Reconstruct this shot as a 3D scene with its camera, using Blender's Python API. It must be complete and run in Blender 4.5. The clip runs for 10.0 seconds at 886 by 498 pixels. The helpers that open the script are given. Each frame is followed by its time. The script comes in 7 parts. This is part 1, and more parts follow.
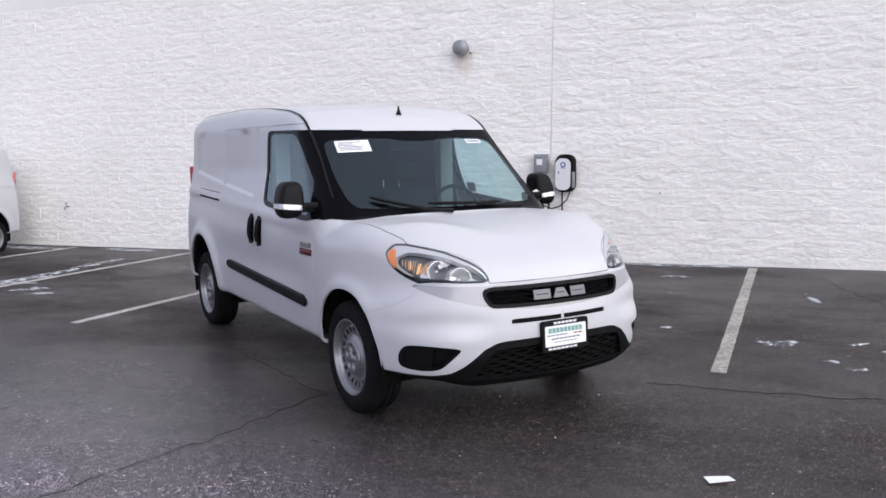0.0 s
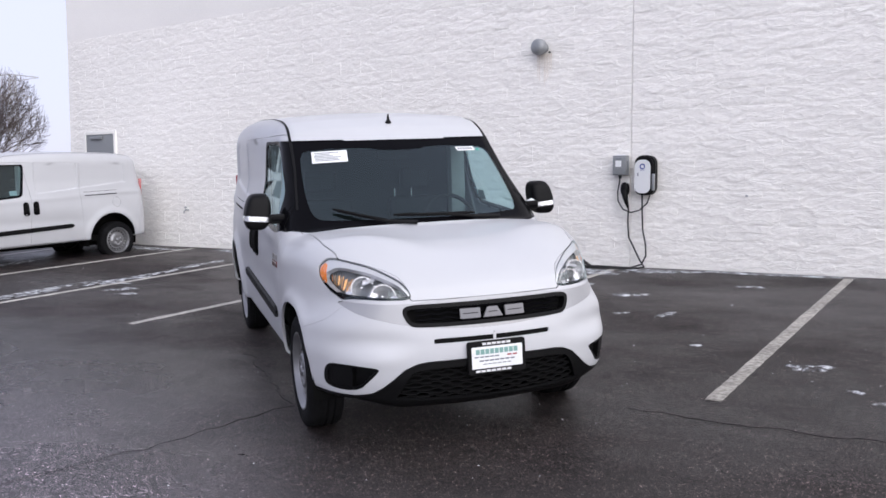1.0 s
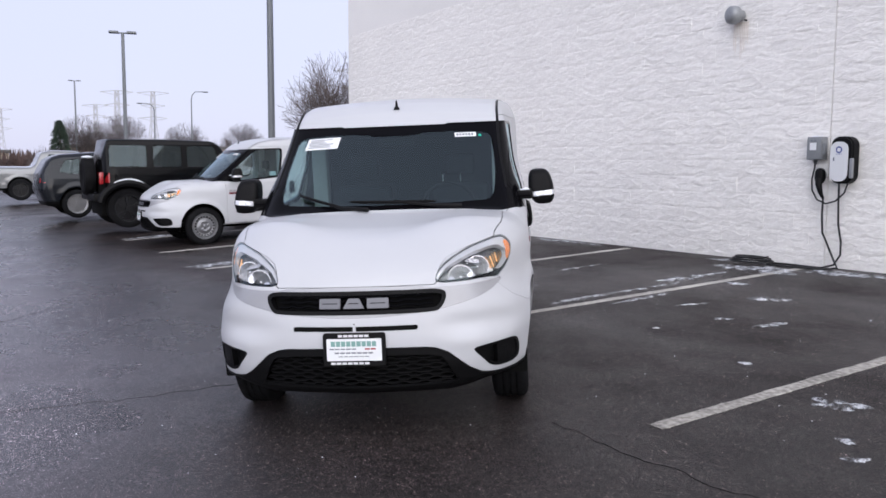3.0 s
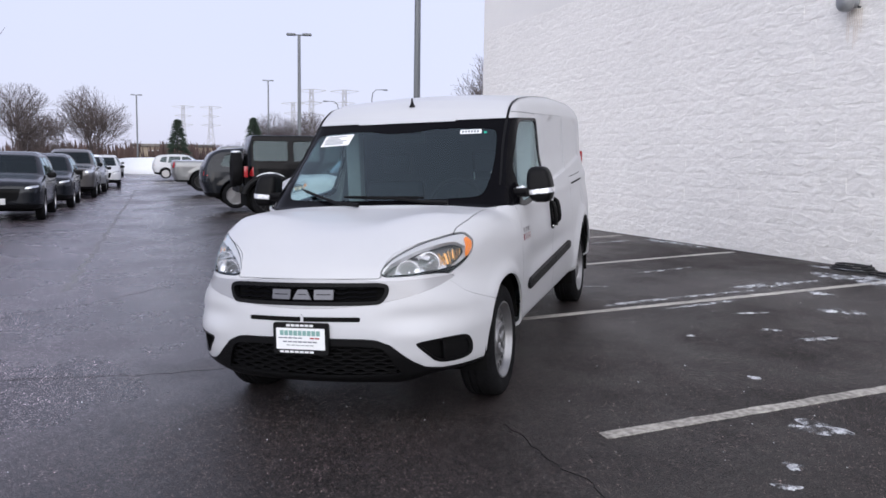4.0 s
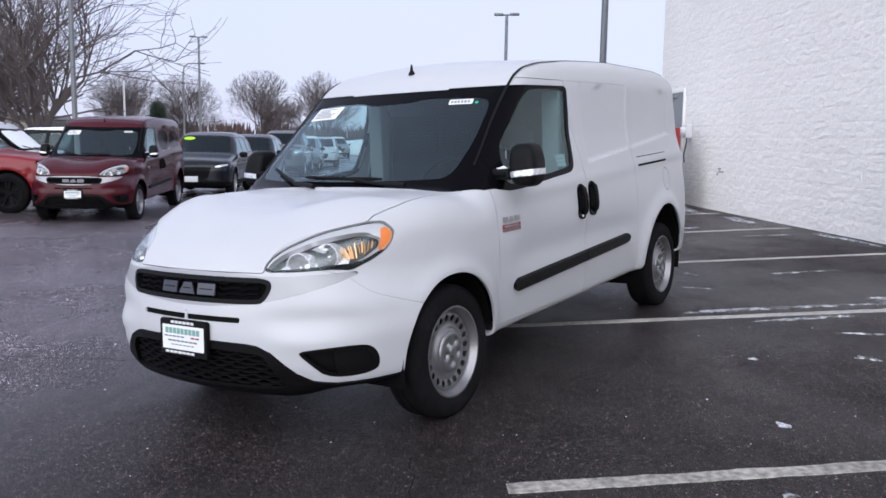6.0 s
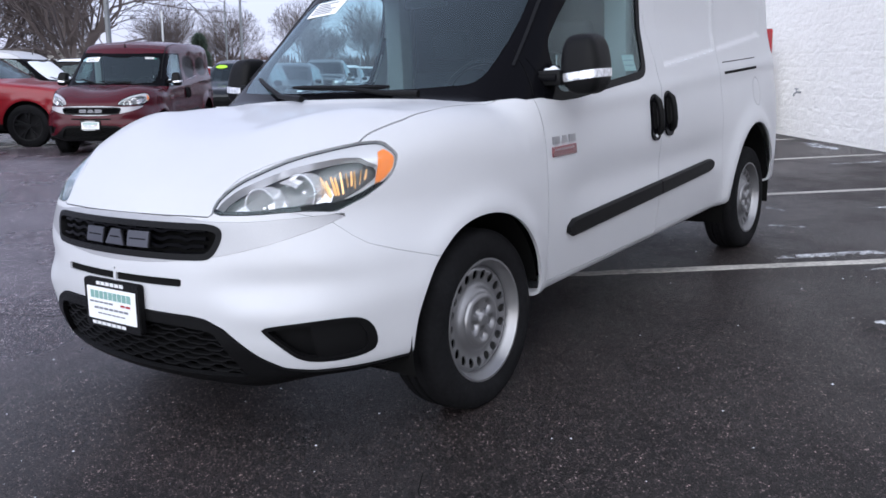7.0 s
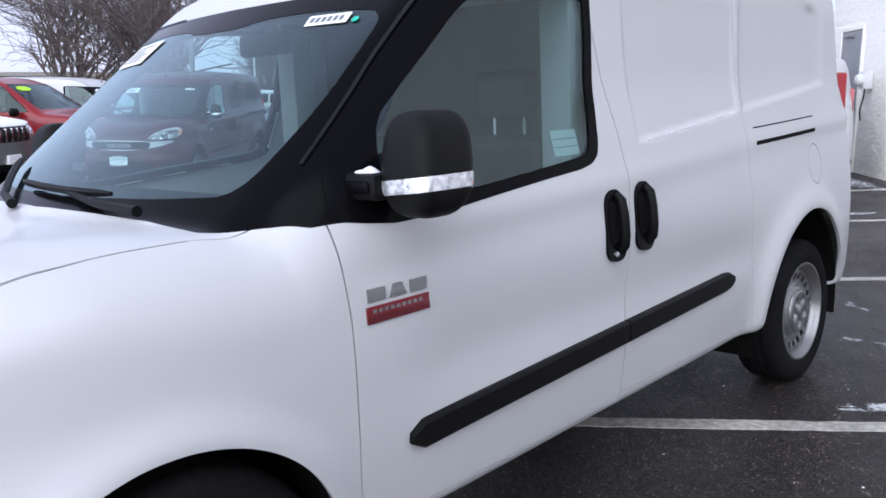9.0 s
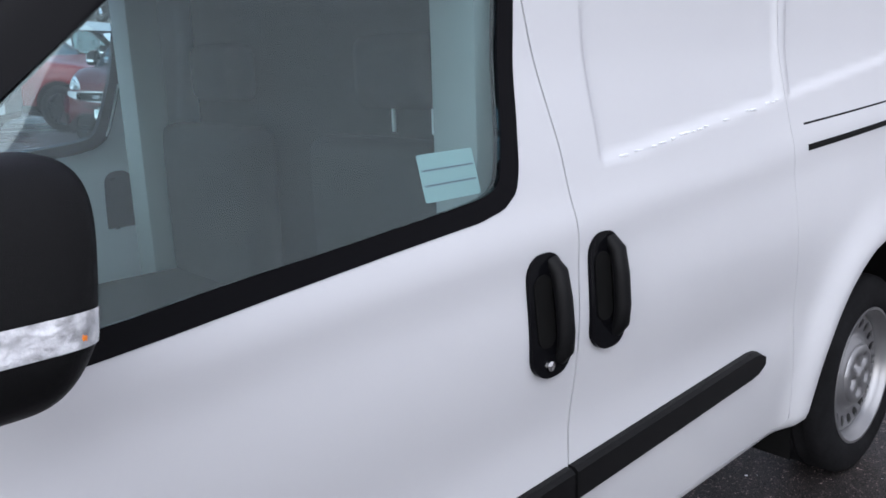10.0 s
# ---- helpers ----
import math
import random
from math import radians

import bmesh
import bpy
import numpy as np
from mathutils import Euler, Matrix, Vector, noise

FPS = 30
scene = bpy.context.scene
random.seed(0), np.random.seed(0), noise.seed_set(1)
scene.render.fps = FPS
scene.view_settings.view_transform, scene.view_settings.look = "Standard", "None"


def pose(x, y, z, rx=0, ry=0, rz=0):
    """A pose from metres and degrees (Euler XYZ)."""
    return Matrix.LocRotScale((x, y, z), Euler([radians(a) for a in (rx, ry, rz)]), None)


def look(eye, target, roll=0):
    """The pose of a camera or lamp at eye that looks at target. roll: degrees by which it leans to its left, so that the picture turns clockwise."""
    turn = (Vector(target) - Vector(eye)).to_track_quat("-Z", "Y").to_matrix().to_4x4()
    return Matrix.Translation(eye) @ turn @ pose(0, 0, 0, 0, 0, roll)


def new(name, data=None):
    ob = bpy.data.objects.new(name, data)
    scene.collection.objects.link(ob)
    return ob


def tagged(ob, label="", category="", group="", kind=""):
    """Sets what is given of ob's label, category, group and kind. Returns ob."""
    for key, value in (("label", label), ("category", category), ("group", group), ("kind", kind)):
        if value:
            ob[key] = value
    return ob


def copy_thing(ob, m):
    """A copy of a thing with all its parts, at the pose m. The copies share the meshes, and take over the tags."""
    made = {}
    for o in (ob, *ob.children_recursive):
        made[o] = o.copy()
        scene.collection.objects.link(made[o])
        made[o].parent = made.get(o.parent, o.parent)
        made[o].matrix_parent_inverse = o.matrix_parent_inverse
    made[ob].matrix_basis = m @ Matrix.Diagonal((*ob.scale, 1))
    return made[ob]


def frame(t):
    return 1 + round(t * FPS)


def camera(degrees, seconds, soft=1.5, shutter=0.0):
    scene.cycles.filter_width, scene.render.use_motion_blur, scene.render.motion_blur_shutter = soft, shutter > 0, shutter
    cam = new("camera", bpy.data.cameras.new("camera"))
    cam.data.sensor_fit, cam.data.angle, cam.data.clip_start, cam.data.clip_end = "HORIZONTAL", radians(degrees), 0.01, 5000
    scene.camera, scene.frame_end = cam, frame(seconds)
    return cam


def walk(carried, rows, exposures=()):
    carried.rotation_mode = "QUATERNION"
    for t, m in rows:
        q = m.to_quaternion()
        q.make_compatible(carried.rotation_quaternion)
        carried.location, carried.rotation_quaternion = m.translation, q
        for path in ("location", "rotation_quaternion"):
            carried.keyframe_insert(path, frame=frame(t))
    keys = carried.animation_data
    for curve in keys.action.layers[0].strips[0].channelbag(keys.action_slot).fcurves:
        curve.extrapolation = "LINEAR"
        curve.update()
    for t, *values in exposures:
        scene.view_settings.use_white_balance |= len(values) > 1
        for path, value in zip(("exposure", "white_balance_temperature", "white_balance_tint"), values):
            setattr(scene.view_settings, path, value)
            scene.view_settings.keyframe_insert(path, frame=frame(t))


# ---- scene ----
cam = camera(55.46, 10.0, soft=1.6)
# seconds, eye, Euler angles in degrees
PATH = [
    (0, 1.925, -5.056, 1.284, 85.85, -0.45, 22.78),
    (0.5, 2.417, -4.662, 1.324, 85.69, -0.19, 27.45),
    (1, 2.963, -4.29, 1.368, 85.67, 0.03, 34.3),
    (1.5, 3.353, -3.821, 1.362, 85.24, -0.3, 41.34),
    (2, 3.824, -3.374, 1.388, 84.72, -0.7, 48.14),
    (2.5, 4.149, -2.88, 1.376, 84.47, -0.57, 53.34),
    (2.7, 4.327, -2.687, 1.412, 84.4, -0.46, 55.41),
    (4, 5.117, -1.316, 1.439, 83.9, -0.79, 71.13),
    (4.5, 5.259, -0.764, 1.469, 83.92, -1.71, 77.13),
    (5, 5.183, -0.226, 1.476, 83.45, -1.76, 81.68),
    (5.2, 5.142, -0.012, 1.468, 83.04, -1.82, 83.3),
    (6.3, 4.29, 0.412, 1.394, 81.66, -0.57, 88.02),
    (6.5, 4.059, 0.455, 1.371, 80.43, -0.5, 88.69),
    (7, 3.495, 0.5, 1.268, 77.91, -0.04, 90.11),
    (7.5, 3.092, 0.525, 1.232, 75.71, 0.28, 92.22),
    (8, 2.85, 0.818, 1.313, 75.92, 0.11, 95.48),
    (8.5, 2.464, 1.092, 1.393, 78.59, -0.19, 96.69),
    (9, 1.975, 1.316, 1.443, 79.33, -0.25, 97.27),
    (9.5, 1.392, 1.496, 1.485, 77.95, -0.81, 99.09),
    (10, 0.786, 1.577, 1.51, 75.71, -0.74, 100.15),
]
# the film brightens a little and turns cooler as the camera goes round
EXPOSURES = [(0, 0.62, 6500, 10), (2.5, 0.50, 6400, 10), (4.5, 0.46, 6350, 9), (6.5, 0.59, 6120, 8), (7.5, 0.74, 6020, 8), (8.5, 0.78, 5990, 8), (9.0, 0.81, 6030, 8), (9.5, 0.90, 6080, 8), (10, 1.08, 6150, 8)]
walk(cam, [(t, pose(x, y, z, rx, ry, rz)) for t, x, y, z, rx, ry, rz in PATH], EXPOSURES)

# ---- overcast winter daylight ----
world = bpy.data.worlds.new("overcast_sky")
scene.world = world
world.use_nodes = True
wn, wl = world.node_tree.nodes, world.node_tree.links
wn.clear()
w_out, w_bg = wn.new("ShaderNodeOutputWorld"), wn.new("ShaderNodeBackground")
w_sky = wn.new("ShaderNodeTexSky")
w_sky.sky_type, w_sky.sun_disc = "NISHITA", False
SUN_EL, SUN_AZ = radians(14), radians(99)
w_sky.sun_elevation, w_sky.sun_rotation = SUN_EL, SUN_AZ
w_dim = wn.new("ShaderNodeVectorMath")
w_dim.operation = "SCALE"
w_dim.inputs["Scale"].default_value = 0.10
w_co, w_sep = wn.new("ShaderNodeTexCoord"), wn.new("ShaderNodeSeparateXYZ")
w_ramp, w_mix, w_noise = wn.new("ShaderNodeValToRGB"), wn.new("ShaderNodeMix"), wn.new("ShaderNodeTexNoise")
w_ramp.color_ramp.elements[0].position, w_ramp.color_ramp.elements[0].color = 0.0, (0.545, 0.555, 0.725, 1)
w_ramp.color_ramp.elements[1].position, w_ramp.color_ramp.elements[1].color = 1.0, (0.33, 0.34, 0.43, 1)
w_el = w_ramp.color_ramp.elements.new(0.25)
w_el.color = (0.60, 0.615, 0.815, 1)
w_el = w_ramp.color_ramp.elements.new(0.55)
w_el.color = (0.54, 0.555, 0.72, 1)
w_noise.inputs["Scale"].default_value = 1.6
w_noise.inputs["Detail"].default_value = 3.0
w_mul = wn.new("ShaderNodeMapRange")
w_mul.inputs["To Min"].default_value, w_mul.inputs["To Max"].default_value = 0.94, 1.06
w_scale = wn.new("ShaderNodeVectorMath")
w_scale.operation = "SCALE"
w_mix.data_type = "RGBA"
w_mix.inputs[0].default_value = 0.88
wl.new(w_co.outputs["Generated"], w_sep.inputs[0])
wl.new(w_sep.outputs["Z"], w_ramp.inputs[0])
wl.new(w_co.outputs["Generated"], w_noise.inputs["Vector"])
wl.new(w_noise.outputs["Fac"], w_mul.inputs["Value"])
wl.new(w_ramp.outputs["Color"], w_scale.inputs[0])
wl.new(w_mul.outputs[0], w_scale.inputs["Scale"])
wl.new(w_sky.outputs["Color"], w_dim.inputs[0])
wl.new(w_dim.outputs["Vector"], w_mix.inputs["A"])
wl.new(w_scale.outputs["Vector"], w_mix.inputs["B"])
wl.new(w_mix.outputs["Result"], w_bg.inputs["Color"])
w_bg.inputs["Strength"].default_value = 1.0
wl.new(w_bg.outputs[0], w_out.inputs[0])
sun_data = bpy.data.lights.new("sun", "SUN")
sun_data.energy, sun_data.angle, sun_data.color = 3.5, radians(130), (1.0, 0.98, 0.96)
sun = new("sun", sun_data)
sun.matrix_world = look((0, 0, 20), (-10, 1.5, 18.2))


# ---- materials ----
def mat(name, color, rough=0.5, metal=0.0, grain=0.0, grain_scale=40.0, bump=0.0, bump_scale=60.0, coat=0.0, stain=0.0, stain_scale=1.5, spec=0.5, vary=0.0):
    """A surface: base colour with fine grain, broad stains, a little change from piece to piece, relief and clear coat."""
    m = bpy.data.materials.new(name)
    m.use_nodes = True
    n, l = m.node_tree.nodes, m.node_tree.links
    b = n["Principled BSDF"]
    b.inputs["Base Color"].default_value = (*color, 1)
    b.inputs["Roughness"].default_value = rough
    b.inputs["Metallic"].default_value = metal
    b.inputs["Coat Weight"].default_value = coat
    b.inputs["Coat Roughness"].default_value = 0.04
    b.inputs["Specular IOR Level"].default_value = spec
    co = n.new("ShaderNodeTexCoord")
    last = None
    for amount, scale, detail in ((grain, grain_scale, 6.0), (stain, stain_scale, 4.0)):
        if amount:
            t = n.new("ShaderNodeTexNoise")
            t.inputs["Scale"].default_value, t.inputs["Detail"].default_value = scale, detail
            l.new(co.outputs["Object"], t.inputs["Vector"])
            r = n.new("ShaderNodeMapRange")
            r.inputs["From Min"].default_value, r.inputs["From Max"].default_value = 0.3, 0.7
            r.inputs["To Min"].default_value, r.inputs["To Max"].default_value = 1 - amount, 1 + amount
            l.new(t.outputs["Fac"], r.inputs["Value"])
            s = n.new("ShaderNodeVectorMath")
            s.operation = "SCALE"
            if last:
                l.new(last, s.inputs[0])
            else:
                s.inputs[0].default_value = color
            l.new(r.outputs[0], s.inputs["Scale"])
            last = s.outputs["Vector"]
    if vary:
        o = n.new("ShaderNodeObjectInfo")
        r = n.new("ShaderNodeMapRange")
        r.inputs["To Min"].default_value, r.inputs["To Max"].default_value = 1 - vary, 1 + vary
        l.new(o.outputs["Random"], r.inputs["Value"])
        s = n.new("ShaderNodeVectorMath")
        s.operation = "SCALE"
        if last:
            l.new(last, s.inputs[0])
        else:
            s.inputs[0].default_value = color
        l.new(r.outputs[0], s.inputs["Scale"])
        last = s.outputs["Vector"]
    if last:
        l.new(last, b.inputs["Base Color"])
    if bump:
        t = n.new("ShaderNodeTexNoise")
        t.inputs["Scale"].default_value, t.inputs["Detail"].default_value = bump_scale, 8.0
        l.new(co.outputs["Object"], t.inputs["Vector"])
        k = n.new("ShaderNodeBump")
        k.inputs["Strength"].default_value, k.inputs["Distance"].default_value = 1.0, bump
        l.new(t.outputs["Fac"], k.inputs["Height"])
        l.new(k.outputs[0], b.inputs["Normal"])
    return m


def glass_mat(name, tint, see=0.75, rough=0.02, gloss=0.06):
    """Window glass: clear with a tint, and mirror-like gloss that grows at a glancing angle."""
    m = bpy.data.materials.new(name)
    m.use_nodes = True
    n, l = m.node_tree.nodes, m.node_tree.links
    n.clear()
    out, mix, tr, gl = n.new("ShaderNodeOutputMaterial"), n.new("ShaderNodeMixShader"), n.new("ShaderNodeBsdfTransparent"), n.new("ShaderNodeBsdfGlossy")
    lw, power, fr = n.new("ShaderNodeLayerWeight"), n.new("ShaderNodeMath"), n.new("ShaderNodeMath")
    tr.inputs["Color"].default_value = (*[c * see for c in tint], 1)
    gl.inputs["Roughness"].default_value = rough
    gl.inputs["Color"].default_value = (0.80, 0.96, 0.99, 1)
    lw.inputs["Blend"].default_value = 0.5
    power.operation, fr.operation = "POWER", "MULTIPLY_ADD"
    power.inputs[1].default_value = 5.0
    fr.inputs[1].default_value, fr.inputs[2].default_value = 1 - gloss, gloss
    l.new(lw.outputs["Facing"], power.inputs[0])
    l.new(power.outputs[0], fr.inputs[0])
    l.new(fr.outputs[0], mix.inputs[0])
    l.new(tr.outputs[0], mix.inputs[1])
    l.new(gl.outputs[0], mix.inputs[2])
    l.new(mix.outputs[0], out.inputs[0])
    return m


def glow_mat(name, color, strength):
    m = bpy.data.materials.new(name)
    m.use_nodes = True
    b = m.node_tree.nodes["Principled BSDF"]
    b.inputs["Base Color"].default_value = (*color, 1)
    b.inputs["Emission Color"].default_value = (*color, 1)
    b.inputs["Emission Strength"].default_value = strength
    return m


M_PAINT = mat("white_paint", (0.525, 0.53, 0.552), 0.38, coat=0.22, spec=0.3, stain=0.02, stain_scale=2.0)
M_RED = mat("dark_red_paint", (0.055, 0.005, 0.010), 0.25, spec=0.2, coat=0.16, stain=0.05)
M_BLACKPL = mat("black_plastic", (0.0045, 0.0045, 0.005), 0.5, grain=0.15, grain_scale=300, bump=0.0006, bump_scale=900, spec=0.14)
M_PIANO = mat("gloss_black", (0.0035, 0.0035, 0.0045), 0.14, spec=0.05)
M_DARK = mat("dark_cavity", (0.005, 0.005, 0.005), 0.8, spec=0.1)
M_SILVER = mat("silver_paint", (0.36, 0.36, 0.375), 0.38, metal=0.25, coat=0.25, grain=0.04, grain_scale=400)
M_CHROME = mat("chrome", (0.72, 0.72, 0.74), 0.10, metal=1.0)
M_WHEEL = mat("wheel_silver", (0.27, 0.27, 0.28), 0.34, metal=0.7, stain=0.08, stain_scale=9.0)
M_TYRE = mat("tyre_rubber", (0.008, 0.008, 0.009), 0.85, grain=0.25, grain_scale=60, bump=0.0008, bump_scale=400, stain=0.3, stain_scale=7.0, spec=0.12)
M_GLASS = glass_mat("window_glass", (0.78, 0.95, 0.97), 0.88, gloss=0.085)
M_LAMPIN = mat("lamp_silver", (0.16, 0.16, 0.165), 0.26, metal=0.4)
M_LAMPRIM = mat("bright_trim", (0.62, 0.62, 0.64), 0.26, metal=0.3)
M_BOWL = mat("reflector_silver", (0.86, 0.86, 0.88), 0.22, metal=0.75)
M_SCREEN = glass_mat("screen_glass", (0.80, 0.96, 0.96), 0.90, gloss=0.105)
M_CARGLASS = glass_mat("car_glass", (0.45, 0.50, 0.50), 0.45, gloss=0.055)
M_REPEATER = mat("clear_lamp", (0.62, 0.63, 0.66), 0.16, metal=0.5, coat=1.0, grain=0.45, grain_scale=60, bump=0.004, bump_scale=55)
M_BADGEDARK = mat("dark_chrome", (0.12, 0.12, 0.13), 0.33, metal=1.0)
M_BADGE = mat("satin_chrome", (0.36, 0.36, 0.375), 0.30, metal=1.0)
M_MESH = mat("intake_mesh", (0.005, 0.005, 0.0055), 0.5, spec=0.12)
M_LENS = glass_mat("lamp_lens", (1, 1, 1), 0.97, gloss=0.045)
M_AMBER = mat("amber_lens", (0.85, 0.22, 0.015), 0.15, coat=0.8)
M_REDLENS = mat("red_lens", (0.34, 0.012, 0.016), 0.15, coat=0.8)
# lamp glow put into reflector shards: faint emission, then an amber tint
M_LAMPLIT = glow_mat("lit_shard_glow", (0.95, 0.50, 0.18), 0.22)
M_WARM = mat("glow_tinted_reflector", (0.72, 0.44, 0.20), 0.24, metal=0.8)
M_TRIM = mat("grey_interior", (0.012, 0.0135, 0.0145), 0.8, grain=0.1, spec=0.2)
M_PARTITION = mat("light_interior", (0.24, 0.255, 0.255), 0.7, grain=0.05)
M_PAPER = mat("paper", (0.78, 0.79, 0.80), 0.8)
M_LABEL = mat("thin_label", (0.36, 0.44, 0.43), 0.8)
M_GREENDOT = mat("green_sticker", (0.02, 0.42, 0.30), 0.6)
M_INK = mat("grey_ink", (0.16, 0.17, 0.20), 0.8)
M_WHITEPL = mat("white_plastic", (0.72, 0.73, 0.74), 0.35)
def thin_snow():
    """Snow so thin that the ground shows through it in grains."""
    m = mat("thin_snow", (0.74, 0.76, 0.80), 0.85, grain=0.1, grain_scale=30, bump=0.003, bump_scale=80)
    n, l = m.node_tree.nodes, m.node_tree.links
    b = n["Principled BSDF"]
    co, t, t2, r, mx = n.new("ShaderNodeTexCoord"), n.new("ShaderNodeTexNoise"), n.new("ShaderNodeTexNoise"), n.new("ShaderNodeMapRange"), n.new("ShaderNodeMath")
    t.inputs["Scale"].default_value, t.inputs["Detail"].default_value, t.inputs["Roughness"].default_value = 11.0, 9.0, 0.72
    l.new(co.outputs["Object"], t.inputs["Vector"])
    r.inputs["From Min"].default_value, r.inputs["From Max"].default_value = 0.43, 0.66
    l.new(t.outputs["Fac"], r.inputs["Value"])
    l.new(r.outputs[0], b.inputs["Alpha"])
    return m


M_SNOWTHIN = thin_snow()
M_SNOW = mat("snow", (0.80, 0.82, 0.86), 0.85, grain=0.06, grain_scale=30, bump=0.004, bump_scale=60)


# ---- mesh helpers ----
def mesh_part(name, me, material, parent, label=""):
    ob = new(name, me)
    if not me.materials:
        me.materials.append(material)
    if parent:
        ob.parent = parent
    if label:
        ob["label"] = label
    return ob


def part(name, bm, material, parent, label="", smooth=True):
    me = bpy.data.meshes.new(name)
    bm.to_mesh(me)
    bm.free()
    if smooth:
        me.shade_smooth()
        me.set_sharp_from_angle(angle=radians(40))
    return mesh_part(name, me, material, parent, label)


def thing(name, m, label, category, group="", kind=""):
    ob = new(name)
    ob.matrix_basis = m
    ob.empty_display_size = 0.2
    return tagged(ob, label, category, group, kind)


def box(bm, x0, x1, y0, y1, z0, z1, bevel=0.0, seg=2):
    r = bmesh.ops.create_cube(bm, size=1.0, matrix=Matrix.Translation(((x0 + x1) / 2, (y0 + y1) / 2, (z0 + z1) / 2)) @ Matrix.Diagonal((x1 - x0, y1 - y0, z1 - z0, 1)))
    if bevel:
        es = {e for v in r["verts"] for e in v.link_edges}
        bmesh.ops.bevel(bm, geom=list(es), offset=bevel, segments=seg, profile=0.6, affect="EDGES")
    return bm


def boxed(*a, **k):
    return box(bmesh.new(), *a, **k)


def tube(bm, pts, radii, sides=10, cap=True):
    """A round tube along points; radii is one number or one a point."""
    pts = [Vector(p) for p in pts]
    radii = [radii] * len(pts) if isinstance(radii, (int, float)) else radii
    rings, ref = [], None
    for i, p in enumerate(pts):
        d = (pts[min(i + 1, len(pts) - 1)] - pts[max(i - 1, 0)]).normalized()
        if ref is None:
            ref = d.orthogonal().normalized()
        ref = (ref - d * ref.dot(d)).normalized()
        side = d.cross(ref)
        rings.append([bm.verts.new(p + radii[i] * (math.cos(a) * ref + math.sin(a) * side)) for a in [2 * math.pi * k / sides for k in range(sides)]])
    for a, b in zip(rings, rings[1:]):
        for k in range(sides):
            bm.faces.new((a[k], a[(k + 1) % sides], b[(k + 1) % sides], b[k]))
    if cap:
        bm.faces.new(rings[0][::-1])
        bm.faces.new(rings[-1])
    return bm


def lathe(bm, profile, m, sides=48):
    """Turns a profile of (radius, height) about the z axis of m."""
    rings = [[bm.verts.new(m @ Vector((r * math.cos(a), r * math.sin(a), h))) for a in [2 * math.pi * k / sides for k in range(sides)]] for r, h in profile]
    for a, b in zip(rings, rings[1:]):
        for k in range(sides):
            bm.faces.new((a[k], a[(k + 1) % sides], b[(k + 1) % sides], b[k]))
    return bm


def prism(bm, outline, m, depth):
    """A flat outline (u, v) in the plane of m, made depth thick along its z."""
    a = [bm.verts.new(m @ Vector((u, v, 0))) for u, v in outline]
    b = [bm.verts.new(m @ Vector((u, v, depth))) for u, v in outline]
    bm.faces.new(a[::-1])
    bm.faces.new(b)
    k = len(a)
    for i in range(k):
        bm.faces.new((a[i], a[(i + 1) % k], b[(i + 1) % k], b[i]))
    bmesh.ops.recalc_face_normals(bm, faces=bm.faces[:])
    return bm


def chaikin(poly, n=2):
    p = np.array(poly, float)
    for _ in range(n):
        q = np.roll(p, -1, axis=0)
        p = np.stack([p * 0.75 + q * 0.25, p * 0.25 + q * 0.75], 1).reshape(-1, 2)
    return p


def sd_poly(u, v, poly):
    """Signed distance to an outline, positive inside."""
    p = np.array(poly, float)
    q = np.roll(p, -1, axis=0)
    best, inside = np.full(u.shape, 1e9), np.zeros(u.shape, bool)
    for (ax, ay), (bx, by) in zip(p, q):
        dx, dy = bx - ax, by - ay
        t = np.clip(((u - ax) * dx + (v - ay) * dy) / max(dx * dx + dy * dy, 1e-12), 0, 1)
        best = np.minimum(best, np.hypot(u - ax - t * dx, v - ay - t * dy))
        if abs(dy) > 1e-12:
            inside ^= ((ay > v) != (by > v)) & (u < dx * (v - ay) / dy + ax)
    return np.where(inside, best, -best)


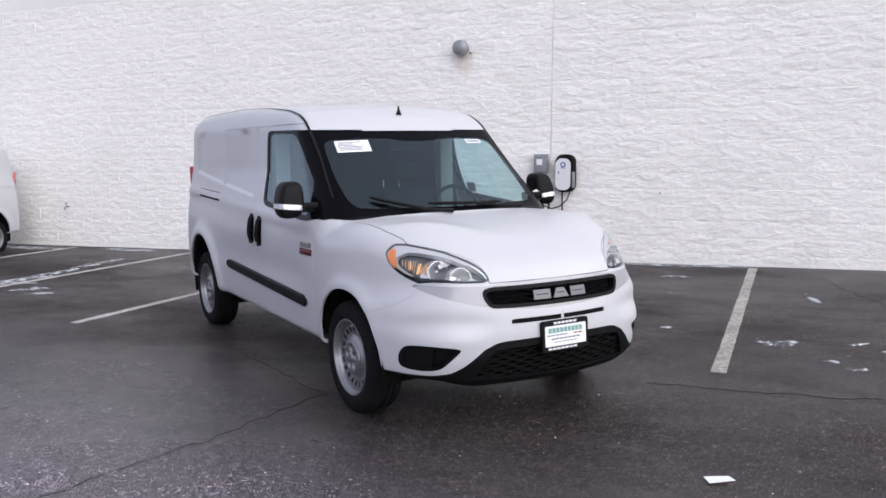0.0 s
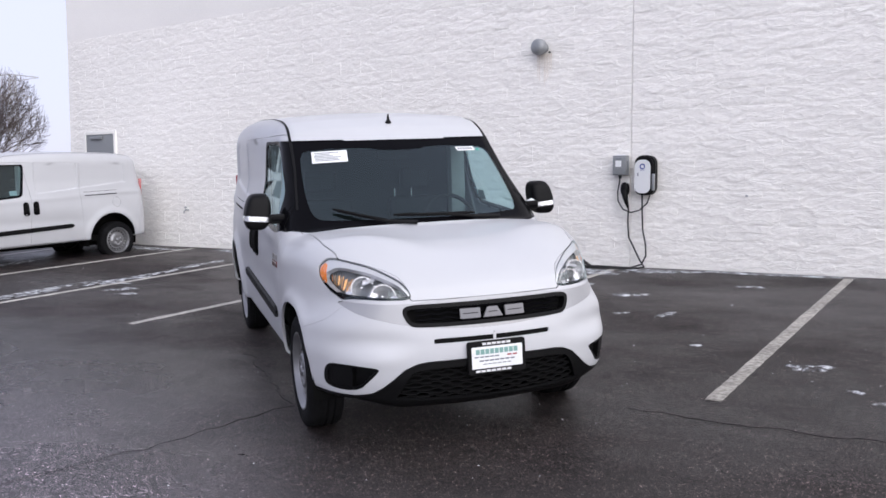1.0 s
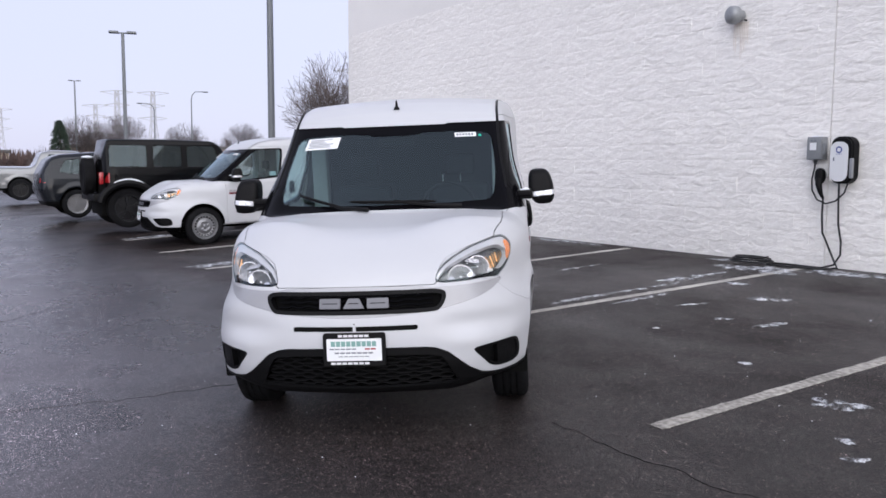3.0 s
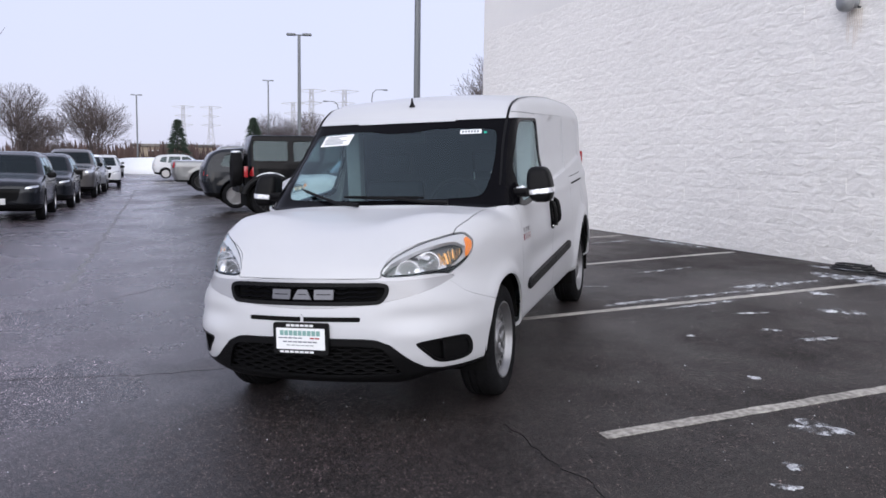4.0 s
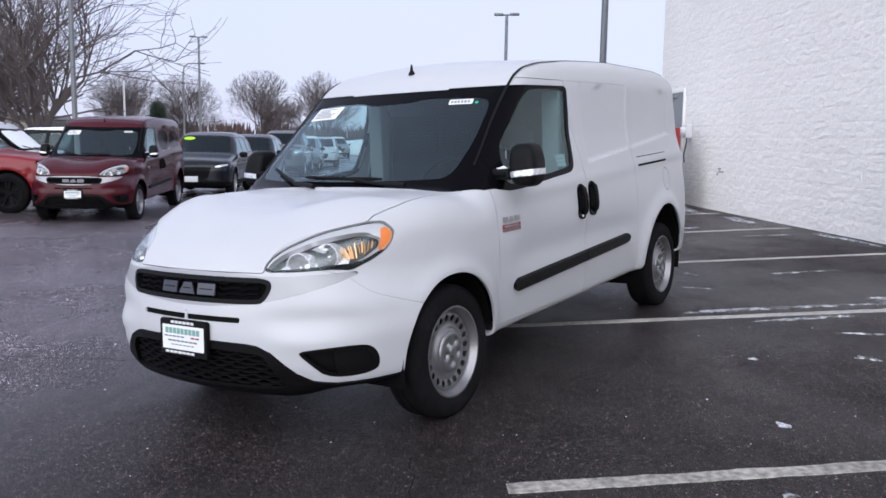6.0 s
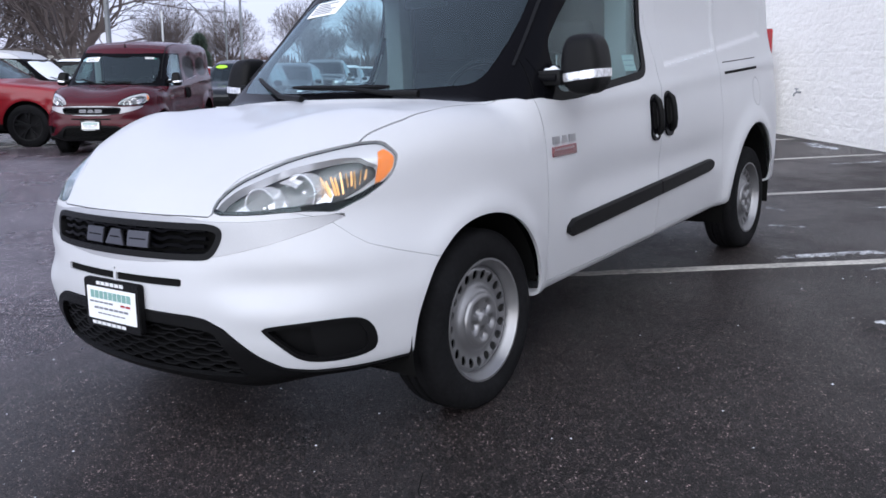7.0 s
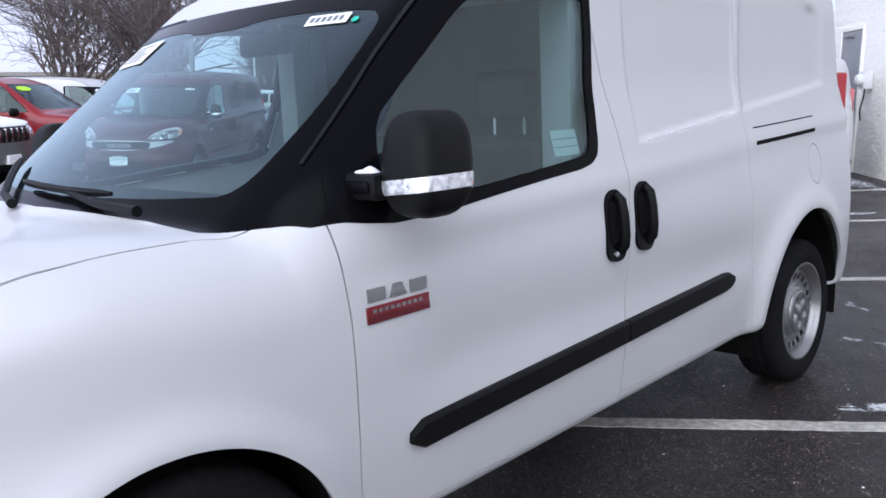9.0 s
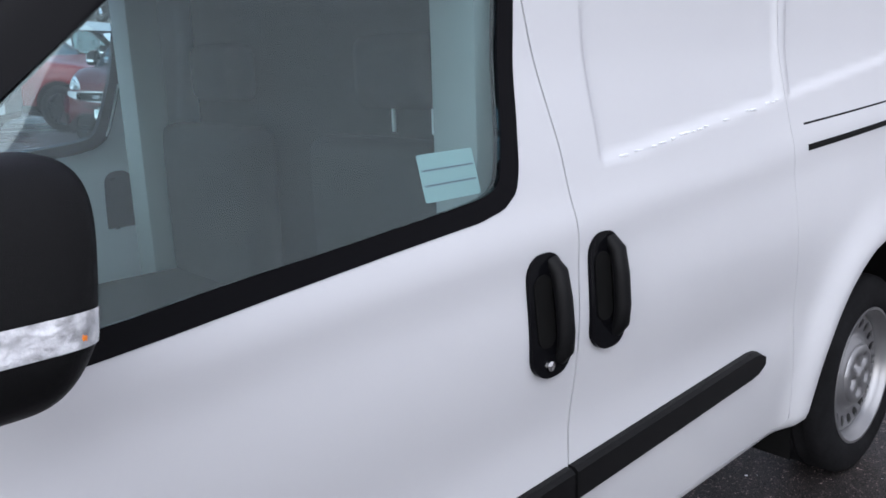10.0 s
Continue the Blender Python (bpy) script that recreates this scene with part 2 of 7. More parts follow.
class Surf:
    """A triangle surface with smooth normals that can be cut along the zero line of a field."""

    def __init__(self, V, N, T):
        used = np.unique(T)
        lut = np.full(len(V), -1)
        lut[used] = np.arange(len(used))
        self.V, self.N, self.T = V[used], N[used], lut[T]

    def cut(self, f):
        V, N, T = self.V, self.N, self.T
        f = np.where(np.abs(f) < 1e-6, 1e-6, f)
        ins = f > 0
        c = ins[T].sum(1)
        mix = T[(c == 1) | (c == 2)]
        if len(mix) == 0:
            return Surf(V, N, T[c == 3]), Surf(V, N, T[c == 0])
        mi = ins[mix]
        one = mi.sum(1) == 1
        odd = np.where(one, np.argmax(mi, 1), np.argmax(~mi, 1))
        r = np.arange(len(mix))
        a, b, d = mix[r, odd], mix[r, (odd + 1) % 3], mix[r, (odd + 2) % 3]
        keys = np.concatenate([np.sort(np.stack([a, b], 1), 1), np.sort(np.stack([a, d], 1), 1)])
        uniq, inv = np.unique(keys, axis=0, return_inverse=True)
        inv = inv.reshape(-1)
        i, j = uniq.T
        t = np.clip(f[i] / (f[i] - f[j]), 0.001, 0.999)[:, None]
        V2, N2 = np.concatenate([V, V[i] + (V[j] - V[i]) * t]), np.concatenate([N, N[i] + (N[j] - N[i]) * t])
        ab, ad = inv[: len(a)] + len(V), inv[len(a) :] + len(V)
        t1 = np.stack([a, ab, ad], 1)
        t2 = np.concatenate([np.stack([ab, b, d], 1), np.stack([ab, d, ad], 1)])
        one2 = np.concatenate([one, one])
        return Surf(V2, N2, np.concatenate([T[c == 3], t1[one], t2[~one2]])), Surf(V2, N2, np.concatenate([T[c == 0], t1[~one], t2[one2]]))

    def take(self, field, gap=0.0):
        """Cuts out where field(V) is over zero; a gap of that width is lost round it. Returns the piece and the rest."""
        piece, rest = self.cut(field(self.V) - gap / 2)
        if gap:
            rest = rest.cut(-field(rest.V) - gap / 2)[0]
        return piece, rest

    def mesh(self, name, depth=0.012, push=0.0):
        """The mesh of the surface, moved push along its normals, with a rim that turns in by depth."""
        N = self.N / np.maximum(np.linalg.norm(self.N, axis=1, keepdims=True), 1e-9)
        V, T = self.V + N * push, self.T
        verts, normals, faces = [V], [N], T.tolist()
        if depth:
            e = np.concatenate([T[:, [0, 1]], T[:, [1, 2]], T[:, [2, 0]]])
            key = np.sort(e, 1)
            _, idx, cnt = np.unique(key, axis=0, return_index=True, return_counts=True)
            e = e[idx[cnt == 1]]
            if len(e):
                i, j = e.T
                fn = np.cross(V[j] - V[i], N[i])
                fn /= np.maximum(np.linalg.norm(fn, axis=1, keepdims=True), 1e-9)
                k, m0 = len(e), len(V)
                verts += [V[i], V[j], V[j] - N[j] * depth, V[i] - N[i] * depth]
                normals += [fn] * 4
                q = np.arange(k) + m0
                faces += np.stack([q + k, q, q + 3 * k, q + 2 * k], 1).tolist()
        verts, normals = np.concatenate(verts), np.concatenate(normals)
        me = bpy.data.meshes.new(name)
        me.from_pydata(verts.tolist(), [], faces)
        me.shade_smooth()
        me.normals_split_custom_set_from_vertices(normals.tolist())
        return me


def smax(a, b, k):
    h = np.maximum(k - np.abs(a - b), 0)
    return np.maximum(a, b) + h * h / (4 * k)


def step01(a, b, x):
    t = np.clip((x - a) / (b - a), 0, 1)
    return t * t * (3 - 2 * t)


# ---- ground: rises to the building, falls gently along it ----
_gy = np.linspace(-12, 12, 481)
_gk = np.interp(_gy, [-12, -4.0, -2.5, -1.5, 0, 6, 12], [-0.02, -0.02, -0.07, -0.074, 0, 0.331, 0.40])
_gk = np.convolve(np.pad(_gk, 10, mode="edge"), np.ones(21) / 21, mode="valid")


def gz(x, y):
    gx = np.interp(x, [-400, -60, -30, -10, 0, 8, 400], [-0.35, -0.30, -0.25, -0.11, 0, 0.08, 0.10])
    return np.interp(y, _gy, _gk) + gx


def asphalt_material():
    m = bpy.data.materials.new("wet_asphalt")
    m.use_nodes = True
    n, l = m.node_tree.nodes, m.node_tree.links
    b = n["Principled BSDF"]
    co = n.new("ShaderNodeTexCoord")

    def tex(scale, detail, rough=0.5, stretch=None):
        t = n.new("ShaderNodeTexNoise")
        t.inputs["Scale"].default_value, t.inputs["Detail"].default_value, t.inputs["Roughness"].default_value = scale, detail, rough
        if stretch:
            mp = n.new("ShaderNodeMapping")
            mp.inputs["Scale"].default_value = stretch
            l.new(co.outputs["Object"], mp.inputs[0])
            l.new(mp.outputs[0], t.inputs["Vector"])
        else:
            l.new(co.outputs["Object"], t.inputs["Vector"])
        return t.outputs["Fac"]

    def ramp(src, stops):
        r = n.new("ShaderNodeValToRGB")
        e = r.color_ramp.elements
        e[0].position, e[0].color = stops[0][0], (*stops[0][1], 1)
        e[1].position, e[1].color = stops[-1][0], (*stops[-1][1], 1)
        for p, c in stops[1:-1]:
            e.new(p).color = (*c, 1)
        l.new(src, r.inputs[0])
        return r.outputs[0]

    def mul(a, c):
        x = n.new("ShaderNodeMix")
        x.data_type, x.blend_type = "RGBA", "MULTIPLY"
        x.inputs[0].default_value = 1.0
        l.new(a, x.inputs["A"])
        l.new(c, x.inputs["B"])
        return x.outputs["Result"]

    base = ramp(tex(75, 6, 0.82), [(0.34, (0.004, 0.0038, 0.004)), (0.50, (0.017, 0.0155, 0.016)), (0.60, (0.050, 0.046, 0.047)), (0.72, (0.16, 0.15, 0.15))])
    broad = ramp(tex(0.35, 5, 0.6), [(0.3, (0.75, 0.75, 0.78)), (0.7, (1.3, 1.28, 1.3))])
    patch = ramp(tex(1.6, 6, 0.65, (0.35, 1.0, 1)), [(0.35, (0.85, 0.85, 0.85)), (0.62, (1.2, 1.2, 1.2)), (0.8, (1.5, 1.5, 1.5))])
    mott = ramp(tex(28, 6, 0.7), [(0.32, (0.30, 0.30, 0.30)), (0.52, (0.90, 0.89, 0.88)), (0.70, (2.4, 2.35, 2.3))])
    # lane greyer and more worn than the sealed bays, with sky sheen painted in
    sep = n.new("ShaderNodeSeparateXYZ")
    l.new(co.outputs["Object"], sep.inputs[0])
    wob = n.new("ShaderNodeMath")
    wob.operation = "MULTIPLY_ADD"
    l.new(tex(0.7, 5, 0.6), wob.inputs[0])
    wob.inputs[1].default_value = 2.2
    # eastward shift also darkens the colour before the van, as its shade
    east = n.new("ShaderNodeMapRange")
    east.inputs["From Min"].default_value, east.inputs["From Max"].default_value = -1.5, 3.0
    east.inputs["To Min"].default_value, east.inputs["To Max"].default_value = 0.0, 2.0
    l.new(sep.outputs["X"], east.inputs["Value"])
    across = n.new("ShaderNodeMath")
    across.operation = "ADD"
    l.new(sep.outputs["Y"], across.inputs[0])
    l.new(east.outputs[0], across.inputs[1])
    l.new(across.outputs[0], wob.inputs[2])
    worn = n.new("ShaderNodeMapRange")
    worn.inputs["From Min"].default_value, worn.inputs["From Max"].default_value = -1.2, 0.6
    l.new(wob.outputs[0], worn.inputs["Value"])
    worn_sheen_c = ramp(worn.outputs[0], [(0.0, (2.9, 2.8, 3.2)), (1.0, (0.84, 0.76, 0.735))])
    # glints on the grit, painted as bright specks of base colour
    glint = ramp(tex(150, 2, 0.4), [(0.0, (0.86, 0.86, 0.86)), (0.60, (0.90, 0.89, 0.88)), (0.70, (7.0, 6.5, 6.2))])
    l.new(mul(mul(mul(mul(mul(base, broad), patch), mott), worn_sheen_c), glint), b.inputs["Base Color"])
    rough = ramp(tex(0.5, 7, 0.62, (0.6, 1.0, 1)), [(0.30, (0.20,) * 3), (0.5, (0.38,) * 3), (0.68, (0.66,) * 3)])
    # the driving lane away from the building is wetter
    lane = n.new("ShaderNodeMapRange")
    lane.inputs["From Min"].default_value, lane.inputs["From Max"].default_value = -1.2, 1.5
    lane.inputs["To Min"].default_value, lane.inputs["To Max"].default_value = 0.72, 1.12
    l.new(across.outputs[0], lane.inputs["Value"])
    wet = n.new("ShaderNodeMath")
    wet.operation = "MULTIPLY"
    l.new(rough, wet.inputs[0])
    l.new(lane.outputs[0], wet.inputs[1])
    l.new(wet.outputs[0], b.inputs["Roughness"])
    k = n.new("ShaderNodeBump")
    k.inputs["Distance"].default_value = 0.010
    rel = n.new("ShaderNodeMapRange")
    rel.inputs["From Min"].default_value, rel.inputs["From Max"].default_value = -2.5, 1.0
    rel.inputs["To Min"].default_value, rel.inputs["To Max"].default_value = 0.5, 1.0
    l.new(sep.outputs["Y"], rel.inputs["Value"])
    l.new(rel.outputs[0], k.inputs["Strength"])
    sp = n.new("ShaderNodeMapRange")
    sp.inputs["From Min"].default_value, sp.inputs["From Max"].default_value = -1.3, 0.6
    sp.inputs["To Min"].default_value, sp.inputs["To Max"].default_value = 1.0, 0.25
    l.new(across.outputs[0], sp.inputs["Value"])
    l.new(sp.outputs[0], b.inputs["Specular IOR Level"])
    l.new(tex(120, 7, 0.75), k.inputs["Height"])
    l.new(k.outputs[0], b.inputs["Normal"])
    return m


M_ASPHALT = asphalt_material()


def sheet(name, xs, ys, zfun, material):
    X, Y = np.meshgrid(xs, ys)
    V = np.stack([X, Y, zfun(X, Y)], -1).reshape(-1, 3)
    i = np.arange(len(xs) * len(ys)).reshape(len(ys), len(xs))
    F = np.stack([i[:-1, :-1], i[:-1, 1:], i[1:, 1:], i[1:, :-1]], -1).reshape(-1, 4)
    me = bpy.data.meshes.new(name)
    me.from_pydata(V.tolist(), [], F.tolist())
    me.shade_smooth()
    return mesh_part(name, me, material, None)


gx_lines = np.concatenate([[-900, -400, -200, -120], np.arange(-90, 20.1, 1.0), [30, 60, 150, 400, 900]])
gy_lines = np.concatenate([[-900, -400, -150, -60, -30], np.arange(-14, 12.1, 0.25), [20, 40, 90, 200, 500, 900]])
ground = tagged(sheet("ground", gx_lines, gy_lines, gz, M_ASPHALT), "dark wet asphalt lot with damp patches and grit", "ground", kind="structure")

# ---- the delivery van, in its own frame: x to its left, y to its rear, z up, front axle at y = 0 ----
Z_S = [0.20, 0.30, 0.36, 0.50, 0.62, 0.80, 0.95, 1.05, 1.12, 1.20, 1.40, 1.60, 1.70, 1.80, 1.95]
X_S = [0.82, 0.85, 0.868, 0.886, 0.897, 0.902, 0.897, 0.886, 0.874, 0.86, 0.798, 0.768, 0.756, 0.722, 0.673]
Y_R = [-1.2, -0.95, -0.90, -0.80, -0.60, -0.40, -0.20, 0.05, 0.12, 0.75, 0.86, 1.0, 1.2, 1.6, 2.2, 3.2, 3.55, 3.9]
Z_R = [0.6, 0.852, 0.907, 0.967, 1.036, 1.074, 1.097, 1.126, 1.176, 1.6834, 1.7687, 1.8348, 1.8708, 1.8987, 1.9183, 1.9067, 1.8643, 1.76]
Z_F = [0.15, 0.26, 0.32, 0.42, 0.55, 0.66, 0.76, 0.82, 0.90, 1.00, 1.20]
Y_F = [-0.84, -0.89, -0.925, -0.962, -0.968, -0.955, -0.930, -0.920, -0.865, -0.72, -0.35]


def _fine(a, b, lo, hi, n, width):
    s = np.linspace(lo, hi, n)
    v = np.interp(s, a, b)
    w = np.ones(width) / width
    return s, np.convolve(np.pad(v, width // 2, mode="edge"), w, mode="valid")


ZS, XS = _fine(Z_S, X_S, 0.2, 1.95, 351, 17)
YR, ZR = _fine(Y_R, Z_R, -1.2, 3.9, 1021, 13)
ZF, YF = _fine(Z_F, Y_F, 0.15, 1.2, 211, 13)


def van_field(P):
    """Below zero inside the van's hull."""
    x, y, z = np.abs(P[..., 0]), P[..., 1], P[..., 2]
    side = np.interp(z, ZS, XS)
    side = side + np.clip(z - 1.15, 0, 0.6) * 0.13 * step01(0.9, 2.3, y) - 0.03 * step01(2.6, 3.8, y)
    side = side - 0.010 * np.clip(0.5 - y, 0, 1.5) ** 2 * step01(0.75, 1.1, z)
    side = side - 0.29 * np.clip(0.16 - y, 0, 1.1) ** 2 * step01(0.54, 0.84, z)
    for wy, wz, ra, top in ((-0.07, 0.35, 0.395, 0.0), (2.98, 0.375, 0.475, 0.012)):
        r = np.hypot(y - wy, z - wz)
        side = side + (0.020 + top) * np.exp(-(((r - ra) / (0.055 + 1.5 * top)) ** 2)) * (z > 0.2)
    # waist: a soft shoulder and a hollow door
    side = side + 0.010 * np.exp(-(((z - 1.06 - 0.045 * (y - 0.4)) / 0.05) ** 2)) * step01(0.2, 0.8, y)
    side = side - 0.016 * np.exp(-(((z - 0.74) / 0.11) ** 2)) * step01(0.40, 0.75, y) * (1 - step01(2.2, 2.65, y))
    # pressed panel in the cargo side
    pin = np.maximum(step01(1.62, 1.645, y) * (1 - step01(2.350, 2.378, y)), step01(2.405, 2.43, y) * (1 - step01(3.27, 3.34, y)))
    pin = np.minimum(pin, np.minimum(step01(1.205, 1.228, z - 0.098 * (y - 1.686)), 1 - step01(1.685, 1.715, z)))
    side = side - 0.014 * pin
    fx = x - side
    q = np.interp(y, [-0.2, 0.6, 1.2], [0.28, 0.15, 0.07])
    ye = y - q * x * x
    c = np.interp(y, [-0.9, -0.3, 0.2, 1.0], [0.03, 0.03, 0.03, 0.07])
    R = np.interp(ye, YR, ZR) - c * x * x
    # the bonnet rises a little towards the wings
    R = R + 0.030 * step01(0.12, 0.66, x) * step01(-0.90, -0.50, y) * (1 - step01(-0.15, 0.25, y))
    # full corners of the bonnet behind the lamps
    R = R + 0.075 * np.exp(-(((x - 0.56) / 0.24) ** 2) - ((y + 0.60) / 0.30) ** 2)
    slope = np.interp(ye, YR, np.gradient(ZR, YR))
    fz = (z - R) / np.sqrt(1 + slope * slope)
    front = np.interp(z, ZF, YF) + 0.27 * x * x + 0.87 * x**8
    # the bumper's lower corner stands proud, with a waisted band above
    front = front + 0.015 * np.exp(-(((z - 0.62) / 0.05) ** 2)) * step01(0.35, 0.6, x) - 0.01 * np.exp(-(((z - 0.52) / 0.05) ** 2)) * step01(0.4, 0.6, x)
    fy = (front - y) * 0.8
    rear = y - (np.interp(z, [0.2, 0.4, 1.2, 1.9], [3.70, 3.76, 3.73, 3.60]) - 0.06 * x * x)
    f = smax(fx, fz, np.interp(y, [-0.4, 0.15, 0.45, 1.0], [0.10, 0.19, 0.17, 0.08]))
    f = smax(f, fy, 0.09)
    f = smax(f, rear, 0.16)
    bottom = np.interp(y, [-0.9, -0.4, 0.3, 2.3, 3.6], [0.262, 0.268, 0.335, 0.372, 0.40]) + 0.05 * step01(0.45, 0.72, x) * (1 - step01(-0.5, 0.2, y)) - z
    return smax(f, bottom, 0.05)


def van_surface(fine):
    """The hull as one dense sheet: rays from a spine to its skin."""
    nl = int(round(330 * fine / 2)) * 2
    s = np.linspace(0, 1, nl, endpoint=False)
    zc, y0, y1 = 0.64, -0.25, 3.40
    corners = np.array([(0, 0.22), (0.9, 0.22), (0.9, 1.45), (0.66, 1.9), (-0.66, 1.9), (-0.9, 1.45), (-0.9, 0.22), (0, 0.22)])
    d = np.r_[0, np.cumsum(np.hypot(*np.diff(corners, axis=0).T))] / np.hypot(*np.diff(corners, axis=0).T).sum()
    L = np.stack([np.interp(s, d, corners[:, 0]), np.interp(s, d, corners[:, 1])], 1)
    ys = np.concatenate([np.linspace(y0, 1.7, int(140 * fine)), np.linspace(1.7, y1, int(70 * fine))[1:]])
    O, D = [], []
    nf, nr = int(62 * fine), int(18 * fine)
    for k in range(nf, 0, -1):
        u = k / nf
        if u < 0.45:
            off, shrink = u / 0.45, 1.0
        else:
            off, shrink = 1.0, 1 - (u - 0.45) / 0.55 * 0.995
        O.append(np.tile((0, y0, zc), (nl, 1)))
        D.append(np.stack([L[:, 0] * shrink, np.full(nl, -0.85 * off), (L[:, 1] - zc) * shrink], 1))
    for y in ys:
        O.append(np.tile((0, y, zc), (nl, 1)))
        D.append(np.stack([L[:, 0], np.zeros(nl), L[:, 1] - zc], 1))
    for k in range(1, nr + 1):
        u = k / nr
        off, shrink = min(u / 0.4, 1), 1 - max(u - 0.4, 0) / 0.6 * 0.995
        O.append(np.tile((0, y1, zc), (nl, 1)))
        D.append(np.stack([L[:, 0] * shrink, np.full(nl, 0.55 * off), (L[:, 1] - zc) * shrink], 1))
    O, D = np.concatenate(O), np.concatenate(D)
    D /= np.linalg.norm(D, axis=1, keepdims=True)
    lo, hi = np.zeros(len(O)), np.full(len(O), 1.9)
    for _ in range(26):
        mid = (lo + hi) / 2
        out = van_field(O + D * mid[:, None]) > 0
        hi, lo = np.where(out, mid, hi), np.where(out, lo, mid)
    V = O + D * hi[:, None]
    N = np.stack([van_field(V + e) - van_field(V - e) for e in np.eye(3) * 0.006], 1)
    N /= np.maximum(np.linalg.norm(N, axis=1, keepdims=True), 1e-9)
    rows = len(V) // nl
    i = np.arange(rows * nl).reshape(rows, nl)
    j = np.roll(i, -1, axis=1)
    a, b, c, e = i[:-1].ravel(), j[:-1].ravel(), j[1:].ravel(), i[1:].ravel()
    T = np.concatenate([np.stack([a, b, c], 1), np.stack([a, c, e], 1)])
    fn = np.cross(V[T[:, 1]] - V[T[:, 0]], V[T[:, 2]] - V[T[:, 0]])
    if (fn * N[T[:, 0]]).sum() < 0:
        T = T[:, ::-1]
    return Surf(V, N, T)


def mirror_x(poly):
    return [(-x, z) for x, z in poly][::-1]


# outlines seen from the front (x, z) and from the side (y, z)
P_GLASS = chaikin([(-0.62, 1.172), (-0.672, 1.19), (-0.692, 1.24), (-0.696, 1.375), (-0.672, 1.555), (-0.655, 1.588), (-0.61, 1.609), (-0.4, 1.620), (-0.2, 1.616), (-0.13, 1.598), (0.13, 1.598), (0.2, 1.616), (0.4, 1.620), (0.61, 1.609), (0.655, 1.588), (0.672, 1.555), (0.696, 1.375), (0.692, 1.24), (0.672, 1.19), (0.62, 1.172), (0, 1.166)], 1)
P_SCREEN = [(-0.95, 1.114), (-0.86, 1.112), (-0.78, 1.095), (0.78, 1.095), (0.86, 1.112), (0.95, 1.114), (0.88, 1.40), (0.82, 1.668), (0.3, 1.669), (0, 1.669), (-0.3, 1.669), (-0.82, 1.668), (-0.88, 1.40)]
P_LAMP = chaikin([(0.413, 0.828), (0.411, 0.862), (0.425, 0.888), (0.452, 0.922), (0.51, 0.957), (0.572, 0.988), (0.65, 1.009), (0.71, 1.022), (0.748, 1.020), (0.778, 0.998), (0.90, 0.965), (0.92, 0.80), (0.80, 0.780), (0.738, 0.806), (0.715, 0.824), (0.653, 0.834), (0.554, 0.829)], 1)
P_GRILLE = chaikin([(-0.470, 0.768), (-0.445, 0.803), (-0.30, 0.803), (0, 0.804), (0.30, 0.803), (0.445, 0.803), (0.470, 0.768), (0.438, 0.700), (0.395, 0.688), (0, 0.687), (-0.395, 0.688), (-0.438, 0.700)], 2)
P_SURROUND = chaikin([(-0.43, 0.806), (-0.30, 0.820), (0, 0.824), (0.30, 0.820), (0.43, 0.806), (0.70, 0.815), (0.742, 0.814), (0.735, 0.800), (0.685, 0.766), (0.585, 0.733), (0.42, 0.697), (0.2, 0.676), (0, 0.670), (-0.2, 0.676), (-0.42, 0.697), (-0.585, 0.733), (-0.685, 0.766), (-0.735, 0.800), (-0.742, 0.814), (-0.70, 0.815)], 1)
P_SKIRT = [(-0.99, 0.340), (-0.83, 0.336), (-0.70, 0.338), (-0.625, 0.354), (-0.572, 0.388), (-0.47, 0.480), (-0.405, 0.508), (-0.35, 0.515), (0, 0.522), (0.35, 0.515), (0.405, 0.508), (0.47, 0.480), (0.572, 0.388), (0.625, 0.354), (0.70, 0.338), (0.83, 0.336), (0.99, 0.340), (0.99, 0.1), (-0.99, 0.1)]
P_INTAKE = chaikin([(-0.515, 0.318), (-0.50, 0.34), (-0.445, 0.455), (-0.40, 0.477), (0, 0.486), (0.40, 0.477), (0.445, 0.455), (0.50, 0.34), (0.515, 0.318), (0.3, 0.308), (0, 0.304), (-0.3, 0.308)], 1)
P_FOG = chaikin([(0.590, 0.480), (0.602, 0.492), (0.698, 0.504), (0.785, 0.506), (0.812, 0.495), (0.823, 0.455), (0.822, 0.395), (0.802, 0.370), (0.735, 0.364), (0.676, 0.376), (0.642, 0.42)], 1)
P_SIDEBLACK = [(0.05, 1.106), (0.34, 1.120), (0.44, 1.104), (0.526, 1.094), (0.648, 1.097), (0.745, 1.105), (0.906, 1.120), (1.103, 1.137), (1.285, 1.151), (1.345, 1.163), (1.382, 1.186), (1.397, 1.222), (1.418, 1.31), (1.443, 1.44), (1.458, 1.55), (1.464, 1.655), (1.455, 1.678), (1.42, 1.688), (1.04, 1.682), (0.80, 1.676), (0.60, 1.672), (0.30, 1.45)]
P_SIDEGLASS = chaikin([(0.53, 1.126), (0.66, 1.131), (0.832, 1.148), (1.009, 1.161), (1.27, 1.184), (1.328, 1.194), (1.352, 1.215), (1.383, 1.318), (1.412, 1.47), (1.432, 1.62), (1.425, 1.655), (1.39, 1.668), (1.06, 1.662), (0.97, 1.645), (0.885, 1.598), (0.755, 1.490), (0.645, 1.402), (0.555, 1.332), (0.520, 1.25), (0.512, 1.17)], 1)


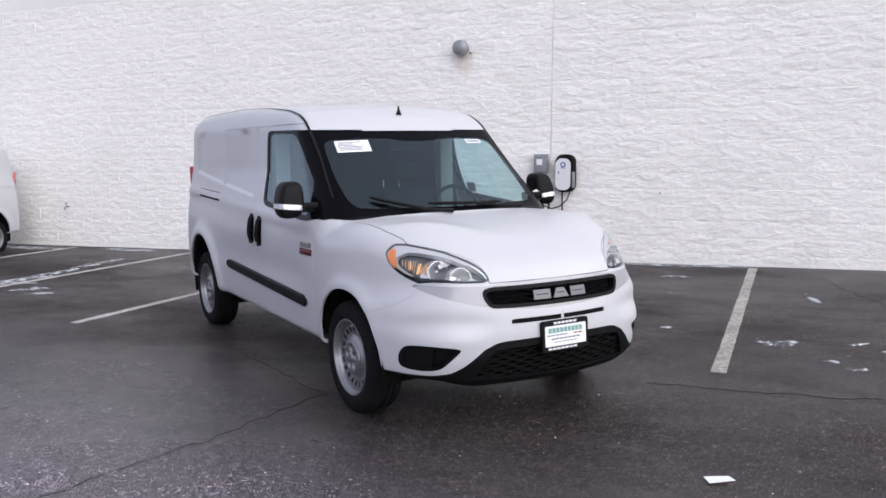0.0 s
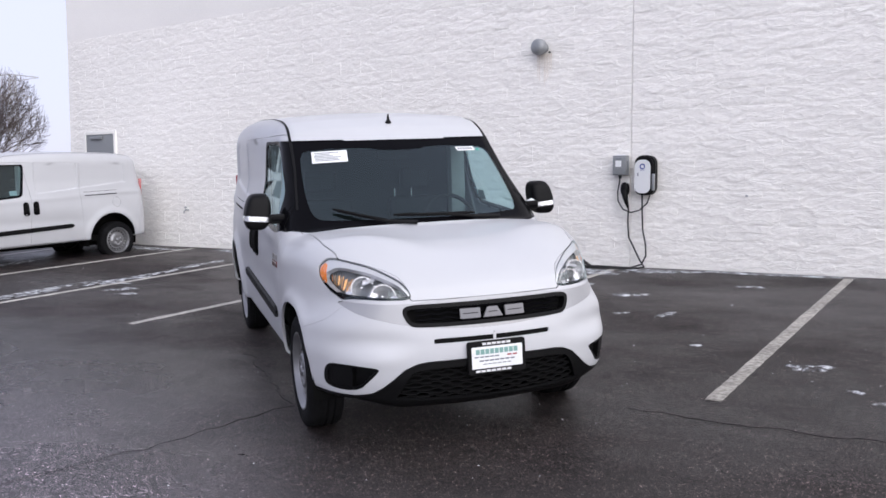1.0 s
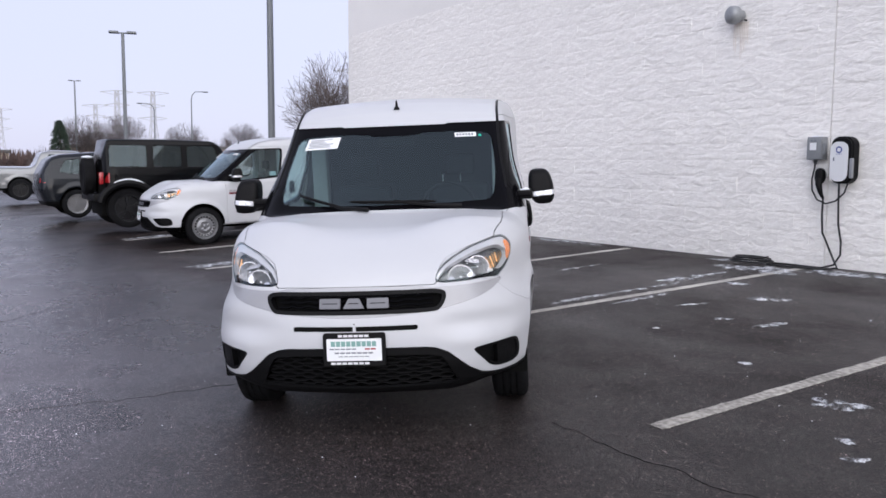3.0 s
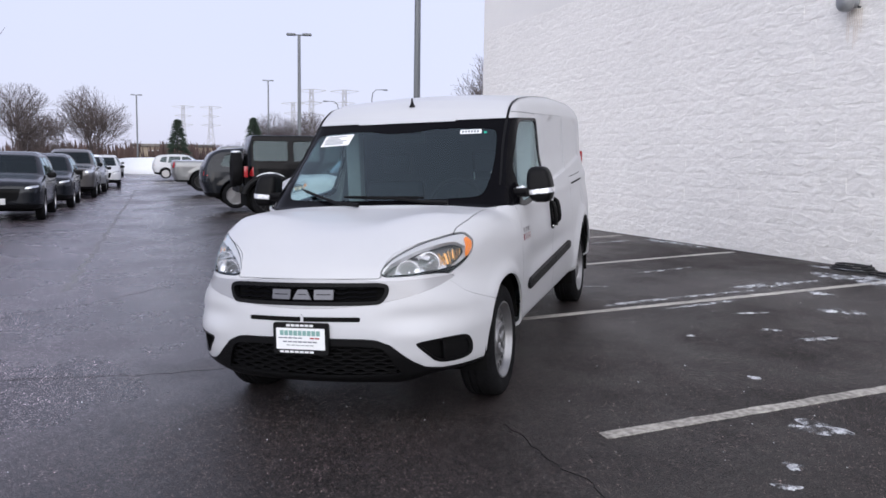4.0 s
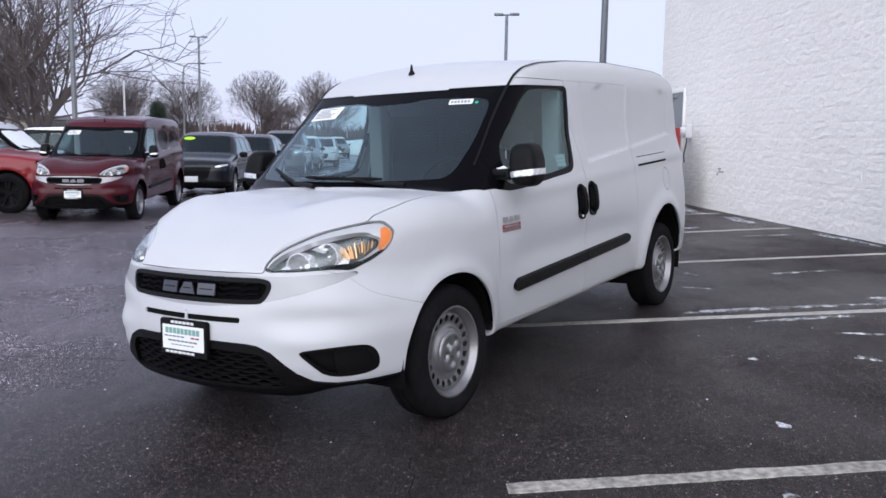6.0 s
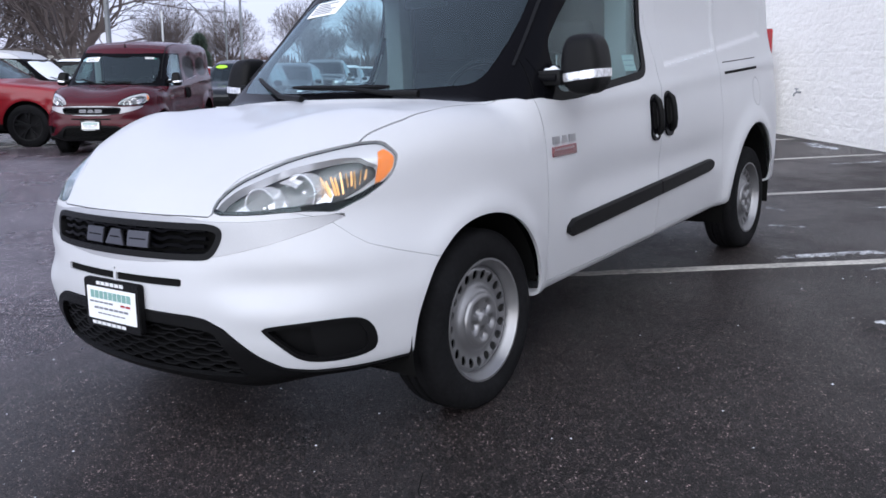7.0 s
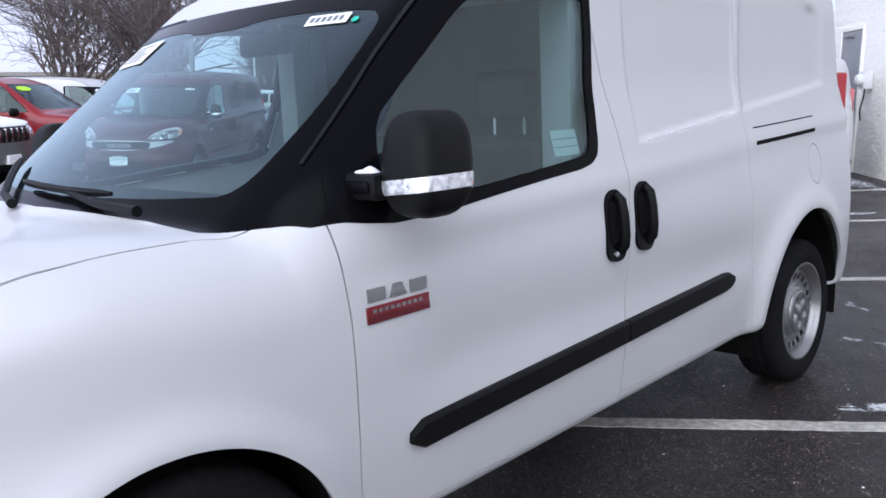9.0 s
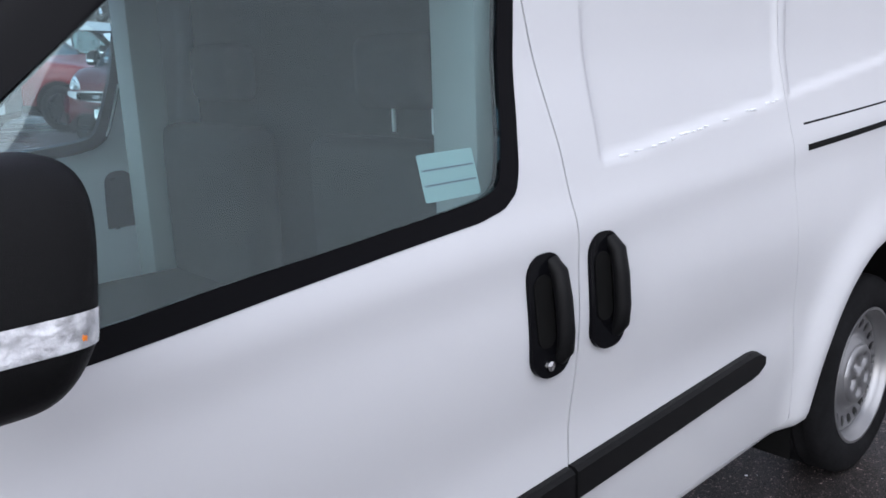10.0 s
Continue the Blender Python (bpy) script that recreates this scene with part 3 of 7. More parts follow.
def lamp_field(V, sign):
    """Above zero inside the headlight: its front outline, ended by the wing and by a rising lower edge."""
    f = sd_poly(V[:, 0] * sign, V[:, 2], P_LAMP)
    f = -smax(-f, V[:, 1] + 0.400, 0.03)
    low = np.interp(V[:, 1], [-1, -0.665, -0.606, -0.534, -0.471, -0.426, -0.405], [0.66, 0.804, 0.830, 0.855, 0.887, 0.923, 0.965])
    return np.where(V[:, 1] < -0.15, -smax(-f, (low - V[:, 2]) * 0.9, 0.012), -1.0)


def fwd(V, poly, ymax):
    return np.where(V[:, 1] < ymax, sd_poly(V[:, 0], V[:, 2], poly), -1.0)


def lat(V, sign, poly):
    return np.where(V[:, 0] * sign > 0.35, sd_poly(V[:, 1], V[:, 2], poly), -1.0)


ROLL = 0.45  # the body leans a little on its springs


def wheel(parent, cx, cy, sign, detail=True):
    """A tyre on a pierced steel wheel with a centre cap; the axle lies along x."""
    R = 0.322
    m = pose(0, 0, 0, 0, -ROLL, 0) @ Matrix.Translation((cx, cy, R + 0.004)) @ Matrix.Rotation(radians(90 * sign), 4, "Y")
    hub = new("wheel")
    hub.parent = parent
    hub.matrix_basis = m
    I = Matrix.Identity(4)
    bm = bmesh.new()
    prof = [(0.216, -0.082), (0.224, -0.095), (0.242, -0.103), (0.268, -0.106), (0.295, -0.100), (0.311, -0.090), (0.319, -0.076)]
    tread = [(0.322, -0.060), (0.322, -0.044), (0.314, -0.042), (0.314, -0.036), (0.322, -0.034), (0.323, -0.008), (0.315, -0.006), (0.315, 0.006), (0.323, 0.008)]
    prof = prof + tread + [(r, -h) for r, h in tread[:4][::-1]] + [(r, -h) for r, h in prof[::-1]]
    prof = [(0.216 + (r - 0.216) * 1.11, h) for r, h in prof]
    lathe(bm, prof, I, 72 if detail else 32)
    part("tyre", bm, M_TYRE, hub)
    bm = bmesh.new()
    lathe(bm, [(0.217, 0.080), (0.230, 0.092), (0.228, 0.099), (0.220, 0.099), (0.214, 0.090), (0.209, 0.078), (0.203, 0.072), (0.199, 0.050), (0.198, -0.08)], I, 64)
    part("rim", bm, M_WHEEL, hub)
    # pierced disc
    nr, na = 22, 140
    rr = np.linspace(0.045, 0.200, nr)
    aa = np.linspace(0, 2 * math.pi, na, endpoint=False)
    A, Rr = np.meshgrid(aa, rr)
    H = np.interp(Rr, [0.04, 0.088, 0.110, 0.124, 0.142, 0.176, 0.190, 0.20], [0.074, 0.076, 0.072, 0.056, 0.054, 0.062, 0.060, 0.050])
    V = np.stack([Rr * np.cos(A), Rr * np.sin(A), H], -1).reshape(-1, 3)
    N = np.tile((0.0, 0.0, 1.0), (len(V), 1))
    i = np.arange(nr * na).reshape(nr, na)
    j = np.roll(i, -1, axis=1)
    T = np.concatenate([np.stack([i[:-1].ravel(), i[1:].ravel(), j[1:].ravel()], 1), np.stack([i[:-1].ravel(), j[1:].ravel(), j[:-1].ravel()], 1)])
    g = np.gradient(H, rr, axis=0)
    N = np.stack([-g * np.cos(A), -g * np.sin(A), np.ones_like(g)], -1).reshape(-1, 3)
    disc = Surf(V, N, T)
    ang = np.arctan2(disc.V[:, 1], disc.V[:, 0])
    rad = np.hypot(disc.V[:, 0], disc.V[:, 1])
    k = 20
    da = (ang * k / (2 * math.pi) + 0.5) % 1 - 0.5
    holes = np.hypot((rad - 0.165) * 0.85, da * 2 * math.pi / k * rad) - 0.0160
    disc = disc.cut(holes)[0]
    me = disc.mesh("disc", 0.006)
    mesh_part("disc", me, M_WHEEL, hub)
    # cap with five dished bays round a raised boss
    aa = np.linspace(0, 2 * math.pi, 120, endpoint=False)
    rr = np.linspace(0.0, 0.102, 26)
    A, Rr = np.meshgrid(aa, rr)
    bay = (np.cos(5 * A) * 0.5 + 0.5) ** 2 * np.exp(-(((Rr - 0.052) / 0.017) ** 2))
    H = np.interp(Rr, [0, 0.022, 0.028, 0.085, 0.098, 0.102], [0.094, 0.093, 0.084, 0.087, 0.083, 0.068]) - 0.028 * bay
    V = np.stack([Rr * np.cos(A), Rr * np.sin(A), H], -1).reshape(-1, 3)
    i = np.arange(A.size).reshape(A.shape)
    j = np.roll(i, -1, axis=1)
    F = np.stack([i[:-1].ravel(), i[1:].ravel(), j[1:].ravel(), j[:-1].ravel()], 1)
    me = bpy.data.meshes.new("centre_cap")
    me.from_pydata(V.tolist(), [], F.tolist())
    me.shade_smooth()
    mesh_part("centre_cap", me, M_WHEEL, hub)
    bm = bmesh.new()
    lathe(bm, [(0.001, 0.0), (0.198, 0.0), (0.198, -0.02), (0.001, -0.02)], I, 40)
    part("brake_drum", bm, M_DARK, hub)
    return hub


def blob(bm, centre, half, power=(2.6, 2.6), nu=40, nv=24, shape=None):
    """A rounded box: a superellipsoid, with an optional change of each point."""
    rows = []
    sp = lambda v, p: math.copysign(abs(v) ** (2 / p), v)
    for a in range(nv + 1):
        t = -math.pi / 2 + math.pi * a / nv
        row = []
        for b in range(nu):
            f = 2 * math.pi * b / nu
            p = Vector((sp(math.cos(t), power[1]) * sp(math.cos(f), power[0]) * half[0], sp(math.cos(t), power[1]) * sp(math.sin(f), power[0]) * half[1], sp(math.sin(t), power[1]) * half[2]))
            if shape:
                p = shape(p)
            row.append(bm.verts.new(p + Vector(centre)))
        rows.append(row)
    for r0, r1 in zip(rows, rows[1:]):
        for k in range(nu):
            bm.faces.new((r0[k], r0[(k + 1) % nu], r1[(k + 1) % nu], r1[k]))
    bmesh.ops.remove_doubles(bm, verts=bm.verts[:], dist=1e-5)
    return bm


def door_mirror(parent, sign):
    """The tall black door mirror on its arm, with a clear repeater strip."""
    hub = new("door_mirror")
    hub.parent = parent
    hub["label"] = "black door mirror with a clear indicator strip"

    def sh(p):
        # narrower and further back towards the top, tucked in under the lamp strip
        k = p.z / 0.12
        low = max(-k - 0.45, 0) / 0.55
        x = p.x * sign * (1 - 0.15 * max(k, 0) - 0.13 * low) - 0.014 * k
        return Vector((x * sign, p.y * (1 - 0.16 * low) + 0.02 * k, p.z))

    mid, r = (sign * 0.987, 0.533, 1.232), (0.082, 0.085, 0.115)
    part("housing", blob(bmesh.new(), mid, r, (4.2, 3.6), 48, 36, sh), M_BLACKPL, hub)
    bm = blob(bmesh.new(), mid, tuple(v + 0.0016 for v in r), (4.2, 3.6), 64, 110, sh)
    for co, no in (((sign * 1.0, 0, 1.174), (0.10 * sign, 0, -1)), ((sign * 1.0, 0, 1.206), (-0.10 * sign, 0, 1)), ((0, 0.610, 0), (0, 1, 0))):
        bmesh.ops.bisect_plane(bm, geom=bm.verts[:] + bm.edges[:] + bm.faces[:], plane_co=co, plane_no=no, clear_outer=True)
    part("repeater_lamp", bm, M_REPEATER, hub, "clear silvered indicator strip")
    part("amber_bulb", blob(bmesh.new(), (sign * 1.0635, 0.578, 1.190), (0.008, 0.013, 0.010), nu=16, nv=8), M_AMBER, hub)
    for k in range(6):
        y = 0.455 + 0.018 * k
        part("repeater_facet", prism(bmesh.new(), [(-0.006, -0.012), (0.006, -0.012), (0.004, 0.012), (-0.004, 0.012)], Matrix.Translation((sign * (1.0660 - 0.006 * abs(k - 4) * (k < 4)), y + 0.006, 1.189)) @ Matrix.Rotation(radians(90 * sign), 4, "Y") @ Matrix.Rotation(radians(90), 4, "Z") @ Matrix.Rotation(0.5 * (-1) ** k, 4, "Y"), 0.002), M_CHROME, hub)
    part("mirror_glass", boxed(*sorted((sign * 0.942, sign * 1.034)), 0.600, 0.6115, 1.185, 1.285, bevel=0.002), M_CHROME, hub)
    bm = boxed(*sorted((sign * 0.79, sign * 0.93)), 0.425, 0.505, 1.156, 1.215, bevel=0.014)
    part("arm", bm, M_BLACKPL, hub)
    part("arm_cover", boxed(*sorted((sign * 0.80, sign * 0.915)), 0.417, 0.47, 1.172, 1.200, bevel=0.008), M_PIANO, hub)
    return hub


def rounded_rect(w, h, r, n=5):
    out = []
    for cx, cy, a0 in ((w / 2 - r, h / 2 - r, 0), (-w / 2 + r, h / 2 - r, 90), (-w / 2 + r, -h / 2 + r, 180), (w / 2 - r, -h / 2 + r, 270)):
        out += [(cx + r * math.cos(radians(a0 + 90 * k / n)), cy + r * math.sin(radians(a0 + 90 * k / n))) for k in range(n + 1)]
    return out


def van_point(o, d):
    """Where the ray from o along d leaves the hull, and the normal there."""
    o, d = np.array(o, float), np.array(d, float)
    d /= np.linalg.norm(d)
    lo, hi = 0.0, 2.5
    for _ in range(40):
        mid = (lo + hi) / 2
        if van_field((o + d * mid)[None])[0] > 0:
            hi = mid
        else:
            lo = mid
    p = o + d * hi
    n = np.array([van_field((p + e)[None])[0] - van_field((p - e)[None])[0] for e in np.eye(3) * 0.005])
    return Vector(p), Vector(n).normalized()


def side_frame(sign, y, z, tilt=0.0):
    """A frame on the flank: x to the rear, y up, z outward."""
    p, n = van_point((0, y, z), (sign, 0, 0))
    up = (Vector((0, 0, 1)) - n * n.z).normalized()
    u = up.cross(n)
    m = Matrix((u, up, n)).transposed().to_4x4()
    return Matrix.Translation(p) @ m @ Matrix.Rotation(tilt, 4, "Z")


def front_frame(x, z):
    p, n = van_point((x, 0, z), (0, -1, 0))
    up = (Vector((0, 0, 1)) - n * n.z).normalized()
    return Matrix.Translation(p) @ Matrix((up.cross(n), up, n)).transposed().to_4x4()


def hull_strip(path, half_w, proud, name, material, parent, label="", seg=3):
    """A moulded bar that follows points with normals; half_w is its half width."""
    bm, rings = bmesh.new(), []
    for k, (p, n, across, w) in enumerate(path):
        sec = [(-1, -0.6), (-1, 0.55), (-0.78, 1.0), (0.78, 1.0), (1, 0.55), (1, -0.6)]
        rings.append([bm.verts.new(p + across * (a * w * half_w) + n * (b * proud)) for a, b in sec])
    for a, b in zip(rings, rings[1:]):
        for k in range(6):
            bm.faces.new((a[k], a[(k + 1) % 6], b[(k + 1) % 6], b[k]))
    bm.faces.new(rings[0][::-1])
    bm.faces.new(rings[-1])
    bmesh.ops.recalc_face_normals(bm, faces=bm.faces[:])
    return part(name, bm, material, parent, label)


SCREEN_SURF = []


def build_van(name, m, paint, label, fine=1.0, side_windows=False, lamp_on=True, group="", screen_papers=True):
    van = thing(name, m, label, "van", group)
    s = van_surface(fine)
    gap = 0.0045
    cowl = lambda x: np.interp(x, [0, 0.2, 0.36, 0.44, 0.52, 0.62, 0.70, 0.74, 0.80, 0.87], [0.066, 0.076, 0.088, 0.096, 0.108, 0.116, 0.126, 0.165, 0.240, 0.345])
    # wheel arches
    for wy, wz, r_arch in ((-0.07, 0.35, 0.386), (2.98, 0.375, 0.458)):
        s = s.cut(np.where(np.abs(s.V[:, 0]) > 0.45, np.hypot(s.V[:, 1] - wy, s.V[:, 2] - wz) - r_arch, 1.0))[0]
    # screen and front door windows
    glass, s = s.take(lambda V: np.where((V[:, 1] < 1.2) & (np.abs(V[:, 0]) < 0.8), sd_poly(V[:, 0], V[:, 2], P_GLASS), -1.0))
    mesh_part("windscreen", glass.mesh("windscreen", 0.006, -0.002), M_SCREEN, van, "tinted windscreen with paper notices behind it")
    SCREEN_SURF.append(glass)
    for sg in (1, -1):
        g, s = s.take(lambda V: lat(V, sg, P_SIDEGLASS))
        mesh_part("door_window", g.mesh("door_window", 0.005, -0.004), M_GLASS, van, "tinted door window")
    band, s = s.take(lambda V: np.where(V[:, 1] < 1.1, np.minimum(np.minimum(sd_poly(V[:, 0], V[:, 2], P_SCREEN), np.interp(V[:, 2], [1.1, 1.3, 1.7], [0.92, 0.88, 0.84]) - np.abs(V[:, 0])), np.minimum(V[:, 1] - cowl(np.abs(V[:, 0])), np.maximum(0.42 - V[:, 1], (0.78 - np.abs(V[:, 0])) * 2))), -1.0))
    mesh_part("windscreen_surround", band.mesh("windscreen_surround", 0.012, -0.001), M_PIANO, van, "gloss black border and pillars of the screen")
    for sg in (1, -1):
        b, s = s.take(lambda V: np.minimum(lat(V, sg, P_SIDEBLACK), V[:, 1] - cowl(np.abs(V[:, 0]))))
        mesh_part("door_window_frame", b.mesh("door_window_frame", 0.02, 0.001), M_PIANO, van, "gloss black window frame")
        if side_windows:
            for poly in ([(1.60, 1.22), (2.32, 1.25), (2.32, 1.64), (1.52, 1.64)], [(2.44, 1.26), (3.30, 1.29), (3.22, 1.62), (2.44, 1.64)]):
                g, s = s.take(lambda V: lat(V, sg, chaikin(poly, 2)))
                mesh_part("side_window", g.mesh("side_window", 0.005, -0.003), M_PIANO, van, "dark tinted side window")
    # lamps
    for sg in (1, -1):
        sdl = lambda V: lamp_field(V, sg)
        lamp, s = s.take(sdl, 0.003)
        hl = new("headlight")
        hl.parent = van
        hl["label"] = "clear swept-back headlight with an amber corner"
        inner = lamp.cut(np.minimum(np.minimum(lamp.V[:, 1] + 0.460 + 0.42 * (0.976 - lamp.V[:, 2]), sdl(lamp.V) - 0.009), lamp.V[:, 2] - 0.876))
        mesh_part("amber_reflector", inner[0].mesh("amber_reflector", 0.004, -0.007), M_AMBER, hl, "amber side reflector")
        mesh_part("lens", lamp.mesh("lens", 0.01, -0.002), M_LENS, hl, "clear lens")
        back = lamp.cut(sdl(lamp.V) - 0.004)[0]
        mesh_part("housing", back.mesh("housing", -0.048, -0.053), M_LAMPIN, hl, "silvered lamp housing")
        def wf(V):
            up = step01(-0.02, 0.03, V[:, 2] - np.interp(V[:, 1], [-0.86, -0.6, -0.42], [0.845, 0.905, 0.94]))
            return np.interp(V[:, 1], [-0.86, -0.76, -0.56, -0.48, -0.44], [0.010, 0.020, 0.030, 0.044, 0.075]) * (0.42 + 0.58 * up)
        wide = wf(lamp.V)
        edge = lamp.cut(wide - sdl(lamp.V))[0]
        mesh_part("bezel", edge.mesh("bezel", 0.022, -0.009), M_LAMPRIM, hl, "silver bezel")
        rim = lamp.cut(sdl(lamp.V) - wide + 0.002)[0]
        rim = rim.cut(wf(rim.V) + 0.005 - sdl(rim.V))[0]
        mesh_part("bezel_edge", rim.mesh("bezel_edge", 0.03, -0.007), M_LAMPRIM, hl, "bright edge of the bezel")
        low = lamp.cut(np.minimum(np.interp(lamp.V[:, 1], [-0.8, -0.66, -0.58], [0.012, 0.026, 0.016]) - sdl(lamp.V), np.interp(lamp.V[:, 1], [-0.8, -0.66, -0.52], [0.848, 0.850, 0.895]) - lamp.V[:, 2]))[0]
        mesh_part("lower_trim", low.mesh("lower_trim", 0.03, -0.004), M_PIANO, hl, "black lower trim")
        for lx, lz, lr in ((0.555, 0.868, 0.062), (0.650, 0.912, 0.056)):
            p, n = van_point((sg * lx, -0.1, lz), (0, -1, 0))
            aim = Vector((sg * 0.10, -1, 0.05)).normalized()
            o = p - n * 0.062
            q = aim.to_track_quat("Z", "Y").to_matrix().to_4x4()
            bm = bmesh.new()
            lathe(bm, [(0.004, -0.030), (lr * 0.35, -0.024), (lr * 0.7, -0.006), (lr, 0.026), (lr * 1.08, 0.026), (lr * 1.08, -0.03)], Matrix.Translation(o) @ q, 40)
            part("reflector_bowl", bm, M_BOWL, hl, "chromed reflector bowl")
            part("bulb", blob(bmesh.new(), tuple(o + aim * 0.0), (0.010, 0.014, 0.010), nu=14, nv=8), M_CHROME, hl)
        # bright facets of the reflector between and beside the bowls
        for lx, lz, fw, fh, tw in ((0.495, 0.842, 0.030, 0.022, 0.5), (0.600, 0.935, 0.040, 0.020, -0.4), (0.605, 0.850, 0.034, 0.030, 0.3), (0.705, 0.868, 0.022, 0.040, -0.5), (0.690, 0.832, 0.036, 0.016, 0.2)):
            p, n = van_point((sg * lx, -0.1, lz), (0, -1, 0))
            aim = (n + Vector((sg * tw * 0.5, 0, 0.45))).normalized()
            fm = Matrix.Translation(p - n * 0.034) @ aim.to_track_quat("Z", "Y").to_matrix().to_4x4() @ Matrix.Rotation(tw * sg, 4, "Z")
            bm = prism(bmesh.new(), [(-fw, -fh), (fw, -fh * 0.7), (fw * 0.8, fh), (-fw * 0.6, fh * 0.8)], fm, 0.004)
            part("reflector_facet", bm, M_BOWL, hl, "bright reflector facet")
        # side lamp's glow on its reflector: slim shards tinted amber, three of them emissive
        rl = random.Random(8)
        for q in range(11):
            lx, lz = 0.690 + 0.0068 * q, 0.892 + 0.0035 * q + 0.012 * (rl.random() - 0.5)
            lit = q in (3, 4, 7)
            fw, fh = 0.0026 + 0.0022 * rl.random(), 0.030 + 0.016 * rl.random() - 0.0014 * q
            p, n = van_point((sg * lx, -0.1, lz), (0, -1, 0))
            fm = Matrix.Translation(p - n * (0.026 + 0.012 * rl.random())) @ n.to_track_quat("Z", "Y").to_matrix().to_4x4() @ Matrix.Rotation((0.35 - 0.07 * q + 0.15 * rl.random()) * sg, 4, "Z") @ Matrix.Rotation(0.7 * (rl.random() - 0.5), 4, "Y")
            bm = prism(bmesh.new(), [(-fw, -fh), (fw * 0.6, -fh * 0.9), (fw, 0), (fw * 0.5, fh), (-fw * 0.7, fh * 0.8)], fm, 0.003)
            part("running_lamp", bm, (M_LAMPLIT if lit else M_WARM) if lamp_on else M_CHROME, hl, "warm lit shard of the side lamp")
    # grille with its silver surround
    grille, s = s.take(lambda V: fwd(V, P_GRILLE, -0.3))
    gr = new("grille")
    gr.parent = van
    gr["label"] = "black grille with a chrome maker's badge"
    frame_ = grille.cut(0.020 - sd_poly(grille.V[:, 0], grille.V[:, 2], P_GRILLE))[0]
    mesh_part("grille_frame", frame_.mesh("grille_frame", 0.04, 0.002), M_BLACKPL, gr)
    mesh_part("grille_back", grille.mesh("grille_back", 0.0, -0.045), M_DARK, gr)
    for k in range(4):
        z0 = 0.706 + 0.024 * k
        pts = []
        for x in np.linspace(-0.40, 0.40, 33):
            p, n = van_point((x, 0, z0), (0, -1, 0))
            wob = 0.004 * (1 if int((x + 2) / 0.05) % 2 else -1)
            pts.append((p - n * (0.012 + (0.0 if k % 2 else 0.004)) + Vector((0, 0, wob)), n, Vector((0, 0, 1)), 1.0))
        hull_strip(pts, 0.0065, 0.008, "grille_slat", M_PIANO, gr)
    # maker's badge as three plain chrome blocks
    for k, x in enumerate((-0.122, 0.0, 0.122)):
        fm = front_frame(x, 0.744)
        for w, h, proud, mm in ((0.055, 0.026, 0.012, M_BADGEDARK), (0.042, 0.0045, 0.0135, M_PIANO)):
            top = w * (0.5 if k == 1 else 1)
            bm = prism(bmesh.new(), [(-w, -h), (w, -h), (top, h), (-top, h)], fm @ Matrix.Translation((0, 0, -0.004)), proud)
            bmesh.ops.bevel(bm, geom=bm.edges[:], offset=0.0025, segments=2, affect="EDGES")
            part("badge_block", bm, mm, gr, "chrome badge" if mm is M_BADGEDARK else "dark face of the badge")
    sur, s = s.take(lambda V: fwd(V, P_SURROUND, -0.3), 0.0006)
    mesh_part("grille_surround", sur.mesh("grille_surround", 0.02), M_SILVER, van, "silver surround of the grille")
    # lower skirt, intake, fog recesses, slots
    skirt, s = s.take(lambda V: np.where((V[:, 1] < -0.37), sd_poly(V[:, 0], V[:, 2], P_SKIRT), -1.0), 0.003)
    intake, skirt = skirt.take(lambda V: fwd(V, P_INTAKE, -0.5))
    mesh_part("bumper_skirt", skirt.mesh("bumper_skirt", 0.03, 0.006), M_BLACKPL, van, "unpainted black lower bumper")
    it = new("air_intake")
    it.parent = van
    mesh_part("intake_back", intake.mesh("intake_back", -0.04, -0.05), M_DARK, it)
    for k in range(9):
        z0 = 0.318 + 0.020 * k
        half = np.interp(z0, [0.31, 0.45, 0.48], [0.51, 0.44, 0.40])
        pts = []
        for i2, x in enumerate(np.linspace(-half, half, 47)):
            p, n = van_point((x, 0, z0), (0, -1, 0))
            ph = (x + 2 + (0.055 if k % 2 else 0)) / 0.11 % 1
            pts.append((p - n * 0.018 + Vector((0, 0, 0.007 * (1 if 0.15 < ph < 0.5 else -0.2))), n, Vector((0, 0, 1)), 1.0))
        hull_strip(pts, 0.0032, 0.008, "mesh_bar", M_MESH, it)
    for sg in (1, -1):
        poly = P_FOG if sg > 0 else mirror_x(P_FOG)
        fog, s = s.take(lambda V: np.where(V[:, 1] < -0.3, sd_poly(V[:, 0], V[:, 2], poly), -1.0))
        fp = new("fog_lamp_cover")
        fp.parent = van
        fp["label"] = "black plastic fog lamp blank"
        rim = fog.cut(0.013 - sd_poly(fog.V[:, 0], fog.V[:, 2], poly))[0]
        mesh_part("cover_rim", rim.mesh("cover_rim", 0.02, 0.001), M_BLACKPL, fp)
        out = fog.cut(sg * fog.V[:, 0] - 0.715)[0]
        mesh_part("cover_outer", out.mesh("cover_outer", 0.03, -0.006), M_BLACKPL, fp)
        mesh_part("cover_recess", fog.mesh("cover_recess", -0.034, -0.038), M_BLACKPL, fp)
    def slots(V):
        d = np.full(len(V), -1.0)
        for x0, x1 in ((-0.320, -0.195), (-0.181, -0.007), (0.007, 0.181), (0.195, 0.320)):
            d = np.maximum(d, sd_poly(V[:, 0], V[:, 2], [(x0, 0.605), (x1, 0.605), (x1, 0.630), (x0, 0.630)]))
        return np.where(V[:, 1] < -0.5, d, -1.0)
    sl, s = s.take(slots)
    mesh_part("slot_back", sl.mesh("slot_back", 0.0, -0.007), M_DARK, van)
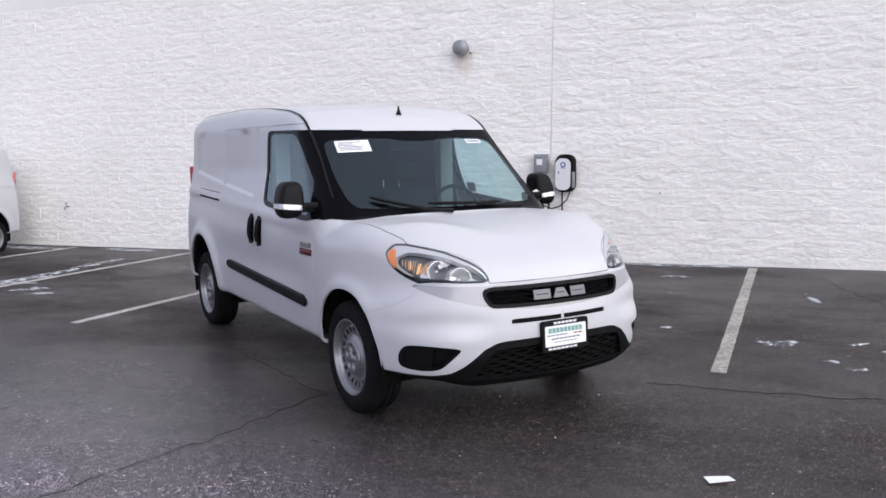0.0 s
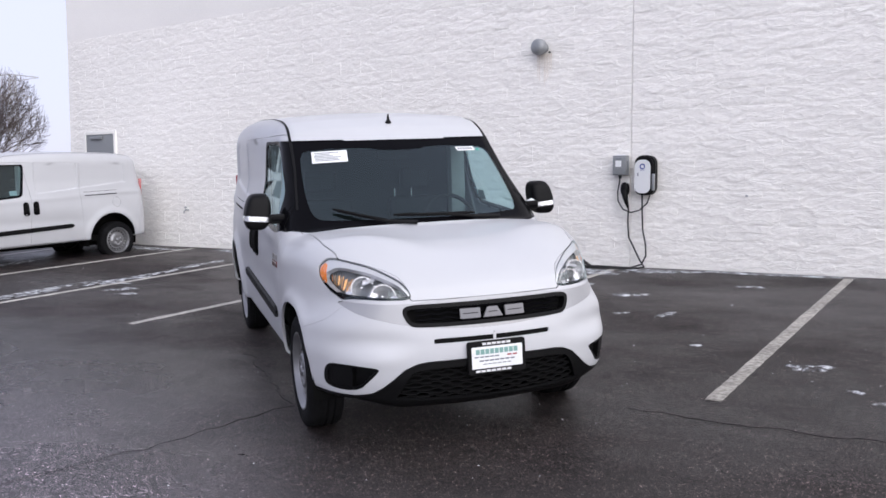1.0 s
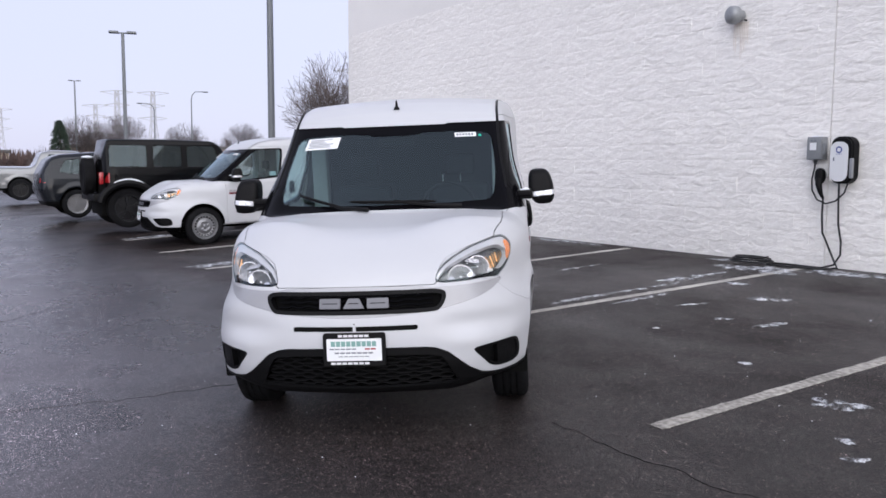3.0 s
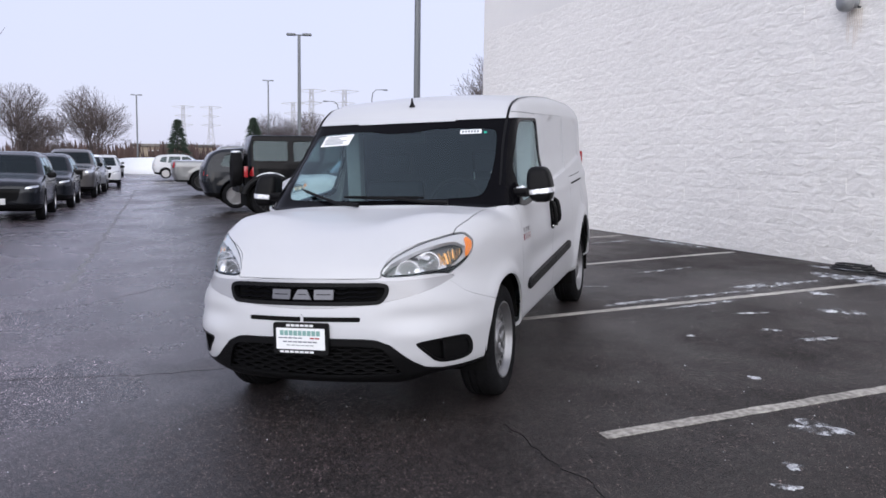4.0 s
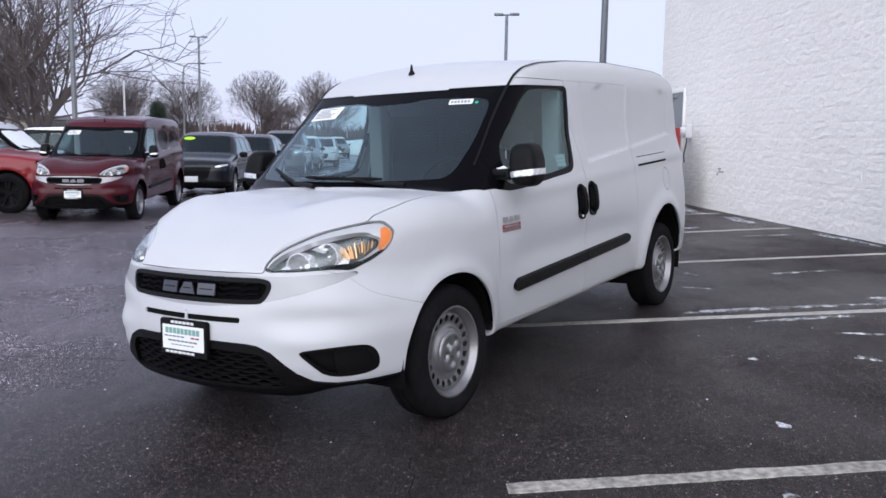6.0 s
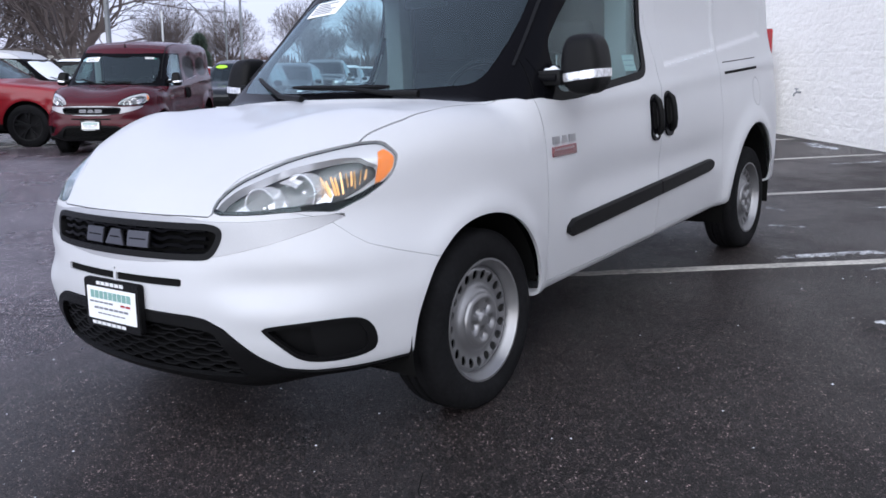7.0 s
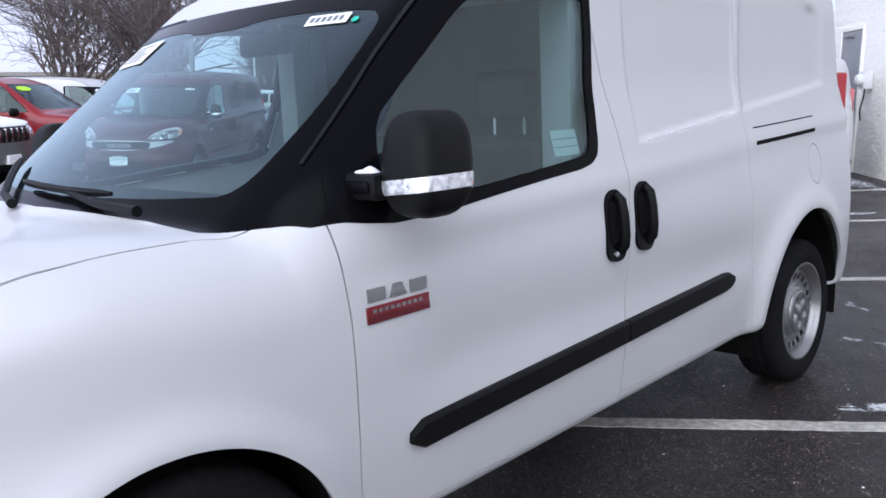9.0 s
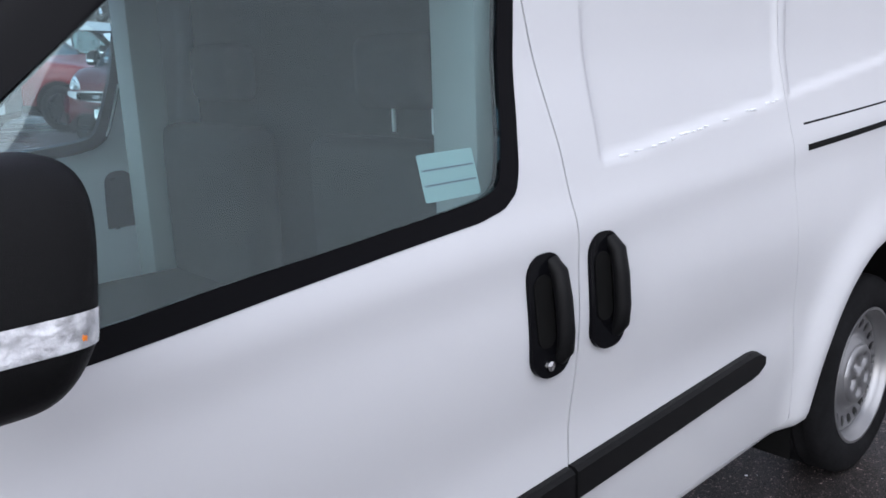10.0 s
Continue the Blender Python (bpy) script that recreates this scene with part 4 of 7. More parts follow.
    # painted panels
    xs = lambda y: np.interp(y, [-1.0, -0.9, -0.81, -0.756, -0.693, -0.625, -0.545, -0.478, -0.448, -0.376, -0.3, -0.2, -0.06, 0.08, 0.215, 0.30], [0.40, 0.41, 0.425, 0.45, 0.51, 0.585, 0.665, 0.703, 0.700, 0.718, 0.736, 0.742, 0.739, 0.738, 0.775, 0.79])
    def hood_f(V):
        zl = 0.823 - 0.10 * np.clip(np.abs(V[:, 0]) - 0.3, 0, 1) ** 2
        return np.where((V[:, 1] < 0.6) & (V[:, 2] > 0.7), np.minimum(np.minimum((V[:, 2] - zl), xs(V[:, 1]) - np.abs(V[:, 0])), 0.30 - V[:, 1]), -1.0)
    hood, s = s.take(hood_f, 0.0035)
    mesh_part("bonnet", hood.mesh("bonnet", 0.03), paint, van)
    # thin dark strip laid along the bonnet gap to stand for its shade
    for sg in (1, -1):
        pts = [(*van_point((sg * (float(xs(y)) + 0.003), y, 0.80), (0, 0, 1)), Vector((1, 0, 0)), 1.0) for y in np.linspace(-0.46, 0.08, 40)]
        hull_strip([(p - n * 0.0015, n, a, w) for p, n, a, w in pts], 0.0016, 0.0014, "bonnet_seal", M_DARK, van)
    zs = lambda y: np.interp(y, [-0.9, -0.66, -0.611, -0.57, -0.475, -0.338, -0.1], [0.88, 0.803, 0.748, 0.715, 0.680, 0.637, 0.60])
    bump, s = s.take(lambda V: np.where(V[:, 1] < 0.1, np.minimum(zs(V[:, 1]) - V[:, 2], -0.10 - V[:, 1]), -1.0), 0.0016)
    mesh_part("front_bumper", bump.mesh("front_bumper", 0.015), paint, van)
    seam1 = lambda z: np.interp(z, [0.3, 0.5, 0.9, 1.12], [0.372, 0.372, 0.366, 0.345])
    seam2 = lambda z: np.interp(z, [0.36, 0.66, 1.07, 1.25, 1.63, 1.75], [1.475, 1.49, 1.522, 1.512, 1.452, 1.425])
    for sg in (1, -1):
        fd, s = s.take(lambda V: np.where(V[:, 0] * sg > 0.3, np.minimum(seam1(V[:, 2]) - V[:, 1], 1.2 - V[:, 2]), -1.0), gap)
        mesh_part("front_wing", fd.mesh("front_wing", 0.015), paint, van)
        dr, s = s.take(lambda V: np.where(V[:, 0] * sg > np.where(V[:, 2] > 1.5, 0.70, 0.3), np.minimum(np.minimum(V[:, 1] - seam1(V[:, 2]), seam2(V[:, 2]) - V[:, 1]), np.minimum(V[:, 2] - 0.385, 1.722 - V[:, 2])), -1.0), gap)
        mesh_part("front_door", dr.mesh("front_door", 0.015), paint, van)
        sd, s = s.take(lambda V: np.where(V[:, 0] * sg > np.where(V[:, 2] > 1.5, 0.70, 0.3), np.minimum(np.minimum(V[:, 1] - seam2(V[:, 2]), 2.40 - 0.06 * (V[:, 2] - 1.0) - V[:, 1]), np.minimum(V[:, 2] - 0.41, 1.722 - V[:, 2])), -1.0), 0.0018)
        mesh_part("sliding_door", sd.mesh("sliding_door", 0.015), paint, van)
    flap, s = s.take(lambda V: np.where(V[:, 0] > 0.3, 1 - np.hypot((V[:, 1] - 3.085) / 0.078, (V[:, 2] - 1.02) / 0.088), -1.0) * 0.08, 0.004)
    mesh_part("fuel_flap", flap.mesh("fuel_flap", 0.012), paint, van)
    mesh_part("body_shell", s.mesh("body_shell", 0.015), paint, van)
    # dark floor pan, arch liners and sill bottom
    bm = boxed(-0.72, 0.72, -0.62, 3.45, 0.34, 0.44, bevel=0.03)
    part("underbody", bm, M_DARK, van)
    # added box that blocks light under the van and hides the far wheel
    part("undertray", boxed(-0.50, 0.50, -0.55, 2.4, 0.275, 0.345, bevel=0.03), M_DARK, van)
    for wy, wz, ra in ((-0.07, 0.35, 0.40), (2.98, 0.375, 0.47)):
        for sg in (1, -1):
            bm = bmesh.new()
            a = np.linspace(0.12 if wy < 1 else -0.25, math.pi + 0.25, 31)
            r0 = [bm.verts.new((sg * 0.862, wy + ra * math.cos(t), wz + ra * math.sin(t))) for t in a]
            r1 = [bm.verts.new((sg * 0.55, wy + ra * math.cos(t), wz + ra * math.sin(t))) for t in a]
            bm.faces.new(r1)
            for p0, p1, q1, q0 in zip(r0, r0[1:], r1[1:], r1):
                bm.faces.new((p0, p1, q1, q0))
            part("wheel_arch_liner", bm, M_DARK, van)
    for sg in (1, -1):
        wheel(van, sg * 0.762, -0.035, sg, fine > 0.6)
        wheel(van, sg * 0.742, 3.105, sg, fine > 0.6)
        door_mirror(van, sg)
        # rubbing strip in two lengths, handles, rail
        for y0, y1, taper in ((0.525, 1.482, (1, 0)), (1.490, 2.238, (0, 1))):
            pts = []
            for y in np.linspace(y0, y1, 24):
                z = 0.574 + (y - 0.52) * 0.045
                p, n = van_point((0, y, z), (sg, 0, 0))
                e = 1.0
                if taper[0]:
                    e = min(e, 0.35 + (y - y0) / 0.06)
                if taper[1]:
                    e = min(e, 0.35 + (y1 - y) / 0.06)
                pts.append((p, n, Vector((0, 0, 1)), min(1, e)))
            hull_strip(pts, 0.036, 0.020, "rubbing_strip", M_BLACKPL, van, "black plastic rubbing strip")
        for y, z, lean in ((1.422, 0.967, 0.02), (1.592, 0.976, -0.02)):
            fm = side_frame(sg, y, z, lean * sg)
            h = new("door_handle")
            h.parent = van
            h["label"] = "upright black door handle"
            out = [(u * (1 + 0.10 * (v < 0)), v) for u, v in rounded_rect(0.094, 0.222, 0.040, 6)]
            bm = prism(bmesh.new(), out, fm @ Matrix.Translation((0, 0, -0.004)), 0.010)
            part("escutcheon", bm, M_PIANO, h)
            bm = prism(bmesh.new(), [(u - 0.012 * sg, v + 0.01) for u, v in rounded_rect(0.045, 0.13, 0.02, 5)], fm @ Matrix.Translation((0, 0, 0.0065)), 0.002)
            part("cup", bm, M_DARK, h)
            bm = tube(bmesh.new(), [fm @ Vector((u * 1.0, v, w)) for u, v, w in ((0.020, 0.095, 0.002), (0.020, 0.075, 0.019), (0.018, 0.03, 0.026), (0.018, -0.03, 0.026), (0.020, -0.065, 0.019), (0.020, -0.085, 0.002))], [0.013, 0.016, 0.016, 0.016, 0.016, 0.013], 12)
            part("grip", bm, M_BLACKPL, h)
            if y < 1.5:
                bm = lathe(bmesh.new(), [(0.001, 0.013), (0.009, 0.012), (0.010, 0.006)], fm @ Matrix.Translation((-0.012, -0.088, 0)), 16)
                part("keyhole", bm, M_CHROME, h)
        pts = [(*van_point((0, y, 1.150 + 0.032 * (y - 2.47)), (sg, 0, 0)), Vector((0, 0, 1)), 1.0) for y in np.linspace(2.47, 3.10, 14)]
        hull_strip(pts, 0.008, 0.003, "slide_rail", M_DARK, van, "dark slot of the sliding door's rail")
        pts = [(*van_point((0, y, 1.210 + 0.032 * (y - 2.47)), (sg, 0, 0)), Vector((0, 0, 1)), 1.0) for y in np.linspace(2.46, 3.10, 14)]
        hull_strip(pts, 0.003, 0.001, "rail_seam", M_DARK, van)
        # roof strip from the screen's corner backwards
        pts = []
        for y in np.linspace(0.36, 3.42, 90):
            x = float(np.interp(y, [0.36, 0.50, 0.623, 0.73, 0.838, 0.95, 1.3, 1.6, 2.0, 3.4], [0.760, 0.738, 0.718, 0.708, 0.701, 0.694, 0.690, 0.694, 0.705, 0.715]))
            p, n = van_point((sg * x, y, 1.0), (0, 0, 1))
            pts.append((p, n, Vector((sg, 0, 0)), float(np.interp(y, [0.36, 0.7, 0.9, 1.3, 1.6, 3.4], [0.6, 0.85, 1.1, 1.0, 0.5, 0.4]))))
        hull_strip(pts, 0.014, 0.0018, "roof_strip", M_BLACKPL, van, "black roof drip strip")
        # joint between pillar and door
        pts = [(*van_point((0, y, z), (sg, 0, 0)), Vector((0, 1, 0)), 1.0) for y, z in ((0.352, 1.125), (0.364, 1.16), (0.375, 1.198), (0.388, 1.235), (0.401, 1.271), (0.415, 1.300))]
        hull_strip(pts, 0.002, 0.0012, "pillar_joint", M_DARK, van)
        # tail lamp
        fm = side_frame(sg, 3.668, 1.17)
        bm = prism(bmesh.new(), [(u, v) for u, v in rounded_rect(0.036, 0.50, 0.017)], fm @ Matrix.Translation((0, 0, -0.048)), 0.049)
        part("tail_lamp", bm, M_REDLENS, van, "tall red tail lamp")
    # door badge: three chrome blocks over a red bar with plain marks
    for sg in (1, -1):
        bd = new("door_badge")
        bd.parent = van
        bd["label"] = "chrome and red model badge"
        fm = side_frame(sg, 0.506, 0.918)
        bm = prism(bmesh.new(), [(-0.098, -0.037), (0.098, -0.037), (0.098, 0.002), (-0.098, 0.002)], fm, 0.004)
        part("badge_bar", bm, mat("badge_red", (0.17, 0.008, 0.016), 0.2, coat=0.8), bd)
        bm = prism(bmesh.new(), [(-0.098, -0.037), (0.098, -0.037), (0.098, -0.020), (-0.098, -0.020)], fm @ Matrix.Translation((0, 0, 0.001)), 0.004)
        part("badge_lower", bm, mat("badge_dark_red", (0.10, 0.005, 0.010), 0.2, coat=0.8), bd)
        for k in range(3):
            c, w = -0.066 + 0.066 * k, 0.026
            bm = prism(bmesh.new(), [(c - w, 0.012), (c + w, 0.012), (c + w * (0.5 if k == 1 else 1), 0.042), (c - w * (0.5 if k == 1 else 1), 0.042)], fm, 0.005)
            part("badge_block", bm, M_BADGE, bd)
        for k in range(9):
            bm = prism(bmesh.new(), [(-0.082 + 0.018 * k, -0.014), (-0.070 + 0.018 * k, -0.014), (-0.070 + 0.018 * k, -0.006), (-0.082 + 0.018 * k, -0.006)], fm, 0.0055)
            part("badge_mark", bm, M_BADGE, bd)
    if screen_papers:
        part("snow_cap", blob(bmesh.new(), (0.880, 0.452, 1.217), (0.034, 0.020, 0.012), (2.0, 1.2), 24, 12, lambda p: Vector((p.x, p.y + 0.004 * math.sin(90 * p.x), p.z * (1 + 0.35 * math.sin(130 * p.x + 40 * p.y))))), M_SNOW, van, "snow on the mirror arm")
        rr = random.Random(5)
        for k in range(26):
            y = 1.69 + 0.026 * k + 0.015 * rr.random()
            if rr.random() < 0.25:
                continue
            p, n = van_point((0, y, 1.210 + 0.098 * (y - 1.686) + 0.003 * rr.random()), (1, 0, 0))
            part("snow_fleck", blob(bmesh.new(), tuple(p), (0.003, 0.006 + 0.010 * rr.random(), 0.0012 + 0.002 * rr.random()), nu=10, nv=6), M_SNOW, van)
    # aerial
    p, n = van_point((0, 0.90, 1.0), (0, 0, 1))
    bm = lathe(bmesh.new(), [(0.022, -0.004), (0.020, 0.008), (0.011, 0.022), (0.007, 0.045), (0.0055, 0.06), (0.0005, 0.062)], Matrix.Translation(p), 18)
    part("aerial", bm, M_BLACKPL, van)
    # wipers
    for x0, x1, u0, u1 in ((0.33, -0.21, 0.080, 0.100), (-0.24, -0.56, 0.050, 0.150)):
        def on(x, up):
            p, n = van_point((x, 0.02 + 0.28 * x * x + up, 0.9), (0, 0, 1))
            return p + n * 0.02
        wp = new("wiper")
        wp.parent = van
        part("blade", tube(bmesh.new(), [on(x, u) for x, u in zip(np.linspace(x0, x1, 9), np.linspace(u0, u1, 9))], [0.006] + [0.011] * 7 + [0.006], 6), M_BLACKPL, wp)
        part("arm", tube(bmesh.new(), [on(x0 + 0.16, 0.02), on(x0 - 0.02, 0.05), on((x0 + x1) / 2, (u0 + u1) / 2 + 0.004)], [0.014, 0.010, 0.007], 8), M_BLACKPL, wp)
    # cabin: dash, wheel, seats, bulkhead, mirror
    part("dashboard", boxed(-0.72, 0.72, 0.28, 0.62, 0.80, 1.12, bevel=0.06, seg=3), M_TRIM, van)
    bm = bmesh.new()
    c = Vector((0.36, 0.68, 1.10))
    ring = [c + Matrix.Rotation(radians(-25), 3, "X") @ Vector((0.185 * math.cos(a), 0, 0.185 * math.sin(a))) for a in np.linspace(0, 2 * math.pi, 33)]
    tube(bm, ring, 0.014, 8, cap=False)
    tube(bm, [c + Vector((-0.18, 0, 0)), c, c + Vector((0.18, 0, 0))], 0.02, 8)
    tube(bm, [c, c + Vector((0, -0.2, -0.1))], 0.03, 8)
    part("steering_wheel", bm, M_BLACKPL, van)
    for x in (0.38, -0.38):
        st = new("seat")
        st.parent = van
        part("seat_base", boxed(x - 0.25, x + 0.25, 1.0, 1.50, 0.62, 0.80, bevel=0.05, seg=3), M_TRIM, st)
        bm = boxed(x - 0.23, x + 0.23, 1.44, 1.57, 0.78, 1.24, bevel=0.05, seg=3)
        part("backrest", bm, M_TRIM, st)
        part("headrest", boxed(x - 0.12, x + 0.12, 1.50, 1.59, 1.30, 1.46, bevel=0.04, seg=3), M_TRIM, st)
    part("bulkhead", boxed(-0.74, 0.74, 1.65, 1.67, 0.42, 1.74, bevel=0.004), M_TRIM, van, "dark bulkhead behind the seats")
    # white bars stand for daylight showing through slits in the bulkhead
    for x in (0.240, 0.380):
        part("bulkhead_slit", boxed(x - 0.003, x + 0.003, 1.6405, 1.648, 1.235, 1.295), M_PAPER, van, "narrow pale bar for light through a bulkhead slit")
    if screen_papers:
        p, n = van_point((0, 1.30, 1.255), (1, 0, 0))
        fm = side_frame(1, 1.252, 1.234)
        lb = new("window_label")
        lb.parent = van
        lb["label"] = "pale printed label inside the door window"
        part("sheet", prism(bmesh.new(), rounded_rect(0.120, 0.076, 0.004, 2), fm @ Matrix.Translation((0, 0, -0.014)), 0.001), M_LABEL, lb)
        for k in (-0.012, 0.012):
            part("print_bar", prism(bmesh.new(), [(-0.055, k - 0.0015), (0.055, k - 0.0015), (0.055, k + 0.0015), (-0.055, k + 0.0015)], fm @ Matrix.Translation((0, 0, -0.0128)), 0.0006), M_INK, lb)
    for sg in (1, -1):
        part("pillar_trim", boxed(*sorted((sg * 0.64, sg * 0.755)), 1.40, 1.50, 0.7, 1.66, bevel=0.01), M_PARTITION, van, "pale grey pillar trim")
    part("headliner", boxed(-0.66, 0.66, 0.98, 1.65, 1.705, 1.72, bevel=0.004), M_PARTITION, van, "pale grey headliner")
    part("rear_view_mirror", boxed(-0.12, 0.12, 0.80, 0.84, 1.53, 1.60, bevel=0.015), M_TRIM, van)
    part("cabin_floor", boxed(-0.78, 0.78, 0.3, 1.66, 0.40, 0.44, bevel=0.01), M_TRIM, van)
    # notices behind the screen
    if screen_papers:
        for x, z, w, h, lean in ((-0.482, 1.563, 0.235, 0.118, 0.05), (0.491, 1.590, 0.145, 0.044, 0.0)):
            p, n = van_point((x, 1.6, z), (0, -1, 0))
            up = (Vector((0, 0, 1)) - n * n.z).normalized()
            fm = Matrix.Translation(p + n * 0.0005) @ Matrix((up.cross(n), up, n)).transposed().to_4x4() @ Matrix.Rotation(lean, 4, "Z")
            nt = new("notice")
            nt.parent = van
            nt["label"] = "white printed notice on the screen"
            part("sheet", prism(bmesh.new(), rounded_rect(w, h, 0.004, 2), fm, 0.001), M_PAPER, nt)
            rp = random.Random(12)
            if w > 0.15:
                bars = [(-w * 0.44 + 0.01 * rp.random(), h * (0.34 - 0.13 * r), w * (0.35 + 0.5 * rp.random()), 0.0034) for r in range(6)]
            else:
                bars = [(-w * 0.42 + w * 0.14 * k, 0, w * 0.095, 0.0105) for k in range(6)]
            for u0, zz, ww, hh in bars:
                part("print_bar", prism(bmesh.new(), [(u0, zz - hh), (u0 + ww, zz - hh), (u0 + ww, zz + hh), (u0, zz + hh)], fm @ Matrix.Translation((0, 0, 0.0015)), 0.0006), M_INK, nt)
            if w < 0.15:
                part("dot_sticker", prism(bmesh.new(), [(0.098 + 0.011 * math.cos(a * 0.5236), -0.012 + 0.011 * math.sin(a * 0.5236)) for a in range(12)], fm, 0.001), M_GREENDOT, nt, "small green round sticker")
    # dealer's plate: black frame, white card, plain bars for the writing
    pl = new("dealer_plate")
    pl.parent = van
    pl["label"] = "white dealer plate in a black frame"
    pm = Matrix.Translation((0.0, -0.975, 0.518)) @ Matrix.Rotation(radians(90), 4, "X") @ Matrix.Rotation(radians(-3), 4, "X")
    bm = prism(bmesh.new(), rounded_rect(0.318, 0.168, 0.012, 3), pm @ Matrix.Translation((0, 0, -0.012)), 0.022)
    bmesh.ops.bevel(bm, geom=bm.edges[:], offset=0.003, segments=2, affect="EDGES")
    part("plate_frame", bm, M_BLACKPL, pl)
    part("card", prism(bmesh.new(), rounded_rect(0.280, 0.112, 0.004, 2), pm @ Matrix.Translation((0, 0, 0.009)), 0.002), M_PAPER, pl)
    M_TEAL = bpy.data.materials.get("teal_ink") or mat("teal_ink", (0.20, 0.36, 0.33), 0.7)
    for u, v, w, h, mm in ((0, 0.030, 0.235, 0.026, M_TEAL), (-0.055, 0.004, 0.14, 0.006, M_INK), (0.085, 0.004, 0.06, 0.007, M_REDLENS), (0, -0.016, 0.20, 0.007, M_INK), (0, -0.034, 0.16, 0.004, M_INK), (0.0, 0.070, 0.16, 0.012, M_WHITEPL), (-0.02, -0.069, 0.20, 0.011, M_WHITEPL)):
        z = 0.0115 if abs(v) < 0.06 else 0.0105
        k = max(int(w / 0.026), 1)
        for q in range(k):
            u0 = u - w / 2 + w * q / k
            part("print_bar", prism(bmesh.new(), [(u0, v - h / 2), (u0 + w / k * 0.82, v - h / 2), (u0 + w / k * 0.82, v + h / 2), (u0, v + h / 2)], pm @ Matrix.Translation((0, 0, z)), 0.0008), mm, pl)
    return van


VAN_POSE = pose(0, 0, 0, 1.345, -2.929, 53.524) @ pose(0, 0, 0, 0, ROLL, 0)
van = build_van("delivery_van", VAN_POSE, M_PAINT, "white panel van with black trim parked on wet asphalt")

# ---- painted block wall of the building ----
def block_material():
    """White paint over split stone: long shallow chips that run with the courses, and fine grit."""
    m = mat("white_block", (0.88, 0.855, 0.815), 0.82, grain=0.05, grain_scale=25, stain=0.035, stain_scale=0.5, vary=0.03)
    n, l = m.node_tree.nodes, m.node_tree.links
    geo, mp = n.new("ShaderNodeNewGeometry"), n.new("ShaderNodeMapping")
    mp.inputs["Scale"].default_value = (5.4, 5.4, 12.5)
    mp.inputs["Rotation"].default_value = (0, radians(9), 0)
    l.new(geo.outputs["Position"], mp.inputs[0])
    chip, grit = n.new("ShaderNodeTexNoise"), n.new("ShaderNodeTexNoise")
    chip.inputs["Scale"].default_value, chip.inputs["Detail"].default_value, chip.inputs["Roughness"].default_value = 1.0, 5.0, 0.55
    chip.inputs["Distortion"].default_value = 0.6
    grit.inputs["Scale"].default_value, grit.inputs["Detail"].default_value = 60.0, 4.0
    l.new(mp.outputs[0], chip.inputs["Vector"])
    l.new(geo.outputs["Position"], grit.inputs["Vector"])
    last = None
    for src, dist in ((chip.outputs["Fac"], 0.025), (grit.outputs["Fac"], 0.0012)):
        k = n.new("ShaderNodeBump")
        k.inputs["Strength"].default_value, k.inputs["Distance"].default_value = 1.0, dist
        l.new(src, k.inputs["Height"])
        if last:
            l.new(last, k.inputs["Normal"])
        last = k.outputs[0]
    l.new(last, n["Principled BSDF"].inputs["Normal"])
    return m


M_BLOCK = block_material()
M_STUCCO = mat("white_stucco", (0.87, 0.848, 0.815), 0.85, grain=0.03, grain_scale=60, bump=0.002, bump_scale=120, stain=0.04, stain_scale=0.4)
M_JOINT = mat("painted_joint", (0.72, 0.71, 0.70), 0.9)
M_RUST = mat("rust_stain", (0.74, 0.67, 0.60), 0.9, grain=0.1)
M_GALV = mat("grey_metal", (0.30, 0.31, 0.32), 0.45, metal=0.4, grain=0.06, grain_scale=30)
M_BOXGREY = mat("grey_enamel", (0.22, 0.23, 0.24), 0.45, grain=0.05)
M_BLACKRUB = mat("black_rubber", (0.012, 0.012, 0.013), 0.6)
M_BLUE = mat("blue_mark", (0.02, 0.05, 0.25), 0.4)
M_LINE = mat("worn_line_paint", (0.44, 0.42, 0.39), 0.75, grain=0.35, grain_scale=35, stain=0.2, stain_scale=3.0)
M_LINEOLD = mat("faded_line_paint", (0.34, 0.32, 0.29), 0.75, grain=0.45, grain_scale=30, stain=0.25, stain_scale=3.0)
M_CRACK = mat("crack", (0.006, 0.006, 0.006), 0.9)
M_SEAL = mat("crack_sealer", (0.17, 0.165, 0.17), 0.6, grain=0.2)
M_BARK = mat("bark", (0.060, 0.050, 0.045), 0.9, grain=0.2, grain_scale=6)
M_TWIG = mat("bare_twigs", (0.095, 0.077, 0.074), 0.9)
M_PYLON = mat("galvanised_steel", (0.42, 0.42, 0.44), 0.5)
M_NEEDLE = mat("fir_needles", (0.022, 0.038, 0.024), 0.8, grain=0.3, grain_scale=3)
M_POLE = mat("pole_grey", (0.16, 0.17, 0.18), 0.5, metal=0.3)
M_TAN = mat("tan_masonry", (0.34, 0.28, 0.22), 0.85, stain=0.1)

WALL_Y, BH, BL = 6.05, 0.2032, 0.4064
wall_north = tagged(part("wall_north", boxed(-13.55, 16, WALL_Y, WALL_Y + 0.4, -0.6, 7.4), M_JOINT, None, smooth=False), "white painted split-face block wall with a smooth upper band", "wall", kind="structure")
tagged(part("wall_west", boxed(-13.55, -13.15, WALL_Y + 0.4, 30, -0.6, 7.4), M_STUCCO, None, smooth=False), "plain white side wall of the building", "wall", kind="structure")
tagged(part("roof_slab", boxed(-13.2, 16, WALL_Y + 0.4, 30, 7.1, 7.3), M_STUCCO, None, smooth=False), "plain flat roof of the building", "roof", kind="structure")
